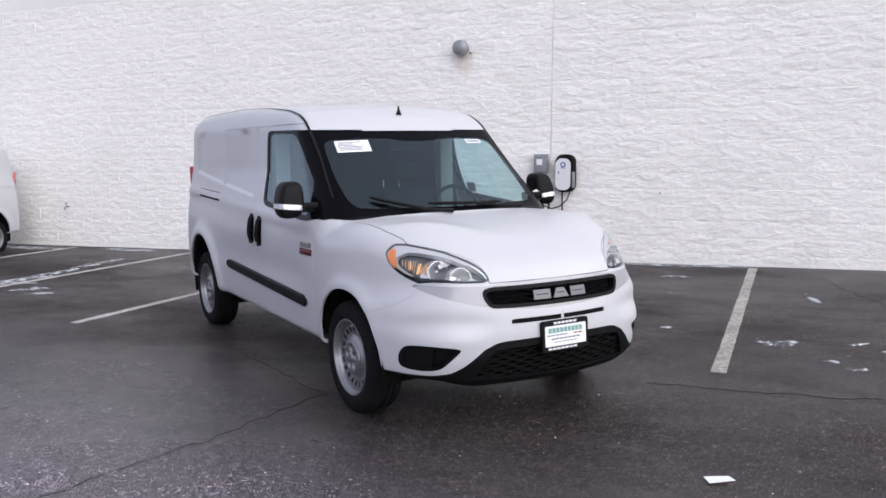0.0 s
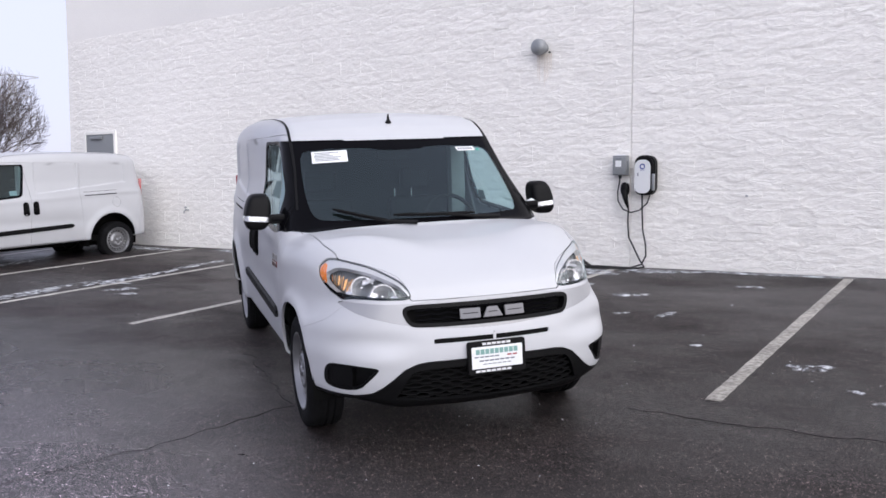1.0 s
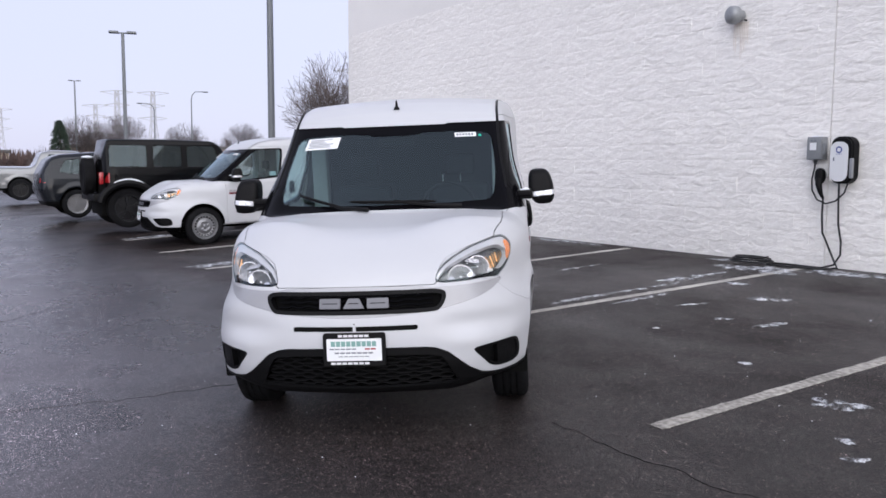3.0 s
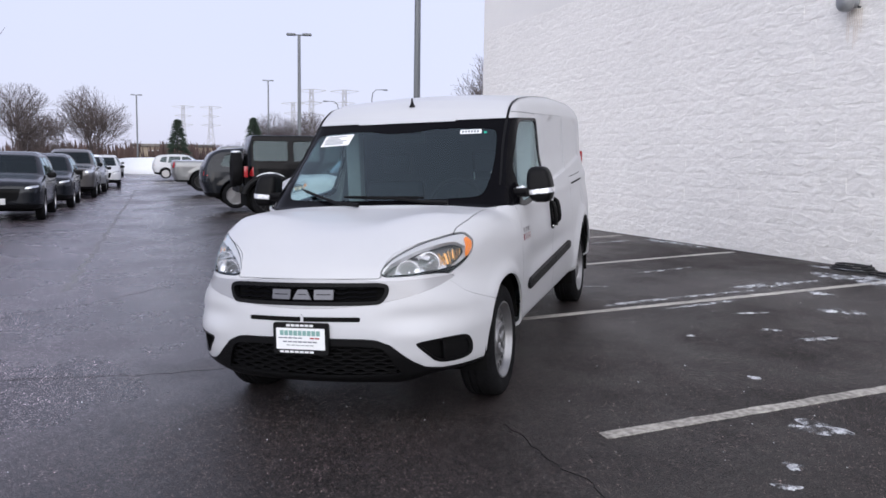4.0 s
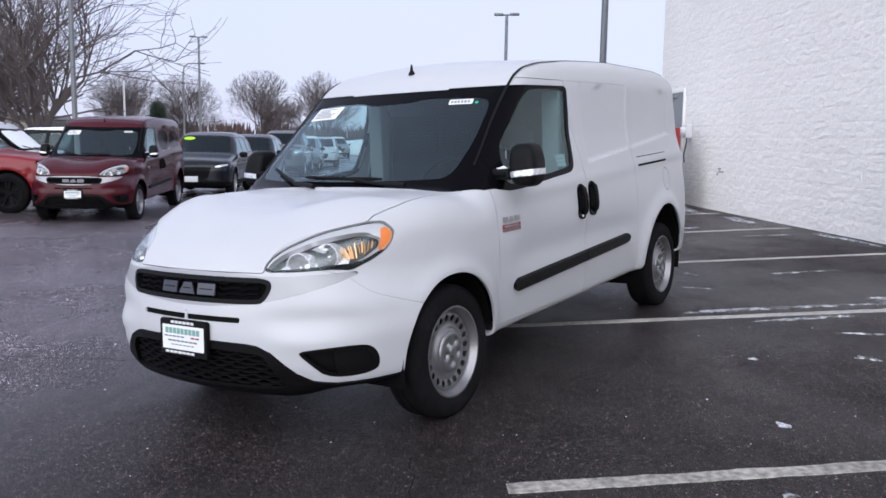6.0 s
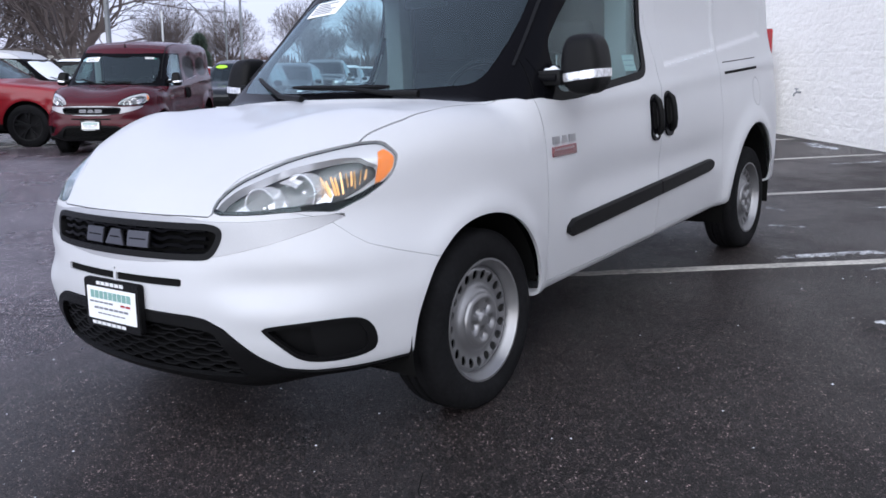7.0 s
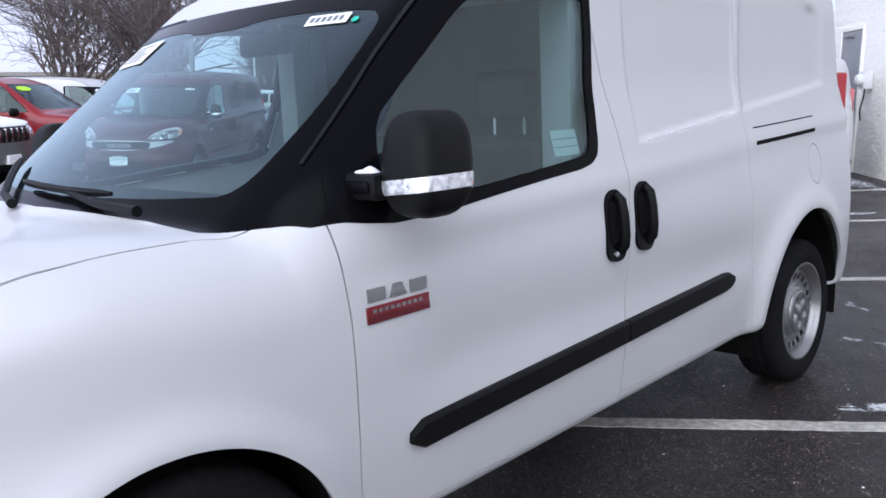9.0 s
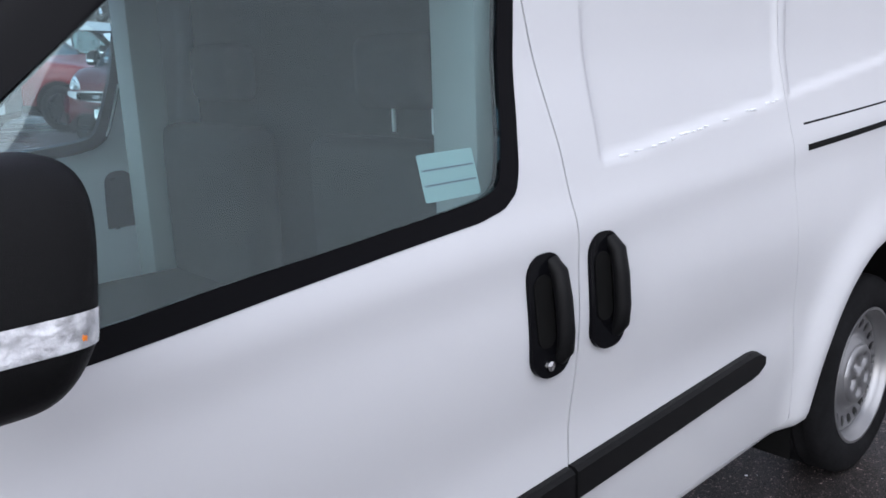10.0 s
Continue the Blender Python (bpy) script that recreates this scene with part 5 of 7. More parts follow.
part("upper_band", boxed(-13.552, 16, WALL_Y - 0.0215, WALL_Y - 0.002, 4.341, 7.42, bevel=0.002), M_STUCCO, wall_north, "smooth plaster band above the blocks", smooth=False)


def block_data(length, seed):
    """One split-face block: a rough front with worn edges, open at the back."""
    rnd = np.random.RandomState(seed)
    us = [0, 0.006 / length] + [k / max(int(length / 0.05), 3) for k in range(1, max(int(length / 0.05), 3))] + [1 - 0.006 / length, 1]
    ws = [0, 0.035, 0.2, 0.4, 0.6, 0.8, 0.965, 1]
    nx, nz = len(us) - 1, len(ws) - 1
    off = rnd.rand(2) * 50
    V, F = [], []
    for k in range(nz + 1):
        for i in range(nx + 1):
            u, w = us[i], ws[k]
            edge = i in (0, nx) or k in (0, nz)
            h = 0.007 * noise.noise(Vector((u * length * 9 + off[0], w * 2.2 + off[1], seed))) + 0.006 * noise.noise(Vector((u * length * 24 + off[1], w * 6 + off[0], seed + 5)))
            y = -0.0165 + h * (0.6 if edge else 1.0) + (0.0016 if k in (0, nz) else 0.0) + 0.004 * (rnd.rand() - 0.5)
            V.append((u * length + (0.004 * (rnd.rand() - 0.5) if not edge else 0), y, w * BH + (0.004 * (rnd.rand() - 0.5) if not edge else 0.0)))
    for k in range(nz):
        for i in range(nx):
            a = k * (nx + 1) + i
            F.append((a, a + 1, a + nx + 2, a + nx + 1))
    b0 = len(V)
    ring = [i for i in range(nx + 1)] + [k * (nx + 1) + nx for k in range(1, nz + 1)] + [nz * (nx + 1) + i for i in range(nx - 1, -1, -1)] + [k * (nx + 1) for k in range(nz - 1, 0, -1)]
    for r in ring:
        V.append((V[r][0], 0.004, V[r][2]))
    for q in range(len(ring)):
        F.append((ring[q], b0 + q, b0 + (q + 1) % len(ring), ring[(q + 1) % len(ring)]))
    return V, F


FULL = [block_data(BL, 10 + k) for k in range(10)]
HALF = [block_data(BL / 2, 60 + k) for k in range(5)]
CONTROL = -1.16
spots = []
for row in range(22):
    z = -0.13 + row * BH
    if z + BH > 4.345:
        break
    for sgn in (1, -1):
        d, first = 0.006, True
        while True:
            ln = BL / 2 if (first and row % 2) else BL
            first = False
            x0 = CONTROL + d if sgn > 0 else CONTROL - d - ln
            d += ln
            if sgn > 0 and x0 > 6.5:
                break
            if sgn < 0 and x0 < -13.55:
                rest = x0 + ln + 13.55
                if rest > 0.05:
                    spots.append((-13.55, z, rest))
                break
            spots.append((x0, z, ln))
rb = random.Random(4)
near_blocks = [s for s in spots if -4.45 < s[0] < 1.9]
far_blocks = [s for s in spots if not -4.45 < s[0] < 1.9]

# ---- fixtures on the wall ----
def wall_lamp():
    t = thing("wall_vent", pose(-2.415, WALL_Y - 0.03, 3.215), "round grey metal vent cap on the block wall", "vent")
    m = Matrix.Rotation(radians(90), 4, "X") @ Matrix.Rotation(radians(-12), 4, "Y") @ Matrix.Scale(0.86, 4)
    part("neck", lathe(bmesh.new(), [(0.075, -0.02), (0.075, 0.10), (0.085, 0.11)], m, 28), M_GALV, t)
    part("cap", lathe(bmesh.new(), [(0.085, 0.07), (0.118, 0.075), (0.126, 0.09), (0.127, 0.15), (0.118, 0.185), (0.09, 0.21), (0.05, 0.222), (0.001, 0.226)], m, 36), M_GALV, t, "domed cap")
    part("screw", lathe(bmesh.new(), [(0.001, 0.03), (0.012, 0.03), (0.012, 0.0)], Matrix.Translation((0.10, -0.02, -0.07)) @ Matrix.Rotation(radians(90), 4, "X"), 12), M_BLACKRUB, t)
    bm = bmesh.new()
    rr = random.Random(2)
    for k in range(9):
        x = -0.10 + 0.025 * k
        l = 0.15 + 0.35 * rr.random() * (1 - abs(x) * 5)
        prism(bm, [(x, -0.08), (x + 0.012, -0.08), (x + 0.008, -0.08 - l), (x + 0.004, -0.08 - l)], Matrix.Translation((0, 0.002, 0)) @ Matrix.Rotation(radians(90), 4, "X"), 0.002)
    part("rust_streak", bm, M_RUST, t, "faint rust run down the wall", smooth=False)


wall_lamp()


def switch_box():
    t = thing("switch_box", pose(-1.272, WALL_Y - 0.03, 1.62), "grey electrical isolator box with a pale label on the wall", "electrical box")
    part("case", boxed(-0.092, 0.092, -0.10, 0.0, -0.125, 0.125, bevel=0.008), M_BOXGREY, t)
    part("lid", boxed(-0.086, 0.086, -0.112, -0.0985, -0.117, 0.105, bevel=0.004), M_BOXGREY, t)
    part("label_plate", boxed(-0.05, 0.03, -0.1145, -0.1118, -0.02, 0.06), M_PAPER, t)
    for k in range(2):
        part("print_bar", boxed(-0.04 + 0.04 * k, -0.015 + 0.04 * k, -0.1135, -0.1118, 0.072, 0.088), M_INK, t)
    part("lever", boxed(0.090, 0.112, -0.08, -0.05, -0.06, 0.06, bevel=0.006), M_BOXGREY, t)
    part("hub", boxed(-0.05, 0.05, -0.09, -0.02, 0.123, 0.134, bevel=0.004), M_SNOW, t, "snow lying on the box")
    part("gland", lathe(bmesh.new(), [(0.001, -0.17), (0.018, -0.17), (0.022, -0.13), (0.022, -0.11)], Matrix.Translation((0, -0.07, 0)), 14), M_BLACKRUB, t)


def charger():
    t = thing("car_charger", pose(-0.93, WALL_Y - 0.03, 1.49), "wall-mounted car charger with a white front and black case", "charger")
    m = Matrix.Rotation(radians(90), 4, "X")
    bm = prism(bmesh.new(), rounded_rect(0.265, 0.50, 0.10, 8), m, 0.13)
    bmesh.ops.bevel(bm, geom=[e for e in bm.edges if len(e.link_faces) == 2 and abs(e.calc_face_angle()) > 1.2], offset=0.02, segments=3, affect="EDGES")
    part("case", bm, M_BLACKPL, t, "black case")
    bm = prism(bmesh.new(), [(u - 0.02, v - 0.015) for u, v in rounded_rect(0.205, 0.42, 0.085, 8)], m @ Matrix.Translation((0, 0, 0.128)), 0.012)
    part("front_panel", bm, M_WHITEPL, t, "white front panel")
    bm = lathe(bmesh.new(), [(0.022, 0.142), (0.036, 0.142), (0.036, 0.139)], m @ Matrix.Translation((-0.02, 0.11, 0)), 24)
    part("badge_ring", bm, M_BLUE, t, "plain dark blue round mark")
    part("badge_bar", boxed(-0.05, 0.01, -0.1425, -0.139, 0.062, 0.068), M_BLUE, t)
    part("print_bar", boxed(-0.085, -0.07, -0.1425, -0.139, -0.01, 0.03), M_INK, t)
    part("side_cover", boxed(0.10, 0.135, -0.137, -0.10, -0.19, 0.02, bevel=0.01), M_GALV, t)


switch_box()
charger()
gzw = float(gz(-1.2, 5.9))
WY = WALL_Y - 0.06
cable = tagged(part("charging_cable", tube(bmesh.new(), [(-0.97, WY - 0.05, 1.24), (-0.965, WY - 0.05, 1.0), (-0.955, WY - 0.05, 0.8), (-0.915, WY - 0.05, 0.62), (-0.90, WY - 0.07, gzw + 0.17), (-0.94, WY - 0.12, gzw + 0.06), (-1.05, WY - 0.2, gzw + 0.02), (-1.25, WY - 0.22, gzw + 0.02), (-1.45, WY - 0.18, gzw + 0.018)] + [(-1.80 + 0.30 * math.cos(a) * (1 - 0.02 * a), WY - 0.36 + 0.17 * math.sin(a) * (1 - 0.01 * a), gzw + 0.014 + 0.004 * a) for a in np.linspace(0.9, 19.5, 60)], 0.011, 8), M_BLACKRUB, None), "black charging cable coiled on the ground by the wall", "cable")
cable2 = thing("charging_plug", pose(-1.20, WALL_Y - 0.06, 1.30), "black charging plug hung on the wall with its cable", "plug")
part("holster", blob(bmesh.new(), (0, -0.05, 0.02), (0.055, 0.05, 0.085), (2.6, 2.6), 20, 14), M_BLACKPL, cable2)
part("plug_grip", tube(bmesh.new(), [(0, -0.06, 0.0), (0.02, -0.10, -0.07), (0.04, -0.09, -0.16), (0.05, -0.06, -0.22)], [0.04, 0.035, 0.025, 0.014], 12), M_BLACKPL, cable2)
zc = -1.30
part("plug_cable", tube(bmesh.new(), [(0.05, -0.05, -0.20), (0.045, -0.05, -0.40), (0.06, -0.05, -0.60), (0.11, -0.05, zc + gzw + 0.30), (0.22, -0.06, zc + gzw + 0.10), (0.29, -0.10, zc + gzw + 0.03), (0.20, -0.22, zc + gzw + 0.012), (-0.1, -0.32, zc + gzw + 0.012), (-0.4, -0.36, zc + gzw + 0.012)], 0.011, 8), M_BLACKRUB, cable2)
part("lead", tube(bmesh.new(), [(-0.07, -0.04, 0.20), (-0.08, -0.04, 0.10), (-0.10, -0.05, -0.02), (-0.09, -0.05, -0.14), (-0.02, -0.06, -0.24), (0.09, -0.06, -0.28), (0.2, -0.06, -0.25), (0.30, -0.06, -0.16), (0.335, -0.06, -0.06)], 0.009, 8), M_BLACKRUB, cable2)

# back door of the building, with its frame, and the meter by it
gd = float(gz(-12.5, 6))
door_1 = thing("door_1", pose(-12.5, WALL_Y - 0.02, gd), "grey steel back door in the white wall", "door", kind="structure")
part("leaf", boxed(-0.47, 0.47, -0.012, 0.03, 0.01, 2.20, bevel=0.004), M_BOXGREY, door_1)
for x0, x1, z0, z1 in ((-0.54, -0.47, 0, 2.27), (0.47, 0.54, 0, 2.27), (-0.47, 0.47, 2.20, 2.27)):
    part("frame", boxed(x0, x1, -0.03, 0.03, z0, z1, bevel=0.004), M_STUCCO, door_1)
part("door_handle", tube(bmesh.new(), [(0.38, -0.01, 1.0), (0.38, -0.06, 1.0), (0.28, -0.06, 1.0)], 0.012, 8), M_GALV, door_1)
part("closer", boxed(-0.30, 0.1, -0.06, -0.01, 2.10, 2.16, bevel=0.008), M_GALV, door_1)
meter = thing("meter_box", pose(-11.55, WALL_Y - 0.03, 1.62), "white round meter with a black lead on the wall", "meter")
part("case", boxed(-0.11, 0.11, -0.13, 0, -0.13, 0.13, bevel=0.02), M_WHITEPL, meter)
part("dial", lathe(bmesh.new(), [(0.001, 0.22), (0.07, 0.21), (0.085, 0.18), (0.085, 0.12)], Matrix.Rotation(radians(90), 4, "X"), 24), M_WHITEPL, meter)
part("lead", tube(bmesh.new(), [(0.02, -0.08, -0.12), (0.04, -0.09, -0.25), (-0.02, -0.10, -0.40), (-0.10, -0.08, -0.48), (-0.16, -0.04, -0.60)], 0.012, 8), M_BLACKRUB, meter)
tap = thing("wall_tap", pose(-9.82, WALL_Y - 0.02, 0.91), "small brass tap on the white wall", "tap")
part("pipe", tube(bmesh.new(), [(0, 0.0, 0), (0, -0.07, 0), (0, -0.10, -0.02), (0, -0.11, -0.06)], 0.014, 8), M_GALV, tap)
part("knob", lathe(bmesh.new(), [(0.001, 0.07), (0.03, 0.06), (0.03, 0.045), (0.008, 0.04), (0.008, 0.0)], Matrix.Translation((0, -0.07, 0)), 12), M_GALV, tap)
tagged(part("wall_pin", lathe(bmesh.new(), [(0.001, 0.05), (0.012, 0.05), (0.012, -0.02)], Matrix.Translation((0.30, WALL_Y - 0.02, 1.24)) @ Matrix.Rotation(radians(90), 4, "X"), 10), M_GALV, None), "small rusty bolt in the block wall", "bolt")

# ---- painted bay lines, cracks, snow and litter on the ground ----
def strip_on_ground(name, pts, width, material, label, category, lift=0.004, ragged=0.0, group="", seed=1, kind=""):
    rr = random.Random(seed)
    P = [Vector((x, y)) for x, y in pts]
    Q = []
    for a, b in zip(P, P[1:]):
        n = max(int((b - a).length / 0.08), 1)
        Q += [a + (b - a) * k / n for k in range(n)]
    Q.append(P[-1])
    V, F = [], []
    for k, q in enumerate(Q):
        d = (Q[min(k + 1, len(Q) - 1)] - Q[max(k - 1, 0)]).normalized()
        s = Vector((-d.y, d.x))
        for sg in (-1, 1):
            w = width / 2 * (1 - ragged * rr.random() ** 2)
            p = q + s * sg * w
            V.append((p.x, p.y, float(gz(p.x, p.y)) + lift))
        for sg in (-1, 1):
            p = q + s * sg * width / 2 * 1.02
            V.append((p.x, p.y, float(gz(p.x, p.y)) - 0.002))
    for k in range(len(Q) - 1):
        a, b = 4 * k, 4 * k + 4
        F += [(a, a + 1, b + 1, b), (a + 2, a, b, b + 2), (a + 1, a + 3, b + 3, b + 1)]
    me = bpy.data.meshes.new(name)
    me.from_pydata(V, [], F)
    return tagged(mesh_part(name, me, material, None), label, category, group, kind)


for k, (x0, x1) in enumerate(((1.475, 1.455), (-1.47, -1.25), (-4.27, -4.05), (-7.0, -6.85), (-9.75, -9.5), (-12.6, -12.4))):
    strip_on_ground("bay_line", [(x0, 0.80), (x1, 5.86)], 0.105, M_LINE if k else M_LINEOLD, "worn white painted bay line on the asphalt", "line", 0.003, 0.30, "bay lines", k, "structure")
strip_on_ground("bay_line", [(-12.6, -6.9), (-11.5, -8.2)], 0.10, M_LINE, "worn white painted bay line on the asphalt", "line", 0.003, 0.3, "bay lines", 8, "structure")


def wander(a, b, n, amp, seed):
    rr = random.Random(seed)
    return [(a[0] + (b[0] - a[0]) * k / n + (rr.random() - 0.5) * amp, a[1] + (b[1] - a[1]) * k / n + (rr.random() - 0.5) * amp) for k in range(n + 1)]


for k, (a, b, w) in enumerate((((-1.25, -3.6), (-0.82, -0.5), 0.005), ((1.1, 0.42), (3.4, 0.50), 0.004), ((3.0, 2.6), (2.2, 5.2), 0.004), ((-3.2, -3.0), (-5.5, -1.0), 0.005), ((-0.8, -0.5), (-2.9, 0.9), 0.004))):
    strip_on_ground("asphalt_crack", wander(a, b, 26, 0.07, 20 + k), w, M_CRACK, "thin dark crack across the wet asphalt", "crack", 0.0015, 0.5, "asphalt cracks", k, "structure")
strip_on_ground("sealed_joint", wander((-5.2, -2.30), (-40, -2.2), 120, 0.10, 31), 0.075, M_SEAL, "pale sealed joint along the driving lane", "joint", 0.002, 0.5, "", 3, "structure")


def snow_patch(x, y, rx, ry, turn, seed, thick=0.012):
    """A thin ragged patch of snow with a melted edge."""
    rr = np.random.RandomState(seed)
    n, rings = 44, 6
    V, F = [], []
    ph = rr.rand(6) * 6.28
    for k in range(n):
        a = 2 * math.pi * k / n
        e = 1 + 0.26 * math.sin(2 * a + ph[0]) + 0.22 * math.sin(3 * a + ph[1]) + 0.16 * math.sin(5 * a + ph[2]) + 0.13 * math.sin(9 * a + ph[3]) + 0.16 * (rr.rand() - 0.5)
        for r in range(rings + 1):
            f = r / rings
            u, v = rx * e * f * math.cos(a), ry * e * f * math.sin(a)
            px, py = x + u * math.cos(turn) - v * math.sin(turn), y + u * math.sin(turn) + v * math.cos(turn)
            h = thick * max(0.0, 1 - f**3) * (0.7 + 0.6 * noise.noise(Vector((px * 14, py * 14, seed)))) + 0.0025 - 0.004 * (f == 1)
            V.append((px, py, float(gz(px, py)) + h))
    for k in range(n):
        for r in range(rings):
            a, b = k * (rings + 1) + r, (k + 1) % n * (rings + 1) + r
            F.append((a, a + 1, b + 1, b) if r else (a, a + 1, b + 1))
    me = bpy.data.meshes.new("snow_patch")
    me.from_pydata(V, [], F)
    me.shade_smooth()
    return tagged(mesh_part("snow_patch", me, M_SNOWTHIN if thick < 0.02 else M_SNOW, None), "thin ragged patch of old snow on the asphalt", "snow", "snow patches")


PATCHES = [(1.84, 1.83, 0.12, 0.10, 0.75), (1.76, 1.74, 0.035, 0.02, 1.3), (2.18, 1.36, 0.06, 0.03, 0.0), (2.36, 1.17, 0.05, 0.03, 1.0), (-0.38, 4.07, 0.16, 0.10, 0.3), (-0.08, 3.13, 0.07, 0.035, 0.5), (0.33, 3.2, 0.14, 0.05, 1.2), (-0.66, 3.44, 0.12, 0.02, 1.1), (-1.20, 3.30, 0.03, 0.42, 0.05), (-1.60, 3.30, 0.05, 0.75, -0.05), (-1.72, 4.5, 0.09, 0.45, 0.0), (-1.1, 4.55, 0.13, 0.05, 0.4), (-1.55, 5.45, 0.42, 0.22, 0.2), (-0.7, 5.72, 0.50, 0.12, 0.0), (0.6, 5.88, 0.75, 0.06, 0.0), (-2.1, 5.80, 0.35, 0.08, 0.1), (-7.4, 1.5, 0.16, 0.95, 0.05), (-7.2, 2.9, 0.14, 0.85, -0.05), (-6.4, 2.2, 0.20, 0.10, 0.4), (-6.0, 2.0, 0.16, 0.05, 0.2), (-7.4, 4.24, 0.12, 0.40, 0.0), (-7.0, 2.5, 0.2, 0.05, 0.2), (0.64, 4.95, 0.12, 0.07, 0.0), (2.39, 1.95, 0.08, 0.02, 0.6), (2.1, 3.84, 0.03, 0.25, 0.3), (-8.2, 5.7, 0.55, 0.10, 0.0), (-5.5, 5.86, 0.6, 0.07, 0.0), (-10.5, 5.6, 0.9, 0.15, 0.0), (-6.1, 5.2, 0.05, 0.25, 0.0), (-3.16, 4.2, 0.03, 0.3, 0.0), (2.7, 2.6, 0.10, 0.03, 0.8), (0.95, 2.15, 0.05, 0.02, 0.5), (-0.2, 2.5, 0.035, 0.02, 0.5), (-10.9, 3.2, 0.12, 0.9, 0.1), (-12.9, 1.8, 0.15, 0.8, 0.1), (2.9, 1.3, 0.04, 0.02, 0.1), (-2.6, 3.0, 0.10, 0.03, 0.9), (-3.4, 3.2, 0.14, 0.03, 0.2), (2.55, 1.75, 0.03, 0.012, 0.4), (2.62, 2.0, 0.05, 0.012, 0.9)]
for k, (x, y, a, b, t) in enumerate(PATCHES):
    snow_patch(x, y, a, b, t, 100 + k, 0.006 if min(a, b) < 0.06 else 0.012)
# small grains of snow and pale grit scattered over the lot
rg = np.random.RandomState(9)
V, F = [], []
for k in range(700):
    near = k < 400
    x, y = (rg.uniform(-3, 4.5), rg.uniform(-3.5, 5.8)) if near else (rg.uniform(-12, 3), rg.uniform(-5, 5.8))
    r = 0.002 + 0.004 * rg.rand() ** 3
    if k % 40 == 0:
        r *= 2.0
    z = float(gz(x, y))
    b0 = len(V)
    for a in range(5):
        t = a * 1.2566 + rg.rand()
        V.append((x + r * math.cos(t), y + r * math.sin(t), z + 0.0008))
    V.append((x, y, z + r * 0.8))
    F += [(b0 + a, b0 + (a + 1) % 5, b0 + 5) for a in range(5)]
me = bpy.data.meshes.new("snow_grains")
me.from_pydata(V, [], F)
tagged(mesh_part("snow_grains", me, M_SNOW, None), "scattered grains of snow and grit on asphalt", "snow", kind="stuff")
z0 = float(gz(1.64, -1.10))
bm = bmesh.new()
for i, (u, v) in enumerate(((-0.07, -0.035), (0.06, -0.04), (0.07, 0.03), (-0.055, 0.04))):
    bm.verts.new((1.64 + u * 0.8 - v * 0.6, -1.10 + u * 0.6 + v * 0.8, z0 + 0.004 + 0.004 * (i % 2)))
bm.faces.new(bm.verts[:])
r = bmesh.ops.extrude_face_region(bm, geom=bm.faces[:])
for v in r["geom"]:
    if isinstance(v, bmesh.types.BMVert):
        v.co.z += 0.002
tagged(part("paper_scrap", bm, M_PAPER, None, smooth=False), "white scrap of card lying on wet asphalt", "litter")

# ---- other vehicles: hulls from a side profile and a width ----
M_DGREY = mat("dark_metallic_paint", (0.010, 0.012, 0.016), 0.25, metal=0.1, coat=0.25, spec=0.3)
M_BLACKPAINT = mat("black_paint", (0.003, 0.003, 0.0035), 0.22, coat=0.08, spec=0.12)
M_GREYPAINT = mat("grey_metallic_paint", (0.22, 0.225, 0.23), 0.3, metal=0.4, coat=1.0)
M_BROWNGREY = mat("bronze_grey_paint", (0.085, 0.080, 0.078), 0.3, metal=0.4, coat=1.0)
M_BRIGHTRED = mat("red_paint", (0.20, 0.010, 0.016), 0.28, spec=0.3, coat=0.4)
M_ALLOY = mat("alloy_wheel", (0.45, 0.45, 0.47), 0.3, metal=0.8)
M_BLACKALLOY = mat("black_wheel", (0.02, 0.02, 0.022), 0.35, metal=0.4)
M_LAMPGLASS = mat("lamp_glass", (0.62, 0.64, 0.67), 0.12, metal=0.6, coat=1.0)
M_STICKER = mat("lime_sticker", (0.42, 0.75, 0.03), 0.6)


def hull_field(S):
    zs, xs = np.array(S["side"]).T
    yr, zr = np.array(S["top"]).T
    zf, yf = np.array(S["front"]).T
    Yf, Zf = _fine(yr, zr, yr[0], yr[-1], 500, 9)
    base, rear, crown, roofk = S.get("base", 0.30), S["rear"], S.get("crown", 0.05), S.get("round", 0.14)
    W = max(xs)

    def f(P):
        x, y, z = np.abs(P[..., 0]), P[..., 1], P[..., 2]
        side = np.interp(z, zs, xs)
        for wy in (0.0, S["base_len"]):
            r = np.hypot(y - wy, z - S["wheel"])
            side = side + 0.022 * np.exp(-(((r - S["wheel"] * 1.2) / 0.07) ** 2))
        fx = x - side
        ye = y - S.get("bow", 0.16) * x * x
        sl = np.interp(ye, Yf, np.gradient(Zf, Yf))
        fz = (z - np.interp(ye, Yf, Zf) + crown * x * x) / np.sqrt(1 + sl * sl)
        fy = (np.interp(z, zf, yf) + 0.12 * x * x + S.get("nose", 0.30) * (x / W) ** 8 - y) * 0.85
        fr = y - (np.interp(z, [0.3, 0.7, 1.1, 2.0], rear) - 0.08 * x * x - 0.12 * (x / W) ** 8)
        g = smax(fx, fz, roofk)
        g = smax(g, fy, 0.08)
        g = smax(g, fr, 0.12)
        return smax(g, base - z, 0.06)

    return f


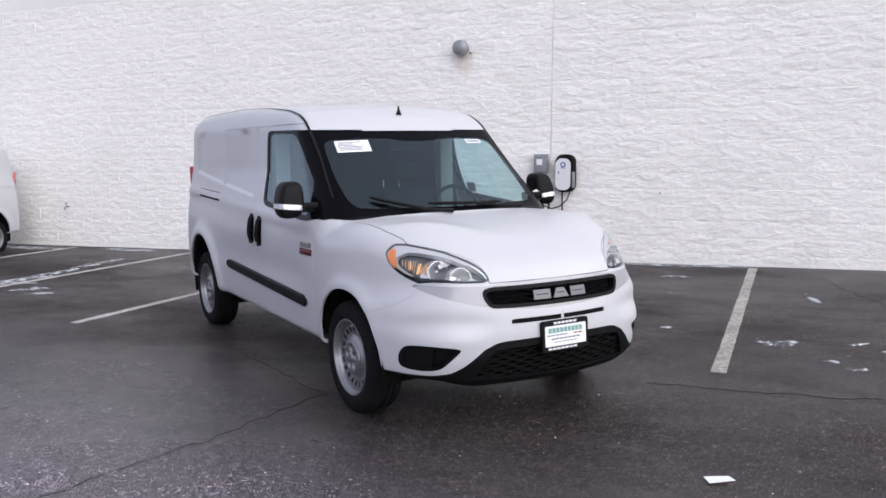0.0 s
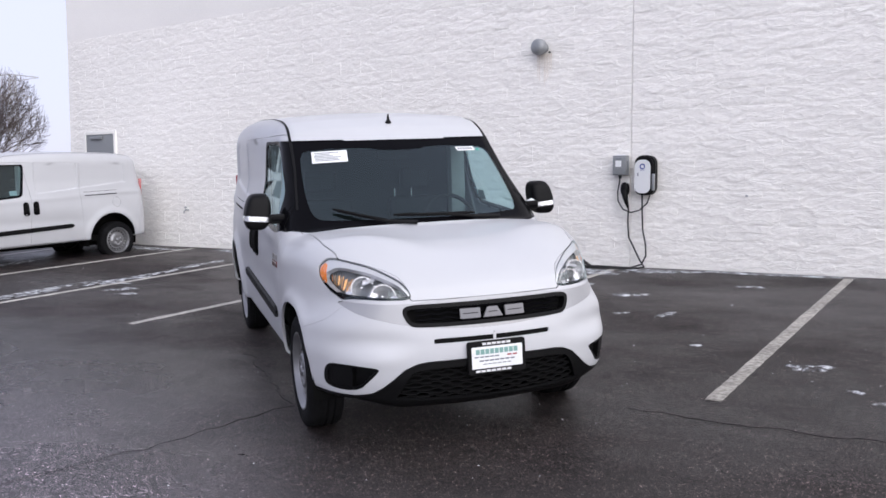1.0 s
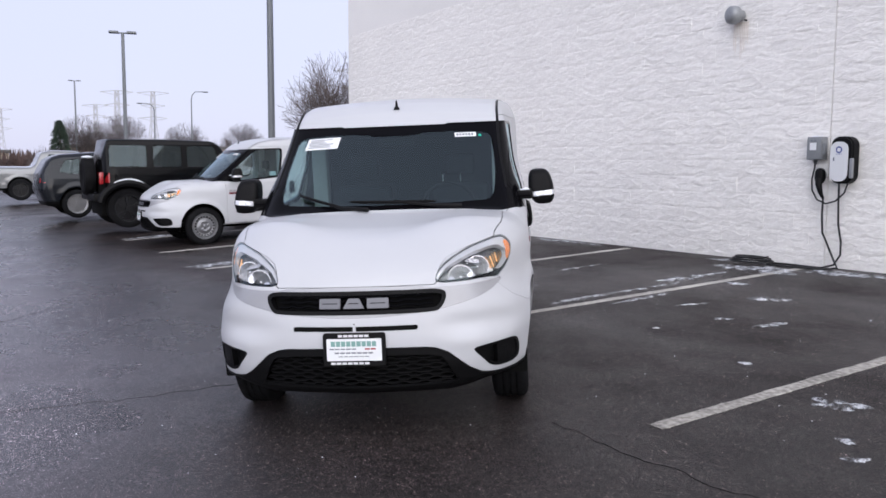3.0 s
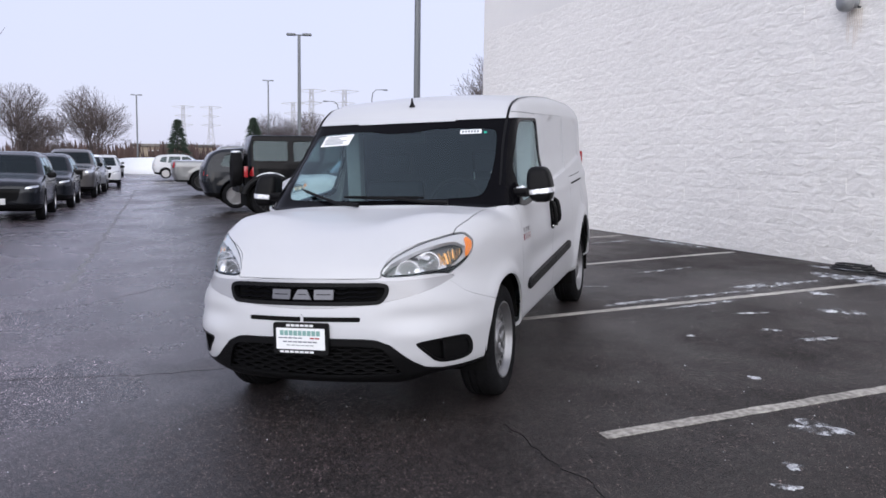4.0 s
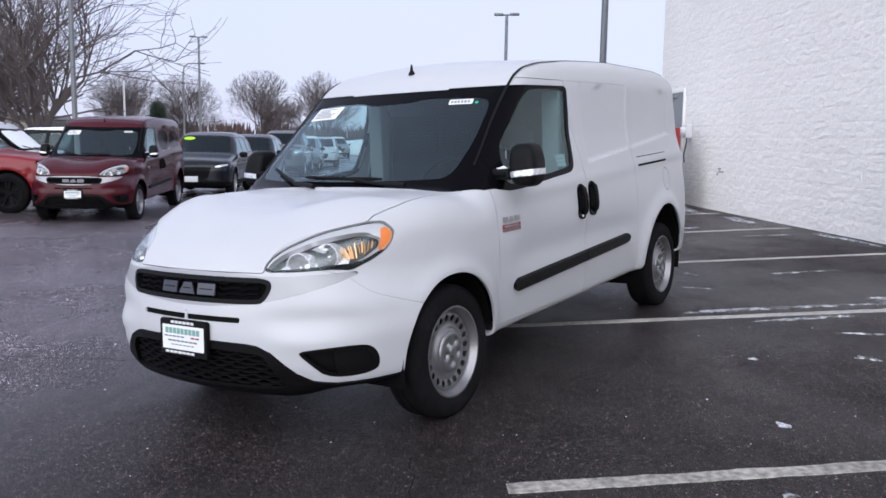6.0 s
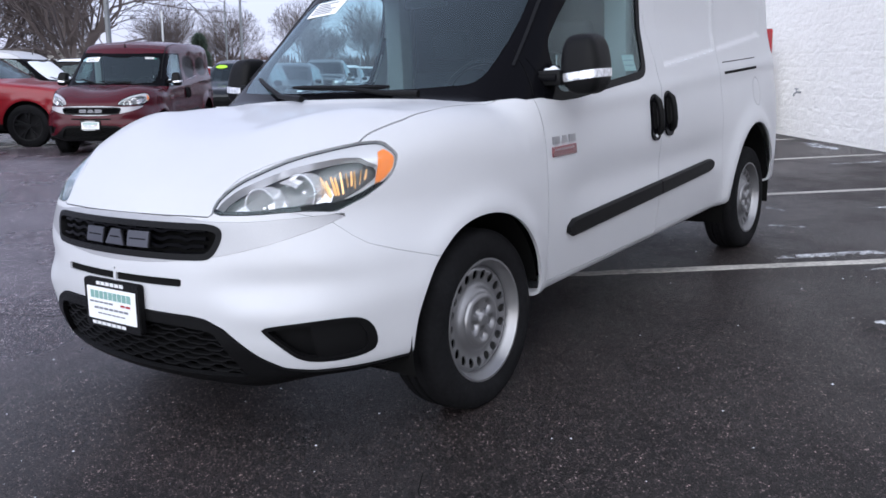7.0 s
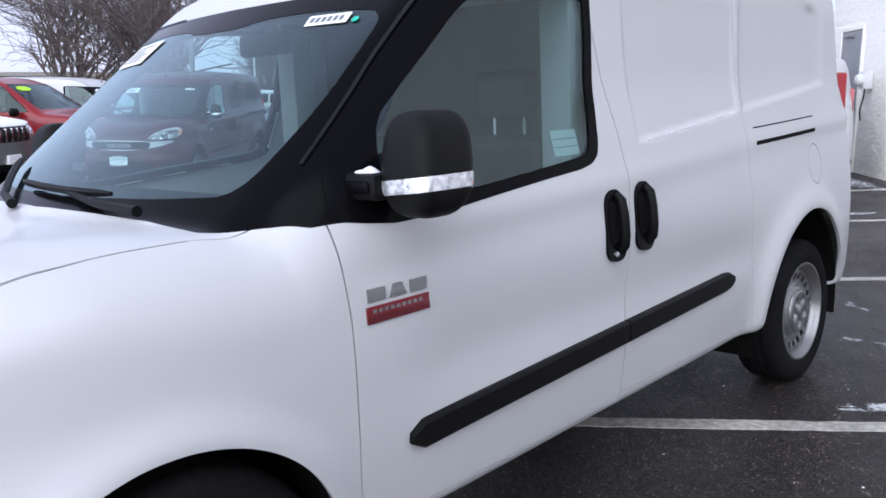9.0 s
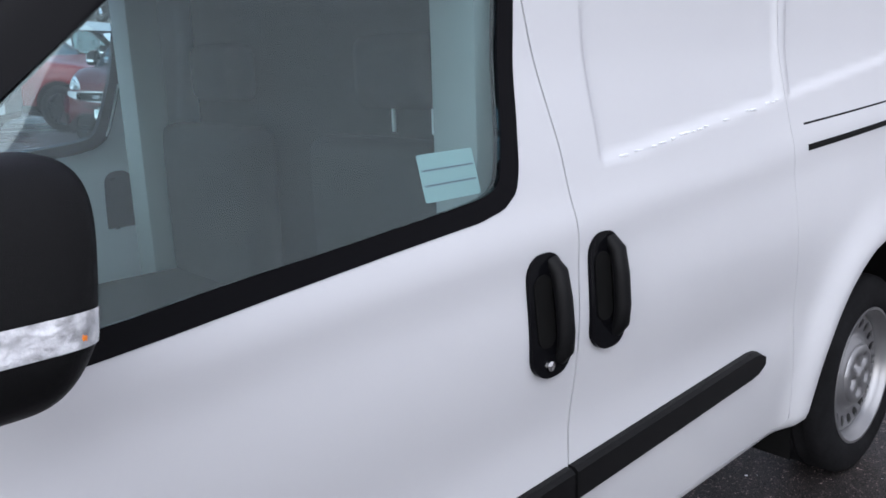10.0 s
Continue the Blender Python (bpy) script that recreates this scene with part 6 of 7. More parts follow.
def hull_surface(S, fine):
    f = hull_field(S)
    nl = int(150 * fine)
    s = np.linspace(0, 1, nl, endpoint=False)
    W, H = max(x for _, x in S["side"]), max(z for _, z in S["top"])
    zc, y0, y1 = S.get("mid", 0.62), -0.30, S["base_len"] + 0.35
    corners = np.array([(0, 0.15), (W, 0.15), (W, H * 0.75), (W * 0.75, H), (-W * 0.75, H), (-W, H * 0.75), (-W, 0.15), (0, 0.15)])
    d = np.r_[0, np.cumsum(np.hypot(*np.diff(corners, axis=0).T))]
    d /= d[-1]
    L = np.stack([np.interp(s, d, corners[:, 0]), np.interp(s, d, corners[:, 1])], 1)
    O, D = [], []
    nf, ny = int(26 * fine), int(90 * fine)
    for k in range(nf, 0, -1):
        u = k / nf
        off, shrink = min(u / 0.45, 1), 1 - max(u - 0.45, 0) / 0.55 * 0.99
        O.append(np.tile((0, y0, zc), (nl, 1)))
        D.append(np.stack([L[:, 0] * shrink, np.full(nl, -0.8 * off), (L[:, 1] - zc) * shrink], 1))
    for y in np.linspace(y0, y1, ny):
        O.append(np.tile((0, y, zc), (nl, 1)))
        D.append(np.stack([L[:, 0], np.zeros(nl), L[:, 1] - zc], 1))
    for k in range(1, nf // 2 + 1):
        u = k / (nf // 2)
        off, shrink = min(u / 0.45, 1), 1 - max(u - 0.45, 0) / 0.55 * 0.99
        O.append(np.tile((0, y1, zc), (nl, 1)))
        D.append(np.stack([L[:, 0] * shrink, np.full(nl, 0.7 * off), (L[:, 1] - zc) * shrink], 1))
    O, D = np.concatenate(O), np.concatenate(D)
    D /= np.linalg.norm(D, axis=1, keepdims=True)
    lo, hi = np.zeros(len(O)), np.full(len(O), 2.6)
    for _ in range(24):
        mid = (lo + hi) / 2
        out = f(O + D * mid[:, None]) > 0
        hi, lo = np.where(out, mid, hi), np.where(out, lo, mid)
    V = O + D * hi[:, None]
    N = np.stack([f(V + e) - f(V - e) for e in np.eye(3) * 0.01], 1)
    N /= np.maximum(np.linalg.norm(N, axis=1, keepdims=True), 1e-9)
    rows = len(V) // nl
    i = np.arange(rows * nl).reshape(rows, nl)
    j = np.roll(i, -1, axis=1)
    a, b, c, e = i[:-1].ravel(), j[:-1].ravel(), j[1:].ravel(), i[1:].ravel()
    T = np.concatenate([np.stack([a, b, c], 1), np.stack([a, c, e], 1)])
    fn = np.cross(V[T[:, 1]] - V[T[:, 0]], V[T[:, 2]] - V[T[:, 0]])
    if (fn * N[T[:, 0]]).sum() < 0:
        T = T[:, ::-1]
    return Surf(V, N, T)


def road_wheel(parent, cx, cy, R, w, sign, alloy, spokes=5):
    hub = new("wheel")
    hub.parent = parent
    hub.matrix_basis = Matrix.Translation((cx, cy, R - 0.005)) @ Matrix.Rotation(radians(90 * sign), 4, "Y")
    I = Matrix.Identity(4)
    h = w / 2
    bm = lathe(bmesh.new(), [(R * 0.66, -h * 0.85), (R * 0.74, -h), (R * 0.90, -h * 0.98), (R * 0.98, -h * 0.78), (R, -h * 0.5), (R, h * 0.5), (R * 0.98, h * 0.78), (R * 0.90, h * 0.98), (R * 0.74, h), (R * 0.66, h * 0.85)], I, 32)
    part("tyre", bm, M_TYRE, hub)
    bm = lathe(bmesh.new(), [(R * 0.66, h * 0.82), (R * 0.69, h * 0.92), (R * 0.64, h * 0.9), (R * 0.61, h * 0.4), (R * 0.60, 0), (0.001, 0)], I, 32)
    part("rim", bm, alloy, hub)
    bm = bmesh.new()
    for k in range(spokes * 2):
        a = 2 * math.pi * (k // 2) / spokes + (0.16 if k % 2 else -0.16)
        box(bm, R * 0.08, R * 0.64, -R * 0.045, R * 0.045, h * 0.45, h * 0.72)
        for v in bm.verts[-8:]:
            v.co = Matrix.Rotation(a, 3, "Z") @ v.co
    lathe(bm, [(0.001, h * 0.78), (R * 0.14, h * 0.76), (R * 0.16, h * 0.5)], I, 16)
    part("spokes", bm, alloy, hub, smooth=False)


def build_car(name, x, y, face, S, paint, label, category="car", alloy=M_ALLOY, fine=0.68, snow=False, sticker=False, group="parked cars"):
    """face: the compass of its nose in degrees from the x axis."""
    car = thing(name, pose(x, y, float(gz(x, y)), 0, 0, face + 90), label, category, group)
    s = hull_surface(S, fine)
    R, B = S["wheel"], S["base_len"]
    W = max(v for _, v in S["side"])
    for wy in (0.0, B):
        s = s.cut(np.where(np.abs(s.V[:, 0]) > 0.4, np.hypot(s.V[:, 1] - wy, s.V[:, 2] - R) - R * 1.17, 1.0))[0]
    g, s = s.take(lambda V: np.where(V[:, 1] < S["screen_y"], sd_poly(V[:, 0], V[:, 2], S["screen"]), -1.0))
    mesh_part("windscreen", g.mesh("windscreen", 0.01, -0.003), M_SNOW if snow else M_CARGLASS, car, "snow-covered windscreen" if snow else "")
    for sg in (1, -1):
        for poly in S["windows"]:
            g, s = s.take(lambda V: lat(V, sg, poly), 0.01)
            mesh_part("side_window", g.mesh("side_window", 0.01, -0.004), M_CARGLASS, car)
        lp = S["lamp"] if sg > 0 else mirror_x(S["lamp"])
        g, s = s.take(lambda V: np.where(V[:, 1] < 0.2, sd_poly(V[:, 0], V[:, 2], lp), -1.0), 0.01)
        mesh_part("headlight", g.mesh("headlight", 0.02, -0.004), M_LAMPGLASS, car)
        g, s = s.take(lambda V: np.where(V[:, 1] > S["rear"][1] - 0.20, sd_poly(V[:, 0], V[:, 2], [(sg * W * 0.72, S["tail"][0]), (sg * W * 1.2, S["tail"][0]), (sg * W * 1.2, S["tail"][1]), (sg * W * 0.72, S["tail"][1])]), -1.0), 0.01)
        mesh_part("tail_lamp", g.mesh("tail_lamp", 0.02, -0.002), M_REDLENS, car)
    g, s = s.take(lambda V: np.where(V[:, 1] < -0.2, sd_poly(V[:, 0], V[:, 2], S["grille"]), -1.0), 0.008)
    mesh_part("grille", g.mesh("grille", 0.02, -0.02), M_BLACKPL, car)
    if S.get("slots"):
        gx = [p[0] for p in S["grille"]]
        gzs = [p[1] for p in S["grille"]]
        f = hull_field(S)
        for k in range(7):
            xx = min(gx) * 0.82 + (max(gx) - min(gx)) * 0.82 * k / 6
            yy = np.interp((min(gzs) + max(gzs)) / 2, *np.array(S["front"]).T) + 0.12 * xx * xx
            part("grille_bar", boxed(xx - 0.022, xx + 0.022, yy - 0.03, yy + 0.05, min(gzs) + 0.01, max(gzs) - 0.01, bevel=0.01), M_CHROME, car)
    low, s = s.take(lambda V: S.get("clad", 0.42) - V[:, 2], 0.004)
    mesh_part("lower_cladding", low.mesh("lower_cladding", 0.02, 0.004), M_BLACKPL, car)
    for yy in S.get("seams", ()):
        s = s.cut(np.where(np.abs(s.V[:, 0]) > 0.4, np.abs(s.V[:, 1] - yy) - 0.004, 1.0))[0]
    if snow or S.get("snow_roof"):
        top, s2 = s.take(lambda V: np.minimum(V[:, 2] - (max(z for _, z in S["top"]) - 0.10), 0.75 - np.abs(V[:, 0])))
        mesh_part("roof_snow", top.mesh("roof_snow", 0.02, 0.025), M_SNOW, car, "snow lying on the roof")
    if S.get("snow_hood"):
        top, s2 = s.take(lambda V: np.minimum(np.minimum(V[:, 2] - 0.99 - 0.08 * (V[:, 1] + 0.8), 0.84 - np.abs(V[:, 0])), S["screen_y"] - 0.95 - V[:, 1]))
        mesh_part("bonnet_snow", top.mesh("bonnet_snow", 0.02, 0.02), M_SNOW, car, "snow lying on the bonnet")
    mesh_part("body", s.mesh("body", 0.015), paint, car)
    part("underbody", boxed(-W * 0.8, W * 0.8, -0.6, B + 0.5, 0.24, S["belt"] - 0.12, bevel=0.05), M_DARK, car)
    for sg in (1, -1):
        for wy in (0.0, B):
            road_wheel(car, sg * (W - 0.10), wy, R, 0.22, sg, alloy)
        part("door_mirror", blob(bmesh.new(), (sg * (W + 0.10), S["mirror"], S["belt"] + 0.06), (0.11, 0.05, 0.075), (2.8, 2.8), 20, 12), M_BLACKPL, car)
        for yy in S.get("handles", ()):
            part("door_handle", boxed(*sorted((sg * (W - 0.02), sg * (W + 0.03))), yy - 0.09, yy + 0.09, S["belt"] - 0.13, S["belt"] - 0.10, bevel=0.008), paint, car)
    part("number_plate", boxed(-0.16, 0.16, np.interp(0.5, *np.array(S["front"]).T) - 0.03, np.interp(0.5, *np.array(S["front"]).T) + 0.03, 0.42, 0.56, bevel=0.004), M_PAPER, car)
    for q, xx in enumerate((0.38, -0.38)):
        part("seat", boxed(xx - 0.24, xx + 0.24, S["mirror"] + 0.85, S["mirror"] + 1.0, S["belt"] - 0.3, S["belt"] + 0.38, bevel=0.07), M_TRIM, car)
    if sticker:
        f = hull_field(S)
        zz = max(p[1] for p in S["screen"]) - 0.085
        lo, hi = np.array((-0.44, 1.9, zz)), np.array((-0.44, -0.5, zz))
        for _ in range(30):
            md = (lo + hi) / 2
            lo, hi = (lo, md) if f(md[None])[0] > 0 else (md, hi)
        n = Vector([f((hi + e)[None])[0] - f((hi - e)[None])[0] for e in np.eye(3) * 0.01]).normalized()
        up = (Vector((0, 0, 1)) - n * n.z).normalized()
        fm = Matrix.Translation(Vector(hi) + n * 0.006) @ Matrix((up.cross(n), up, n)).transposed().to_4x4()
        part("price_sticker", prism(bmesh.new(), [(0.16 * math.cos(a * 0.3491), 0.075 * math.sin(a * 0.3491)) for a in range(18)], fm, 0.003), M_STICKER, car, "lime green oval price sticker")
    return car


SUV = dict(side=[(0.2, 0.84), (0.45, 0.91), (0.8, 0.925), (1.02, 0.90), (1.35, 0.80), (1.60, 0.69), (1.75, 0.62)],
    top=[(-1.2, 0.55), (-0.93, 0.84), (-0.80, 0.95), (-0.4, 1.02), (0.30, 1.10), (0.42, 1.14), (1.10, 1.58), (1.45, 1.66), (2.2, 1.68), (3.0, 1.62), (3.35, 1.50), (3.62, 1.12), (3.9, 1.0)],
    front=[(0.2, -0.80), (0.45, -0.92), (0.70, -0.93), (0.85, -0.90), (1.0, -0.72), (1.3, -0.2)], rear=(3.45, 3.62, 3.58, 3.15), base_len=2.70, wheel=0.36, belt=1.02, screen_y=1.35,
    screen=[(-0.72, 1.13), (0.72, 1.13), (0.60, 1.57), (-0.60, 1.57)], windows=[[(0.62, 1.08), (1.62, 1.08), (1.62, 1.52), (1.22, 1.52)], [(1.72, 1.08), (2.55, 1.09), (2.45, 1.52), (1.72, 1.52)], [(2.65, 1.10), (3.10, 1.16), (2.95, 1.45), (2.60, 1.50)]],
    lamp=[(0.52, 0.76), (0.86, 0.82), (0.90, 0.90), (0.60, 0.84)], tail=(0.88, 1.02), grille=[(-0.48, 0.78), (-0.40, 0.52), (0.40, 0.52), (0.48, 0.78)], mirror=0.78, seams=(0.45, 1.67, 2.60), handles=(1.50, 2.50))
BIGSUV = dict(SUV, side=[(0.2, 0.88), (0.5, 0.95), (0.9, 0.965), (1.12, 0.94), (1.45, 0.82), (1.72, 0.70), (1.9, 0.64)],
    top=[(-1.2, 0.6), (-0.95, 0.98), (-0.80, 1.07), (-0.3, 1.14), (0.40, 1.20), (0.52, 1.25), (1.20, 1.68), (1.55, 1.78), (2.4, 1.80), (3.4, 1.76), (3.75, 1.62), (4.0, 1.2), (4.3, 1.1)],
    front=[(0.2, -0.84), (0.5, -0.95), (0.85, -0.95), (1.0, -0.90), (1.1, -0.75), (1.4, -0.2)], rear=(3.85, 4.02, 3.98, 3.55), base_len=3.04, wheel=0.39, belt=1.12, screen_y=1.45,
    screen=[(-0.76, 1.23), (0.76, 1.23), (0.64, 1.67), (-0.64, 1.67)], windows=[[(0.72, 1.18), (1.75, 1.18), (1.75, 1.63), (1.32, 1.63)], [(1.85, 1.18), (2.75, 1.19), (2.70, 1.63), (1.85, 1.63)], [(2.85, 1.20), (3.55, 1.26), (3.35, 1.58), (2.82, 1.62)]],
    lamp=[(0.55, 0.90), (0.92, 0.92), (0.94, 1.02), (0.58, 1.00)], tail=(1.0, 1.14), grille=[(-0.52, 0.98), (-0.50, 0.76), (0.50, 0.76), (0.52, 0.98)], mirror=0.90, seams=(0.55, 1.80, 2.80), handles=(1.62, 2.68))
PICKUP = dict(BIGSUV, side=[(0.2, 0.90), (0.6, 0.98), (1.0, 0.99), (1.22, 0.96), (1.55, 0.84), (1.85, 0.72), (2.0, 0.66)],
    top=[(-1.2, 0.7), (-0.95, 1.10), (-0.80, 1.18), (-0.3, 1.22), (0.45, 1.28), (0.60, 1.34), (1.20, 1.78), (1.5, 1.90), (2.3, 1.92), (2.75, 1.84), (2.95, 1.34), (3.1, 1.28), (4.6, 1.28), (5.0, 1.2)],
    front=[(0.2, -0.85), (0.5, -0.97), (0.9, -0.97), (1.1, -0.92), (1.2, -0.75), (1.5, -0.2)], rear=(4.55, 4.75, 4.74, 4.6), base_len=3.57, wheel=0.41, belt=1.24, screen_y=1.5, base=0.38, clad=0.46,
    screen=[(-0.78, 1.33), (0.78, 1.33), (0.66, 1.78), (-0.66, 1.78)], windows=[[(0.78, 1.28), (1.75, 1.28), (1.75, 1.75), (1.34, 1.75)], [(1.85, 1.28), (2.62, 1.28), (2.55, 1.75), (1.85, 1.75)]],
    lamp=[(0.62, 0.98), (0.94, 1.0), (0.95, 1.14), (0.64, 1.12)], tail=(0.95, 1.22), grille=[(-0.56, 1.10), (-0.52, 0.74), (0.52, 0.74), (0.56, 1.10)], mirror=1.0, seams=(0.62, 1.80, 2.72), handles=(1.68, 2.62))

# the van beside the building and the vans across the lane
van_white = copy_thing(van, pose(-11.185, 1.787, -0.022, 1.52, 0, -0.33))
tagged(van_white, "second white panel van parked nose out by the wall", "van")
van_snow = copy_thing(van, pose(-18.3, -9.0, float(gz(-18, -9)), 0, 0, 180))
tagged(van_snow, "white panel van with a snowy bonnet and screen behind other cars", "van")
mesh_part("screen_snow", SCREEN_SURF[0].mesh("screen_snow", 0.006, 0.008), M_SNOW, van_snow, "thin snow over the windscreen")
build_van("passenger_van", pose(-11.02, -5.17, float(gz(-11.0, -5.2)) - 0.01, 0, 0, 91.5), M_RED, "dark red passenger van with tinted side windows and silver grille", fine=0.5, side_windows=True, lamp_on=False)
build_car("crossover", -17.70, -4.78, 1, SUV, M_DGREY, "dark blue-grey crossover with a lime green price sticker", sticker=True)
build_car("crossover", -23.5, -4.60, 1, SUV, M_DGREY, "dark green-grey crossover in the row of parked cars")
build_car("pickup_truck", -30.9, -4.45, 1, PICKUP, M_BROWNGREY, "bronze-grey pickup truck in the row of parked cars", "truck")
build_car("white_suv", -43.0, -3.9, 2, SUV, M_PAINT, "white sport utility car at the row's far end")
build_car("red_suv", -12.85, -7.05, 90, BIGSUV, M_BRIGHTRED, "bright red sport utility car with black wheels", alloy=M_BLACKALLOY, sticker=True)
build_car("silver_suv", -10.2, -7.9, 90, dict(BIGSUV, slots=True, snow_hood=True), M_GREYPAINT, "silver sport utility car with a snowy bonnet and seven-slot grille")
build_car("dark_suv", -24.5, -8.2, 95, dict(BIGSUV, snow_roof=True), M_BLACKPAINT, "black sport utility car with snow on its roof")
build_car("far_suv", -29.0, -10.0, 93, dict(SUV, snow_roof=True), M_GREYPAINT, "grey car with snow on its roof")
build_car("grey_pickup", -32.0, 4.1, 90, PICKUP, M_GREYPAINT, "light grey pickup truck with its tail to the lane", "truck", alloy=M_BLACKALLOY)
build_car("pale_suv", -57.0, 2.2, 88, SUV, M_PAINT, "white car parked far down the lot")
build_car("dark_car", -19.5, 3.5, 90, SUV, M_DGREY, "dark car with red tail lamps beyond the off-roader")
for k, (x, y, f, p) in enumerate(((-36.5, -4.3, 1, M_GREYPAINT), (-62, -9, 20, M_PAINT), (-62, -12.5, 20, M_DGREY), (-66, -4.5, 10, M_GREYPAINT), (-40, -11, 92, M_PAINT), (-47, -12, 92, M_DGREY))):
    build_car("far_car", x, y, f, dict(SUV, snow_roof=True), p, "distant parked car with snow on its roof", fine=0.6)


def off_roader(x, y, face):
    """A boxy four-door off-roader with its spare wheel on the tailgate."""
    S = dict(side=[(0.3, 0.78), (0.55, 0.80), (1.10, 0.80), (1.20, 0.79), (1.80, 0.70), (1.9, 0.69)],
        top=[(-1.2, 0.7), (-0.72, 1.05), (-0.6, 1.12), (0.55, 1.20), (0.66, 1.24), (0.98, 1.74), (1.15, 1.82), (2.2, 1.84), (3.5, 1.82), (3.9, 1.80)],
        front=[(0.3, -0.62), (0.6, -0.70), (1.05, -0.70), (1.2, -0.55), (1.5, -0.1)], rear=(3.42, 3.46, 3.46, 3.40), base_len=2.95, wheel=0.41, belt=1.20, screen_y=1.2, base=0.48, clad=0.52, bow=0.05, nose=0.1, round=0.08, crown=0.02,
        screen=[(-0.66, 1.26), (0.66, 1.26), (0.60, 1.70), (-0.60, 1.70)], windows=[[(1.0, 1.26), (1.72, 1.26), (1.72, 1.70), (1.14, 1.70)], [(1.84, 1.26), (2.42, 1.26), (2.42, 1.70), (1.84, 1.70)], [(2.55, 1.26), (3.30, 1.26), (3.30, 1.70), (2.55, 1.70)]],
        lamp=[(0.40, 0.90), (0.58, 0.90), (0.58, 1.06), (0.40, 1.06)], tail=(0.92, 1.14), grille=[(-0.36, 0.76), (-0.36, 1.06), (0.36, 1.06), (0.36, 0.76)], mirror=0.95, seams=(0.80, 1.78, 2.48), handles=(1.6, 2.35))
    c = build_car("off_roader", x, y, face, S, M_BLACKPAINT, "black four-door off-roader with a snow-topped spare wheel", alloy=M_BLACKALLOY)
    sp = new("spare_wheel")
    sp.parent = c
    sp.matrix_basis = Matrix.Translation((0, 3.60, 1.06)) @ Matrix.Rotation(radians(-90), 4, "X")
    part("tyre", lathe(bmesh.new(), [(0.001, -0.12), (0.30, -0.12), (0.38, -0.10), (0.40, -0.05), (0.40, 0.05), (0.38, 0.10), (0.30, 0.12), (0.24, 0.09), (0.001, 0.08)], Matrix.Identity(4), 32), M_TYRE, sp)
    part("snow_cap", blob(bmesh.new(), (0, -0.385, 0.0), (0.24, 0.035, 0.11), (2.2, 2.2), 20, 10), M_SNOW, sp, "snow on the tyre")
    part("rear_bumper", boxed(-0.82, 0.82, 3.42, 3.62, 0.55, 0.70, bevel=0.03), M_BLACKPL, c)
    for sg in (1, -1):
        for wy in (0.0, 2.95):
            bm = tube(bmesh.new(), [(sg * 0.87, wy + 0.56 * math.cos(a), 0.46 + 0.46 * math.sin(a)) for a in np.linspace(0.15, math.pi - 0.15, 12)], 0.075, 8)
            part("wing_flare", bm, M_BLACKPL, c)
            part("flare_snow", tube(bmesh.new(), [(sg * 0.88, wy + 0.50 * math.cos(a), 0.53 + 0.47 * math.sin(a)) for a in np.linspace(0.8, math.pi - 0.8, 8)], 0.018, 6), M_SNOW, c, "snow on the flare")
        part("tail_light_box", boxed(*sorted((sg * 0.62, sg * 0.80)), 3.42, 3.50, 0.90, 1.14, bevel=0.015), M_REDLENS, c)


off_roader(-14.5, 4.05, 90)


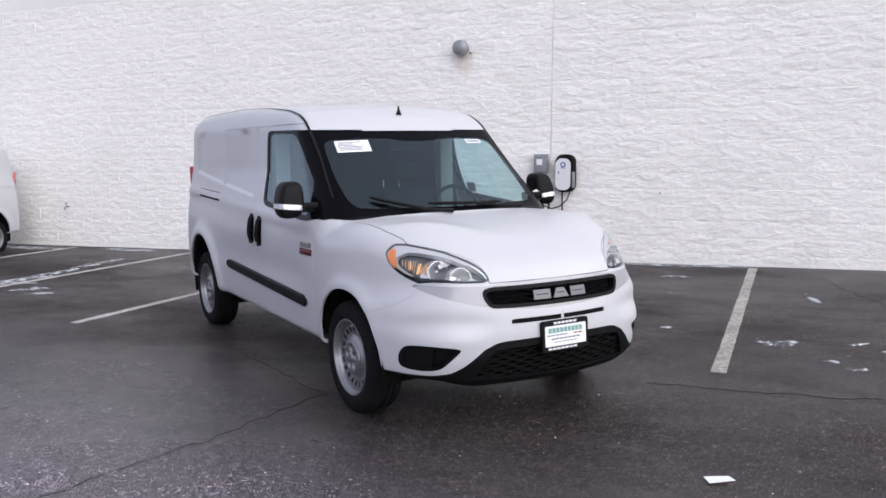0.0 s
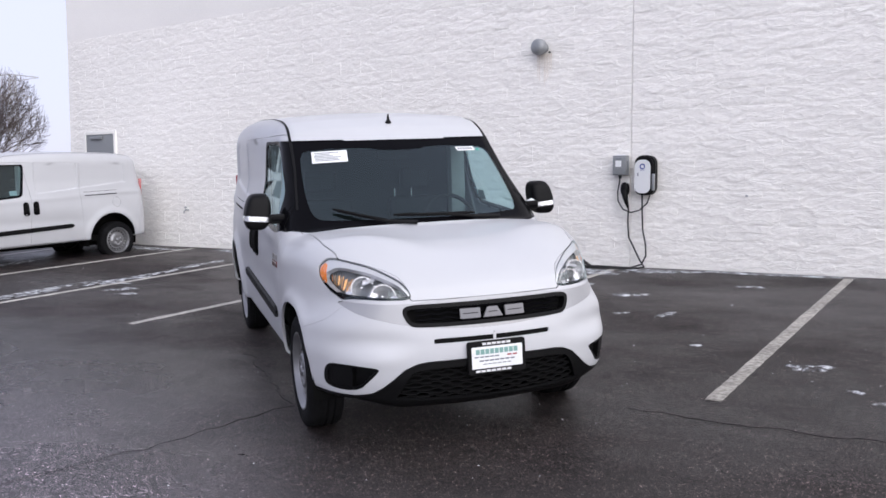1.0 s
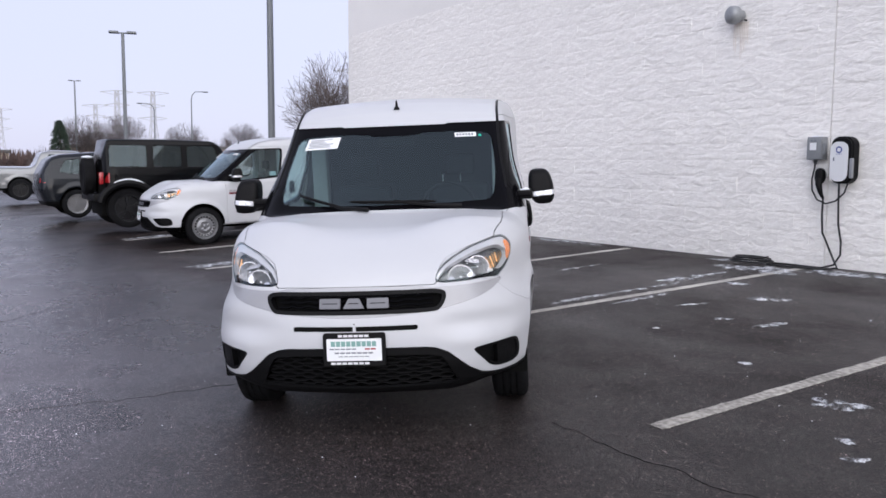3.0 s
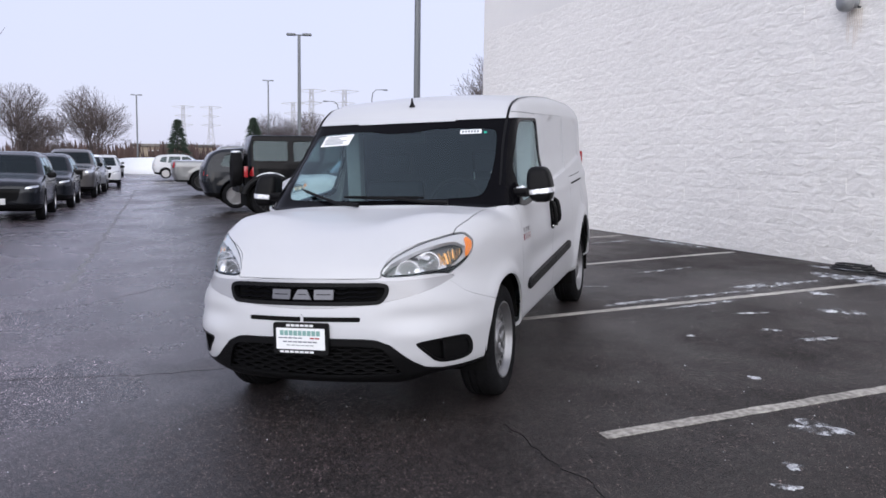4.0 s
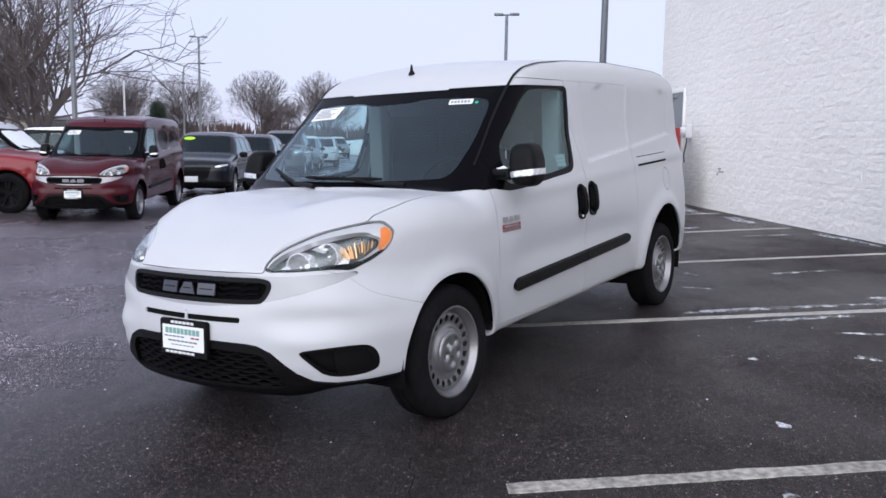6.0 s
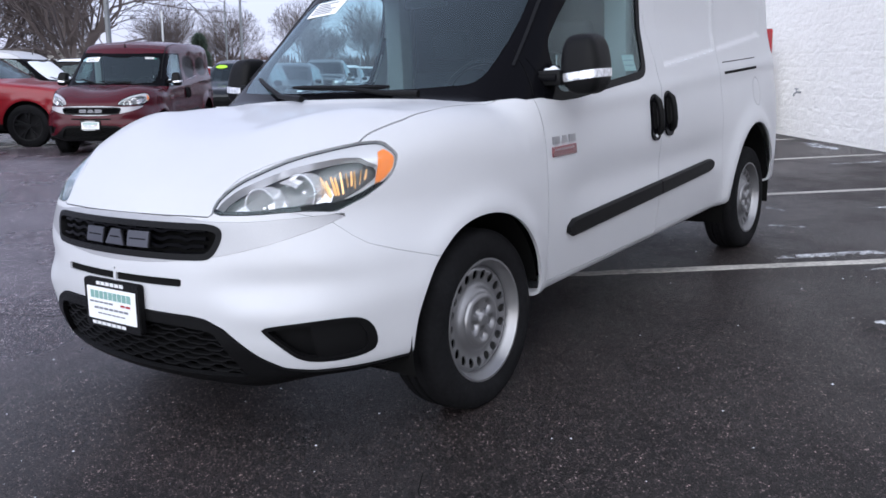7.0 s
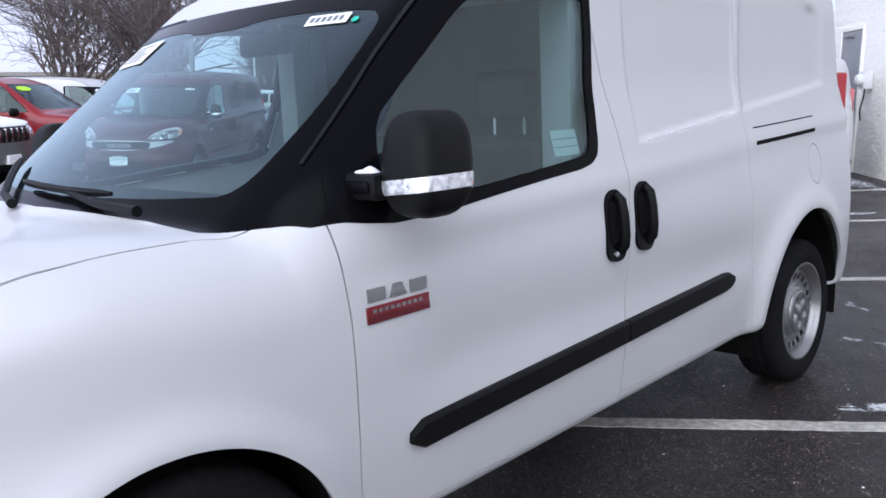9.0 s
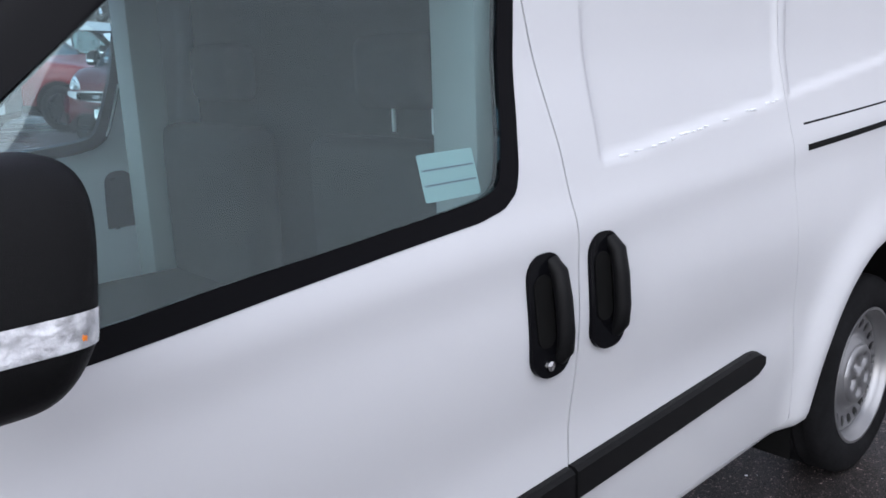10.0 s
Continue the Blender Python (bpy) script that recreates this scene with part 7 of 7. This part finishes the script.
# ---- bare trees, firs, poles, pylons and the far skyline ----
def bare_tree_meshes(seed, height, spread, levels=6, low=0.18, stems=1, thick=1.0, many=0.62, fine=0.0065, wide=0.46):
    rr = random.Random(seed)
    bt = bmesh.new()
    V, F = [], []

    def twig(p, q, r0, r1):
        d = (q - p).normalized()
        u = d.orthogonal().normalized()
        w = d.cross(u)
        b = len(V)
        for c, r in ((p, max(r0, fine)), (q, max(r1, fine * 0.9))):
            for k in range(3):
                a = 2.094 * k
                V.append(tuple(c + (u * math.cos(a) + w * math.sin(a)) * r))
        for k in range(3):
            F.append((b + k, b + (k + 1) % 3, b + 3 + (k + 1) % 3, b + 3 + k))

    def grow(p, d, length, r, lev):
        n = 3
        for k in range(n):
            d = (d + Vector((rr.gauss(0, 0.10), rr.gauss(0, 0.10), rr.gauss(0.05, 0.06)))).normalized()
            q = p + d * length / n
            if (q.x * q.x + q.y * q.y) / (height * wide) ** 2 + ((q.z - height * 0.55) / (height * 0.47)) ** 2 > 1 + 0.12 * rr.random():
                return
            twig(p, q, r * (1 - 0.25 * k / n), r * (1 - 0.25 * (k + 1) / n))
            p = q
            if lev > 0 and (k > 0 or lev < levels - 1):
                for _ in range(2 if lev > 1 else 2):
                    side = d.orthogonal().normalized()
                    side.rotate(Matrix.Rotation(rr.random() * 6.28, 3, d))
                    ang = 0.45 + 0.35 * rr.random()
                    e = (d * math.cos(ang) + side * math.sin(ang) * spread).normalized()
                    if rr.random() < many:
                        grow(p, e, length * (0.66 + 0.26 * rr.random()), r * 0.55, lev - 1)

    for s in range(stems):
        lean = Vector((0, 0, 1)) if stems == 1 else Vector((math.cos(s * 2.2 + 0.4) * 0.30, math.sin(s * 2.2 + 0.4) * 0.30, 1)).normalized()
        top = lean * height * low
        tube(bt, [Vector((0, 0, -0.15)), top * 0.5, top], [height * 0.026, height * 0.021, height * 0.018], 8)
        for k in range(6):
            a = 6.283 * k * 0.382 + 0.5 * rr.random()
            up = 0.45 + 0.15 * k + 0.2 * rr.random()
            grow(top * (0.72 + 0.28 * k / 5), Vector((math.cos(a) * spread * 0.8, math.sin(a) * spread * 0.8, up)).normalized(), height * (0.25 + 0.012 * k), height * 0.0095 * thick, levels - 2)
        grow(top, Vector((0.05, 0, 1)), height * 0.34, height * 0.011 * thick, levels - 2)
    mt = bpy.data.meshes.new("trunk")
    bt.to_mesh(mt)
    bt.free()
    mt.shade_smooth()
    mc = bpy.data.meshes.new("crown")
    mc.from_pydata(V, [], F)
    mt.materials.append(M_BARK)
    mc.materials.append(M_TWIG)
    return mt, mc


TREES = [bare_tree_meshes(3, 8.0, 0.85, levels=7, thick=0.95, many=0.585, fine=0.0085), bare_tree_meshes(8, 8.0, 0.9, levels=7, thick=0.95, many=0.585, fine=0.0085), bare_tree_meshes(15, 8.0, 1.0, levels=6, low=0.14, stems=2, thick=0.85, many=0.55, wide=0.8)]


def tree(kind, x, y, size, turn, label="bare grey-brown tree with many fine twigs in winter"):
    t = thing("bare_tree", pose(x, y, float(gz(x, y)) - 0.05, 0, 0, turn), label, "tree", "bare trees")
    for nm, me in zip(("trunk", "crown"), TREES[kind]):
        o = mesh_part(nm, me, None, t)
        o.matrix_basis = Matrix.Scale(size / 8.0, 4)
    return t


for k, (kind, x, y, h, turn) in enumerate(((0, -46.3, 20.5, 8.5, 10), (1, -86, 27, 5.6, 80), (0, -88, 21.5, 5.6, 200), (1, -71, -11.6, 7.3, 30), (0, -76, -6.6, 7.8, 120), (1, -72.7, -18.4, 7.0, 250), (0, -66, -21.5, 7.2, 300), (2, -32.5, -15.2, 11.5, 20), (2, -35, -20.5, 10.5, 140), (1, -48, -24, 8.0, 75), (0, -95, 12, 6.5, 60), (1, -92, 15.5, 6.5, 160))):
    tree(kind, x, y, h, turn, "large bare tree with spreading limbs behind parked cars" if kind == 2 else "bare grey-brown tree with many fine twigs in winter")


def fir(x, y, h, seed):
    rr = random.Random(seed)
    t = thing("fir_tree", pose(x, y, float(gz(x, y)) - 0.05), "dark green fir tree far across the lot", "tree", "fir trees")
    part("trunk", tube(bmesh.new(), [(0, 0, 0), (0, 0, h * 0.9)], [0.14, 0.03], 8), M_BARK, t)
    V, F = [], []
    for k in range(900):
        f = rr.random() ** 0.8
        z = h * (0.10 + 0.88 * f)
        r = (1 - f) * h * 0.26 * (0.55 + 0.5 * rr.random()) + 0.08
        a = rr.random() * 6.283
        c = Vector((r * math.cos(a), r * math.sin(a), z))
        d = Vector((math.cos(a), math.sin(a), -0.35 + 0.3 * rr.random())).normalized()
        u = d.cross(Vector((0, 0, 1))).normalized()
        l, w = 0.30 + 0.25 * rr.random(), 0.09
        b = len(V)
        for p in (c - d * l * 0.6, c + u * w, c + d * l, c - u * w, c + Vector((0, 0, 0.08))):
            V.append(tuple(p))
        F += [(b, b + 1, b + 4), (b + 1, b + 2, b + 4), (b + 2, b + 3, b + 4), (b + 3, b, b + 4)]
    me = bpy.data.meshes.new("crown")
    me.from_pydata(V, [], F)
    mesh_part("crown", me, M_NEEDLE, t)


fir(-90, 1.2, 5.6, 1)
fir(-92, 9.4, 5.8, 2)
fir(-60, -17.5, 4.2, 3)


def light_pole(x, y, h, turn=0, arms=2):
    t = thing("light_pole", pose(x, y, float(gz(x, y)), 0, 0, turn), "tall grey parking lot light pole with two flat lamp heads", "light pole", "light poles")
    part("base", lathe(bmesh.new(), [(0.001, 0.6), (0.28, 0.6), (0.30, 0.55), (0.30, -0.1)], Matrix.Identity(4), 20), M_TAN, t, "round concrete base")
    part("pole", tube(bmesh.new(), [(0, 0, 0.55), (0, 0, h)], [0.10, 0.075], 12), M_POLE, t)
    part("bracket", tube(bmesh.new(), [(-0.30, 0, h - 0.02), (0.30, 0, h - 0.02)], 0.035, 8), M_POLE, t)
    for sg in (1, -1):
        bm = boxed(*sorted((sg * 0.18, sg * 0.62)), -0.16, 0.16, h - 0.05, h + 0.06, bevel=0.03)
        part("lamp_head", bm, M_POLE, t)


for x, y, h, turn in ((-18.4, 5.9, 10.5, 30), (-38.2, 5.75, 7.5, 75), (-57.6, -13.8, 8.6, 100), (-27.5, -11.5, 9.5, 60), (-98.7, -3.0, 8.6, 85), (-94, 11.3, 10.0, 85), (-22, -27, 8.0, 20)):
    light_pole(x, y, h, turn)


def street_lamp(x, y, h, turn):
    t = thing("street_lamp", pose(x, y, float(gz(x, y)), 0, 0, turn), "grey street lamp with a curved arm far off", "street lamp", "street lamps")
    pts = [(0, 0, 0), (0, 0, h * 0.9), (0.1, 0, h * 0.96), (0.4, 0, h), (1.2, 0, h + 0.05)]
    part("pole", tube(bmesh.new(), pts, [0.09, 0.06, 0.05, 0.045, 0.04], 8), M_POLE, t)
    part("lamp_head", blob(bmesh.new(), (1.45, 0, h + 0.03), (0.32, 0.13, 0.07), nu=16, nv=8), M_POLE, t)


street_lamp(-84, 21.0, 8.6, 90)
street_lamp(-90, 18.6, 7.6, -100)
street_lamp(-66, -17.0, 7.4, 95)
flag = thing("white_post", pose(-39, -13.3, float(gz(-39, -13))), "thin white metal post behind the parked cars", "post")
part("post", tube(bmesh.new(), [(0, 0, 0), (0, 0, 4.3)], 0.05, 8), M_WHITEPL, flag)


def pylon(x, y, h, turn):
    t = thing("pylon", pose(x, y, -1.0, 0, 0, turn), "far lattice pylon of a power line", "pylon", "pylons")
    bm = bmesh.new()
    for sx, sy in ((1, 1), (1, -1), (-1, 1), (-1, -1)):
        tube(bm, [(sx * h * 0.09, sy * h * 0.09, 0), (sx * h * 0.03, sy * h * 0.03, h * 0.6), (sx * h * 0.02, sy * h * 0.02, h)], h * 0.005, 4)
    for k in range(9):
        z0, z1 = h * k / 9, h * (k + 1) / 9
        a = np.interp(z0, [0, h * 0.6, h], [h * 0.09, h * 0.03, h * 0.02])
        b = np.interp(z1, [0, h * 0.6, h], [h * 0.09, h * 0.03, h * 0.02])
        for sy in (1, -1):
            tube(bm, [(-a, sy * a, z0), (b, sy * b, z1)], h * 0.003, 3)
            tube(bm, [(a, sy * a, z0), (-b, sy * b, z1)], h * 0.003, 3)
    part("mast", bm, M_PYLON, t)
    for z, w in ((0.98, 0.20), (0.82, 0.15), (0.66, 0.18)):
        bm = tube(bmesh.new(), [(-h * w, 0, h * z), (0, 0, h * (z + 0.02)), (h * w, 0, h * z)], h * 0.006, 4)
        tube(bm, [(-h * w, 0, h * z), (0, 0, h * (z - 0.035)), (h * w, 0, h * z)], h * 0.004, 4)
        part("cross_arm", bm, M_PYLON, t)


for az, d, el in ((169.75, 260, 4.5), (167.6, 300, 4.5), (178, 330, 3.2), (176.3, 360, 3.2), (171.0, 330, 3.6), (154.6, 240, 6.3), (151.8, 200, 6.6)):
    pylon(4 + d * math.cos(radians(az)), -2 + d * math.sin(radians(az)), d * math.tan(radians(el)) + 2.4, az + 75)


def far_building(x, y0, y1, h, mat_, label):
    t = thing("far_building", pose(x, (y0 + y1) / 2, -0.6), label, "building", "far buildings")
    w = (y1 - y0) / 2
    part("wall", boxed(-8, 0, -w, w, 0, h, bevel=0.05), mat_, t, smooth=False)
    part("roof", boxed(-8.3, 0.3, -w - 0.3, w + 0.3, h, h + 0.45, bevel=0.05), M_BROWNGREY, t, smooth=False)
    n = max(int(w / 2.2), 2)
    for k in range(n):
        c = -w + (k + 0.5) * 2 * w / n
        wd = new("window")
        wd.parent = t
        part("pane", boxed(0.01, 0.05, c - 0.7, c + 0.7, 1.1, 2.6), M_PIANO, wd, smooth=False)
        part("frame", boxed(0.005, 0.09, c - 0.8, c + 0.8, 2.6, 2.75), M_WHITEPL, wd, smooth=False)


far_building(-125, -4, 7, 3.2, M_TAN, "low tan building far beyond the lot")
far_building(-130, 15, 40, 4.2, M_TAN, "long low tan building on the far skyline")
far_building(-115, -50, -22, 2.0, M_TAN, "low brown building behind the bare trees")
far_building(-78, -64, -34, 3.2, M_BROWNGREY, "low dark building behind the bare trees")
bm = bmesh.new()
for k, (x, y, a, b, h) in enumerate(((-82, -1.5, 3, 6, 1.5), (-84, 4.0, 3, 5, 1.1), (-92, -12, 3, 7, 1.0))):
    blob(bm, (x, y, -0.3), (a, b, h), (2.0, 2.2), 24, 10)
tagged(part("snow_bank", bm, M_SNOW, None), "ploughed bank of snow at the lot's far edge", "snow bank", kind="stuff")

# far brush and woods
rw = random.Random(77)
V, F = [], []
tv, tf = [list(c) for c in ([], [])]
for me in (bare_tree_meshes(3, 8.0, 0.95)[1], bare_tree_meshes(8, 8.0, 1.0)[1]):
    vs = np.array([v.co[:] for v in me.vertices])
    fs = [tuple(p.vertices) for p in me.polygons]
    tv.append(vs)
    tf.append(fs)
for k in range(26):
    az = rw.choice((rw.uniform(-152, -179), rw.uniform(-150, -170), rw.uniform(162, 179)))
    d = rw.uniform(100, 150)
    x, y = 4 + d * math.cos(radians(az)), -1 + d * math.sin(radians(az))
    q = rw.randrange(2)
    sc, c, s = rw.uniform(0.42, 0.80), math.cos(k), math.sin(k)
    keep = [f for i, f in enumerate(tf[q]) if i % 2]
    b0 = len(V)
    P = tv[q] * sc
    V += [(x + p[0] * c - p[1] * s, y + p[0] * s + p[1] * c, p[2] - 0.6) for p in P]
    F += [tuple(i + b0 for i in f) for f in keep]
me = bpy.data.meshes.new("far_woods")
me.from_pydata(V, [], F)
tagged(mesh_part("far_woods", me, M_TWIG, None), "far bare woods and brush on the skyline", "woods", kind="stuff")
V, F = [], []
for k in range(2600):
    az = rw.choice((rw.uniform(-146, -180), rw.uniform(158, 180)))
    d = rw.uniform(105, 150)
    x, y = 4 + d * math.cos(radians(az)), -1 + d * math.sin(radians(az))
    h = rw.uniform(0.8, 3.4)
    b0 = len(V)
    for q in range(3):
        a = rw.random() * 6.28
        V += [(x + 0.5 * math.cos(a), y + 0.5 * math.sin(a), -0.6), (x - 0.5 * math.cos(a), y - 0.5 * math.sin(a), -0.6), (x + rw.uniform(-0.7, 0.7), y + rw.uniform(-0.7, 0.7), h)]
        F.append((b0 + 3 * q, b0 + 3 * q + 1, b0 + 3 * q + 2))
me = bpy.data.meshes.new("far_brush")
me.from_pydata(V, [], F)
tagged(mesh_part("far_brush", me, mat("winter_brush", (0.085, 0.055, 0.050), 0.9), None), "low brown winter brush far off", "brush", kind="stuff")

# ---- the wall's blocks, last: the nearest as pieces, the rest joined ----
def data_mesh(name, V, F, material):
    me = bpy.data.meshes.new(name)
    me.from_pydata(V, [], F)
    me.shade_smooth()
    me.set_sharp_from_angle(angle=radians(42))
    me.materials.append(material)
    return me


full_me = [data_mesh("block", *d, M_BLOCK) for d in FULL]
half_me = [data_mesh("block", *d, M_BLOCK) for d in HALF]
for k, (x0, z, ln) in enumerate(near_blocks):
    ob = new("block", rb.choice(full_me if ln > 0.3 else half_me))
    ob.parent = wall_north
    ob.location = (x0, WALL_Y - 0.003 + 0.003 * (rb.random() - 0.5), z)
V, F = [], []
for x0, z, ln in far_blocks:
    v, f = rb.choice(FULL if ln > 0.3 else HALF)
    b0, dy = len(V), WALL_Y - 0.003 + 0.003 * (rb.random() - 0.5)
    cut = ln / (BL if ln > 0.3 else BL / 2)
    V += [(x * cut + x0, y + dy, w + z) for x, y, w in v]
    F += [tuple(i + b0 for i in q) for q in f]
blocks = mesh_part("block_courses", data_mesh("block_courses", V, F, M_BLOCK), M_BLOCK, wall_north, "far courses of white blocks")
tagged(blocks, kind="stuff")
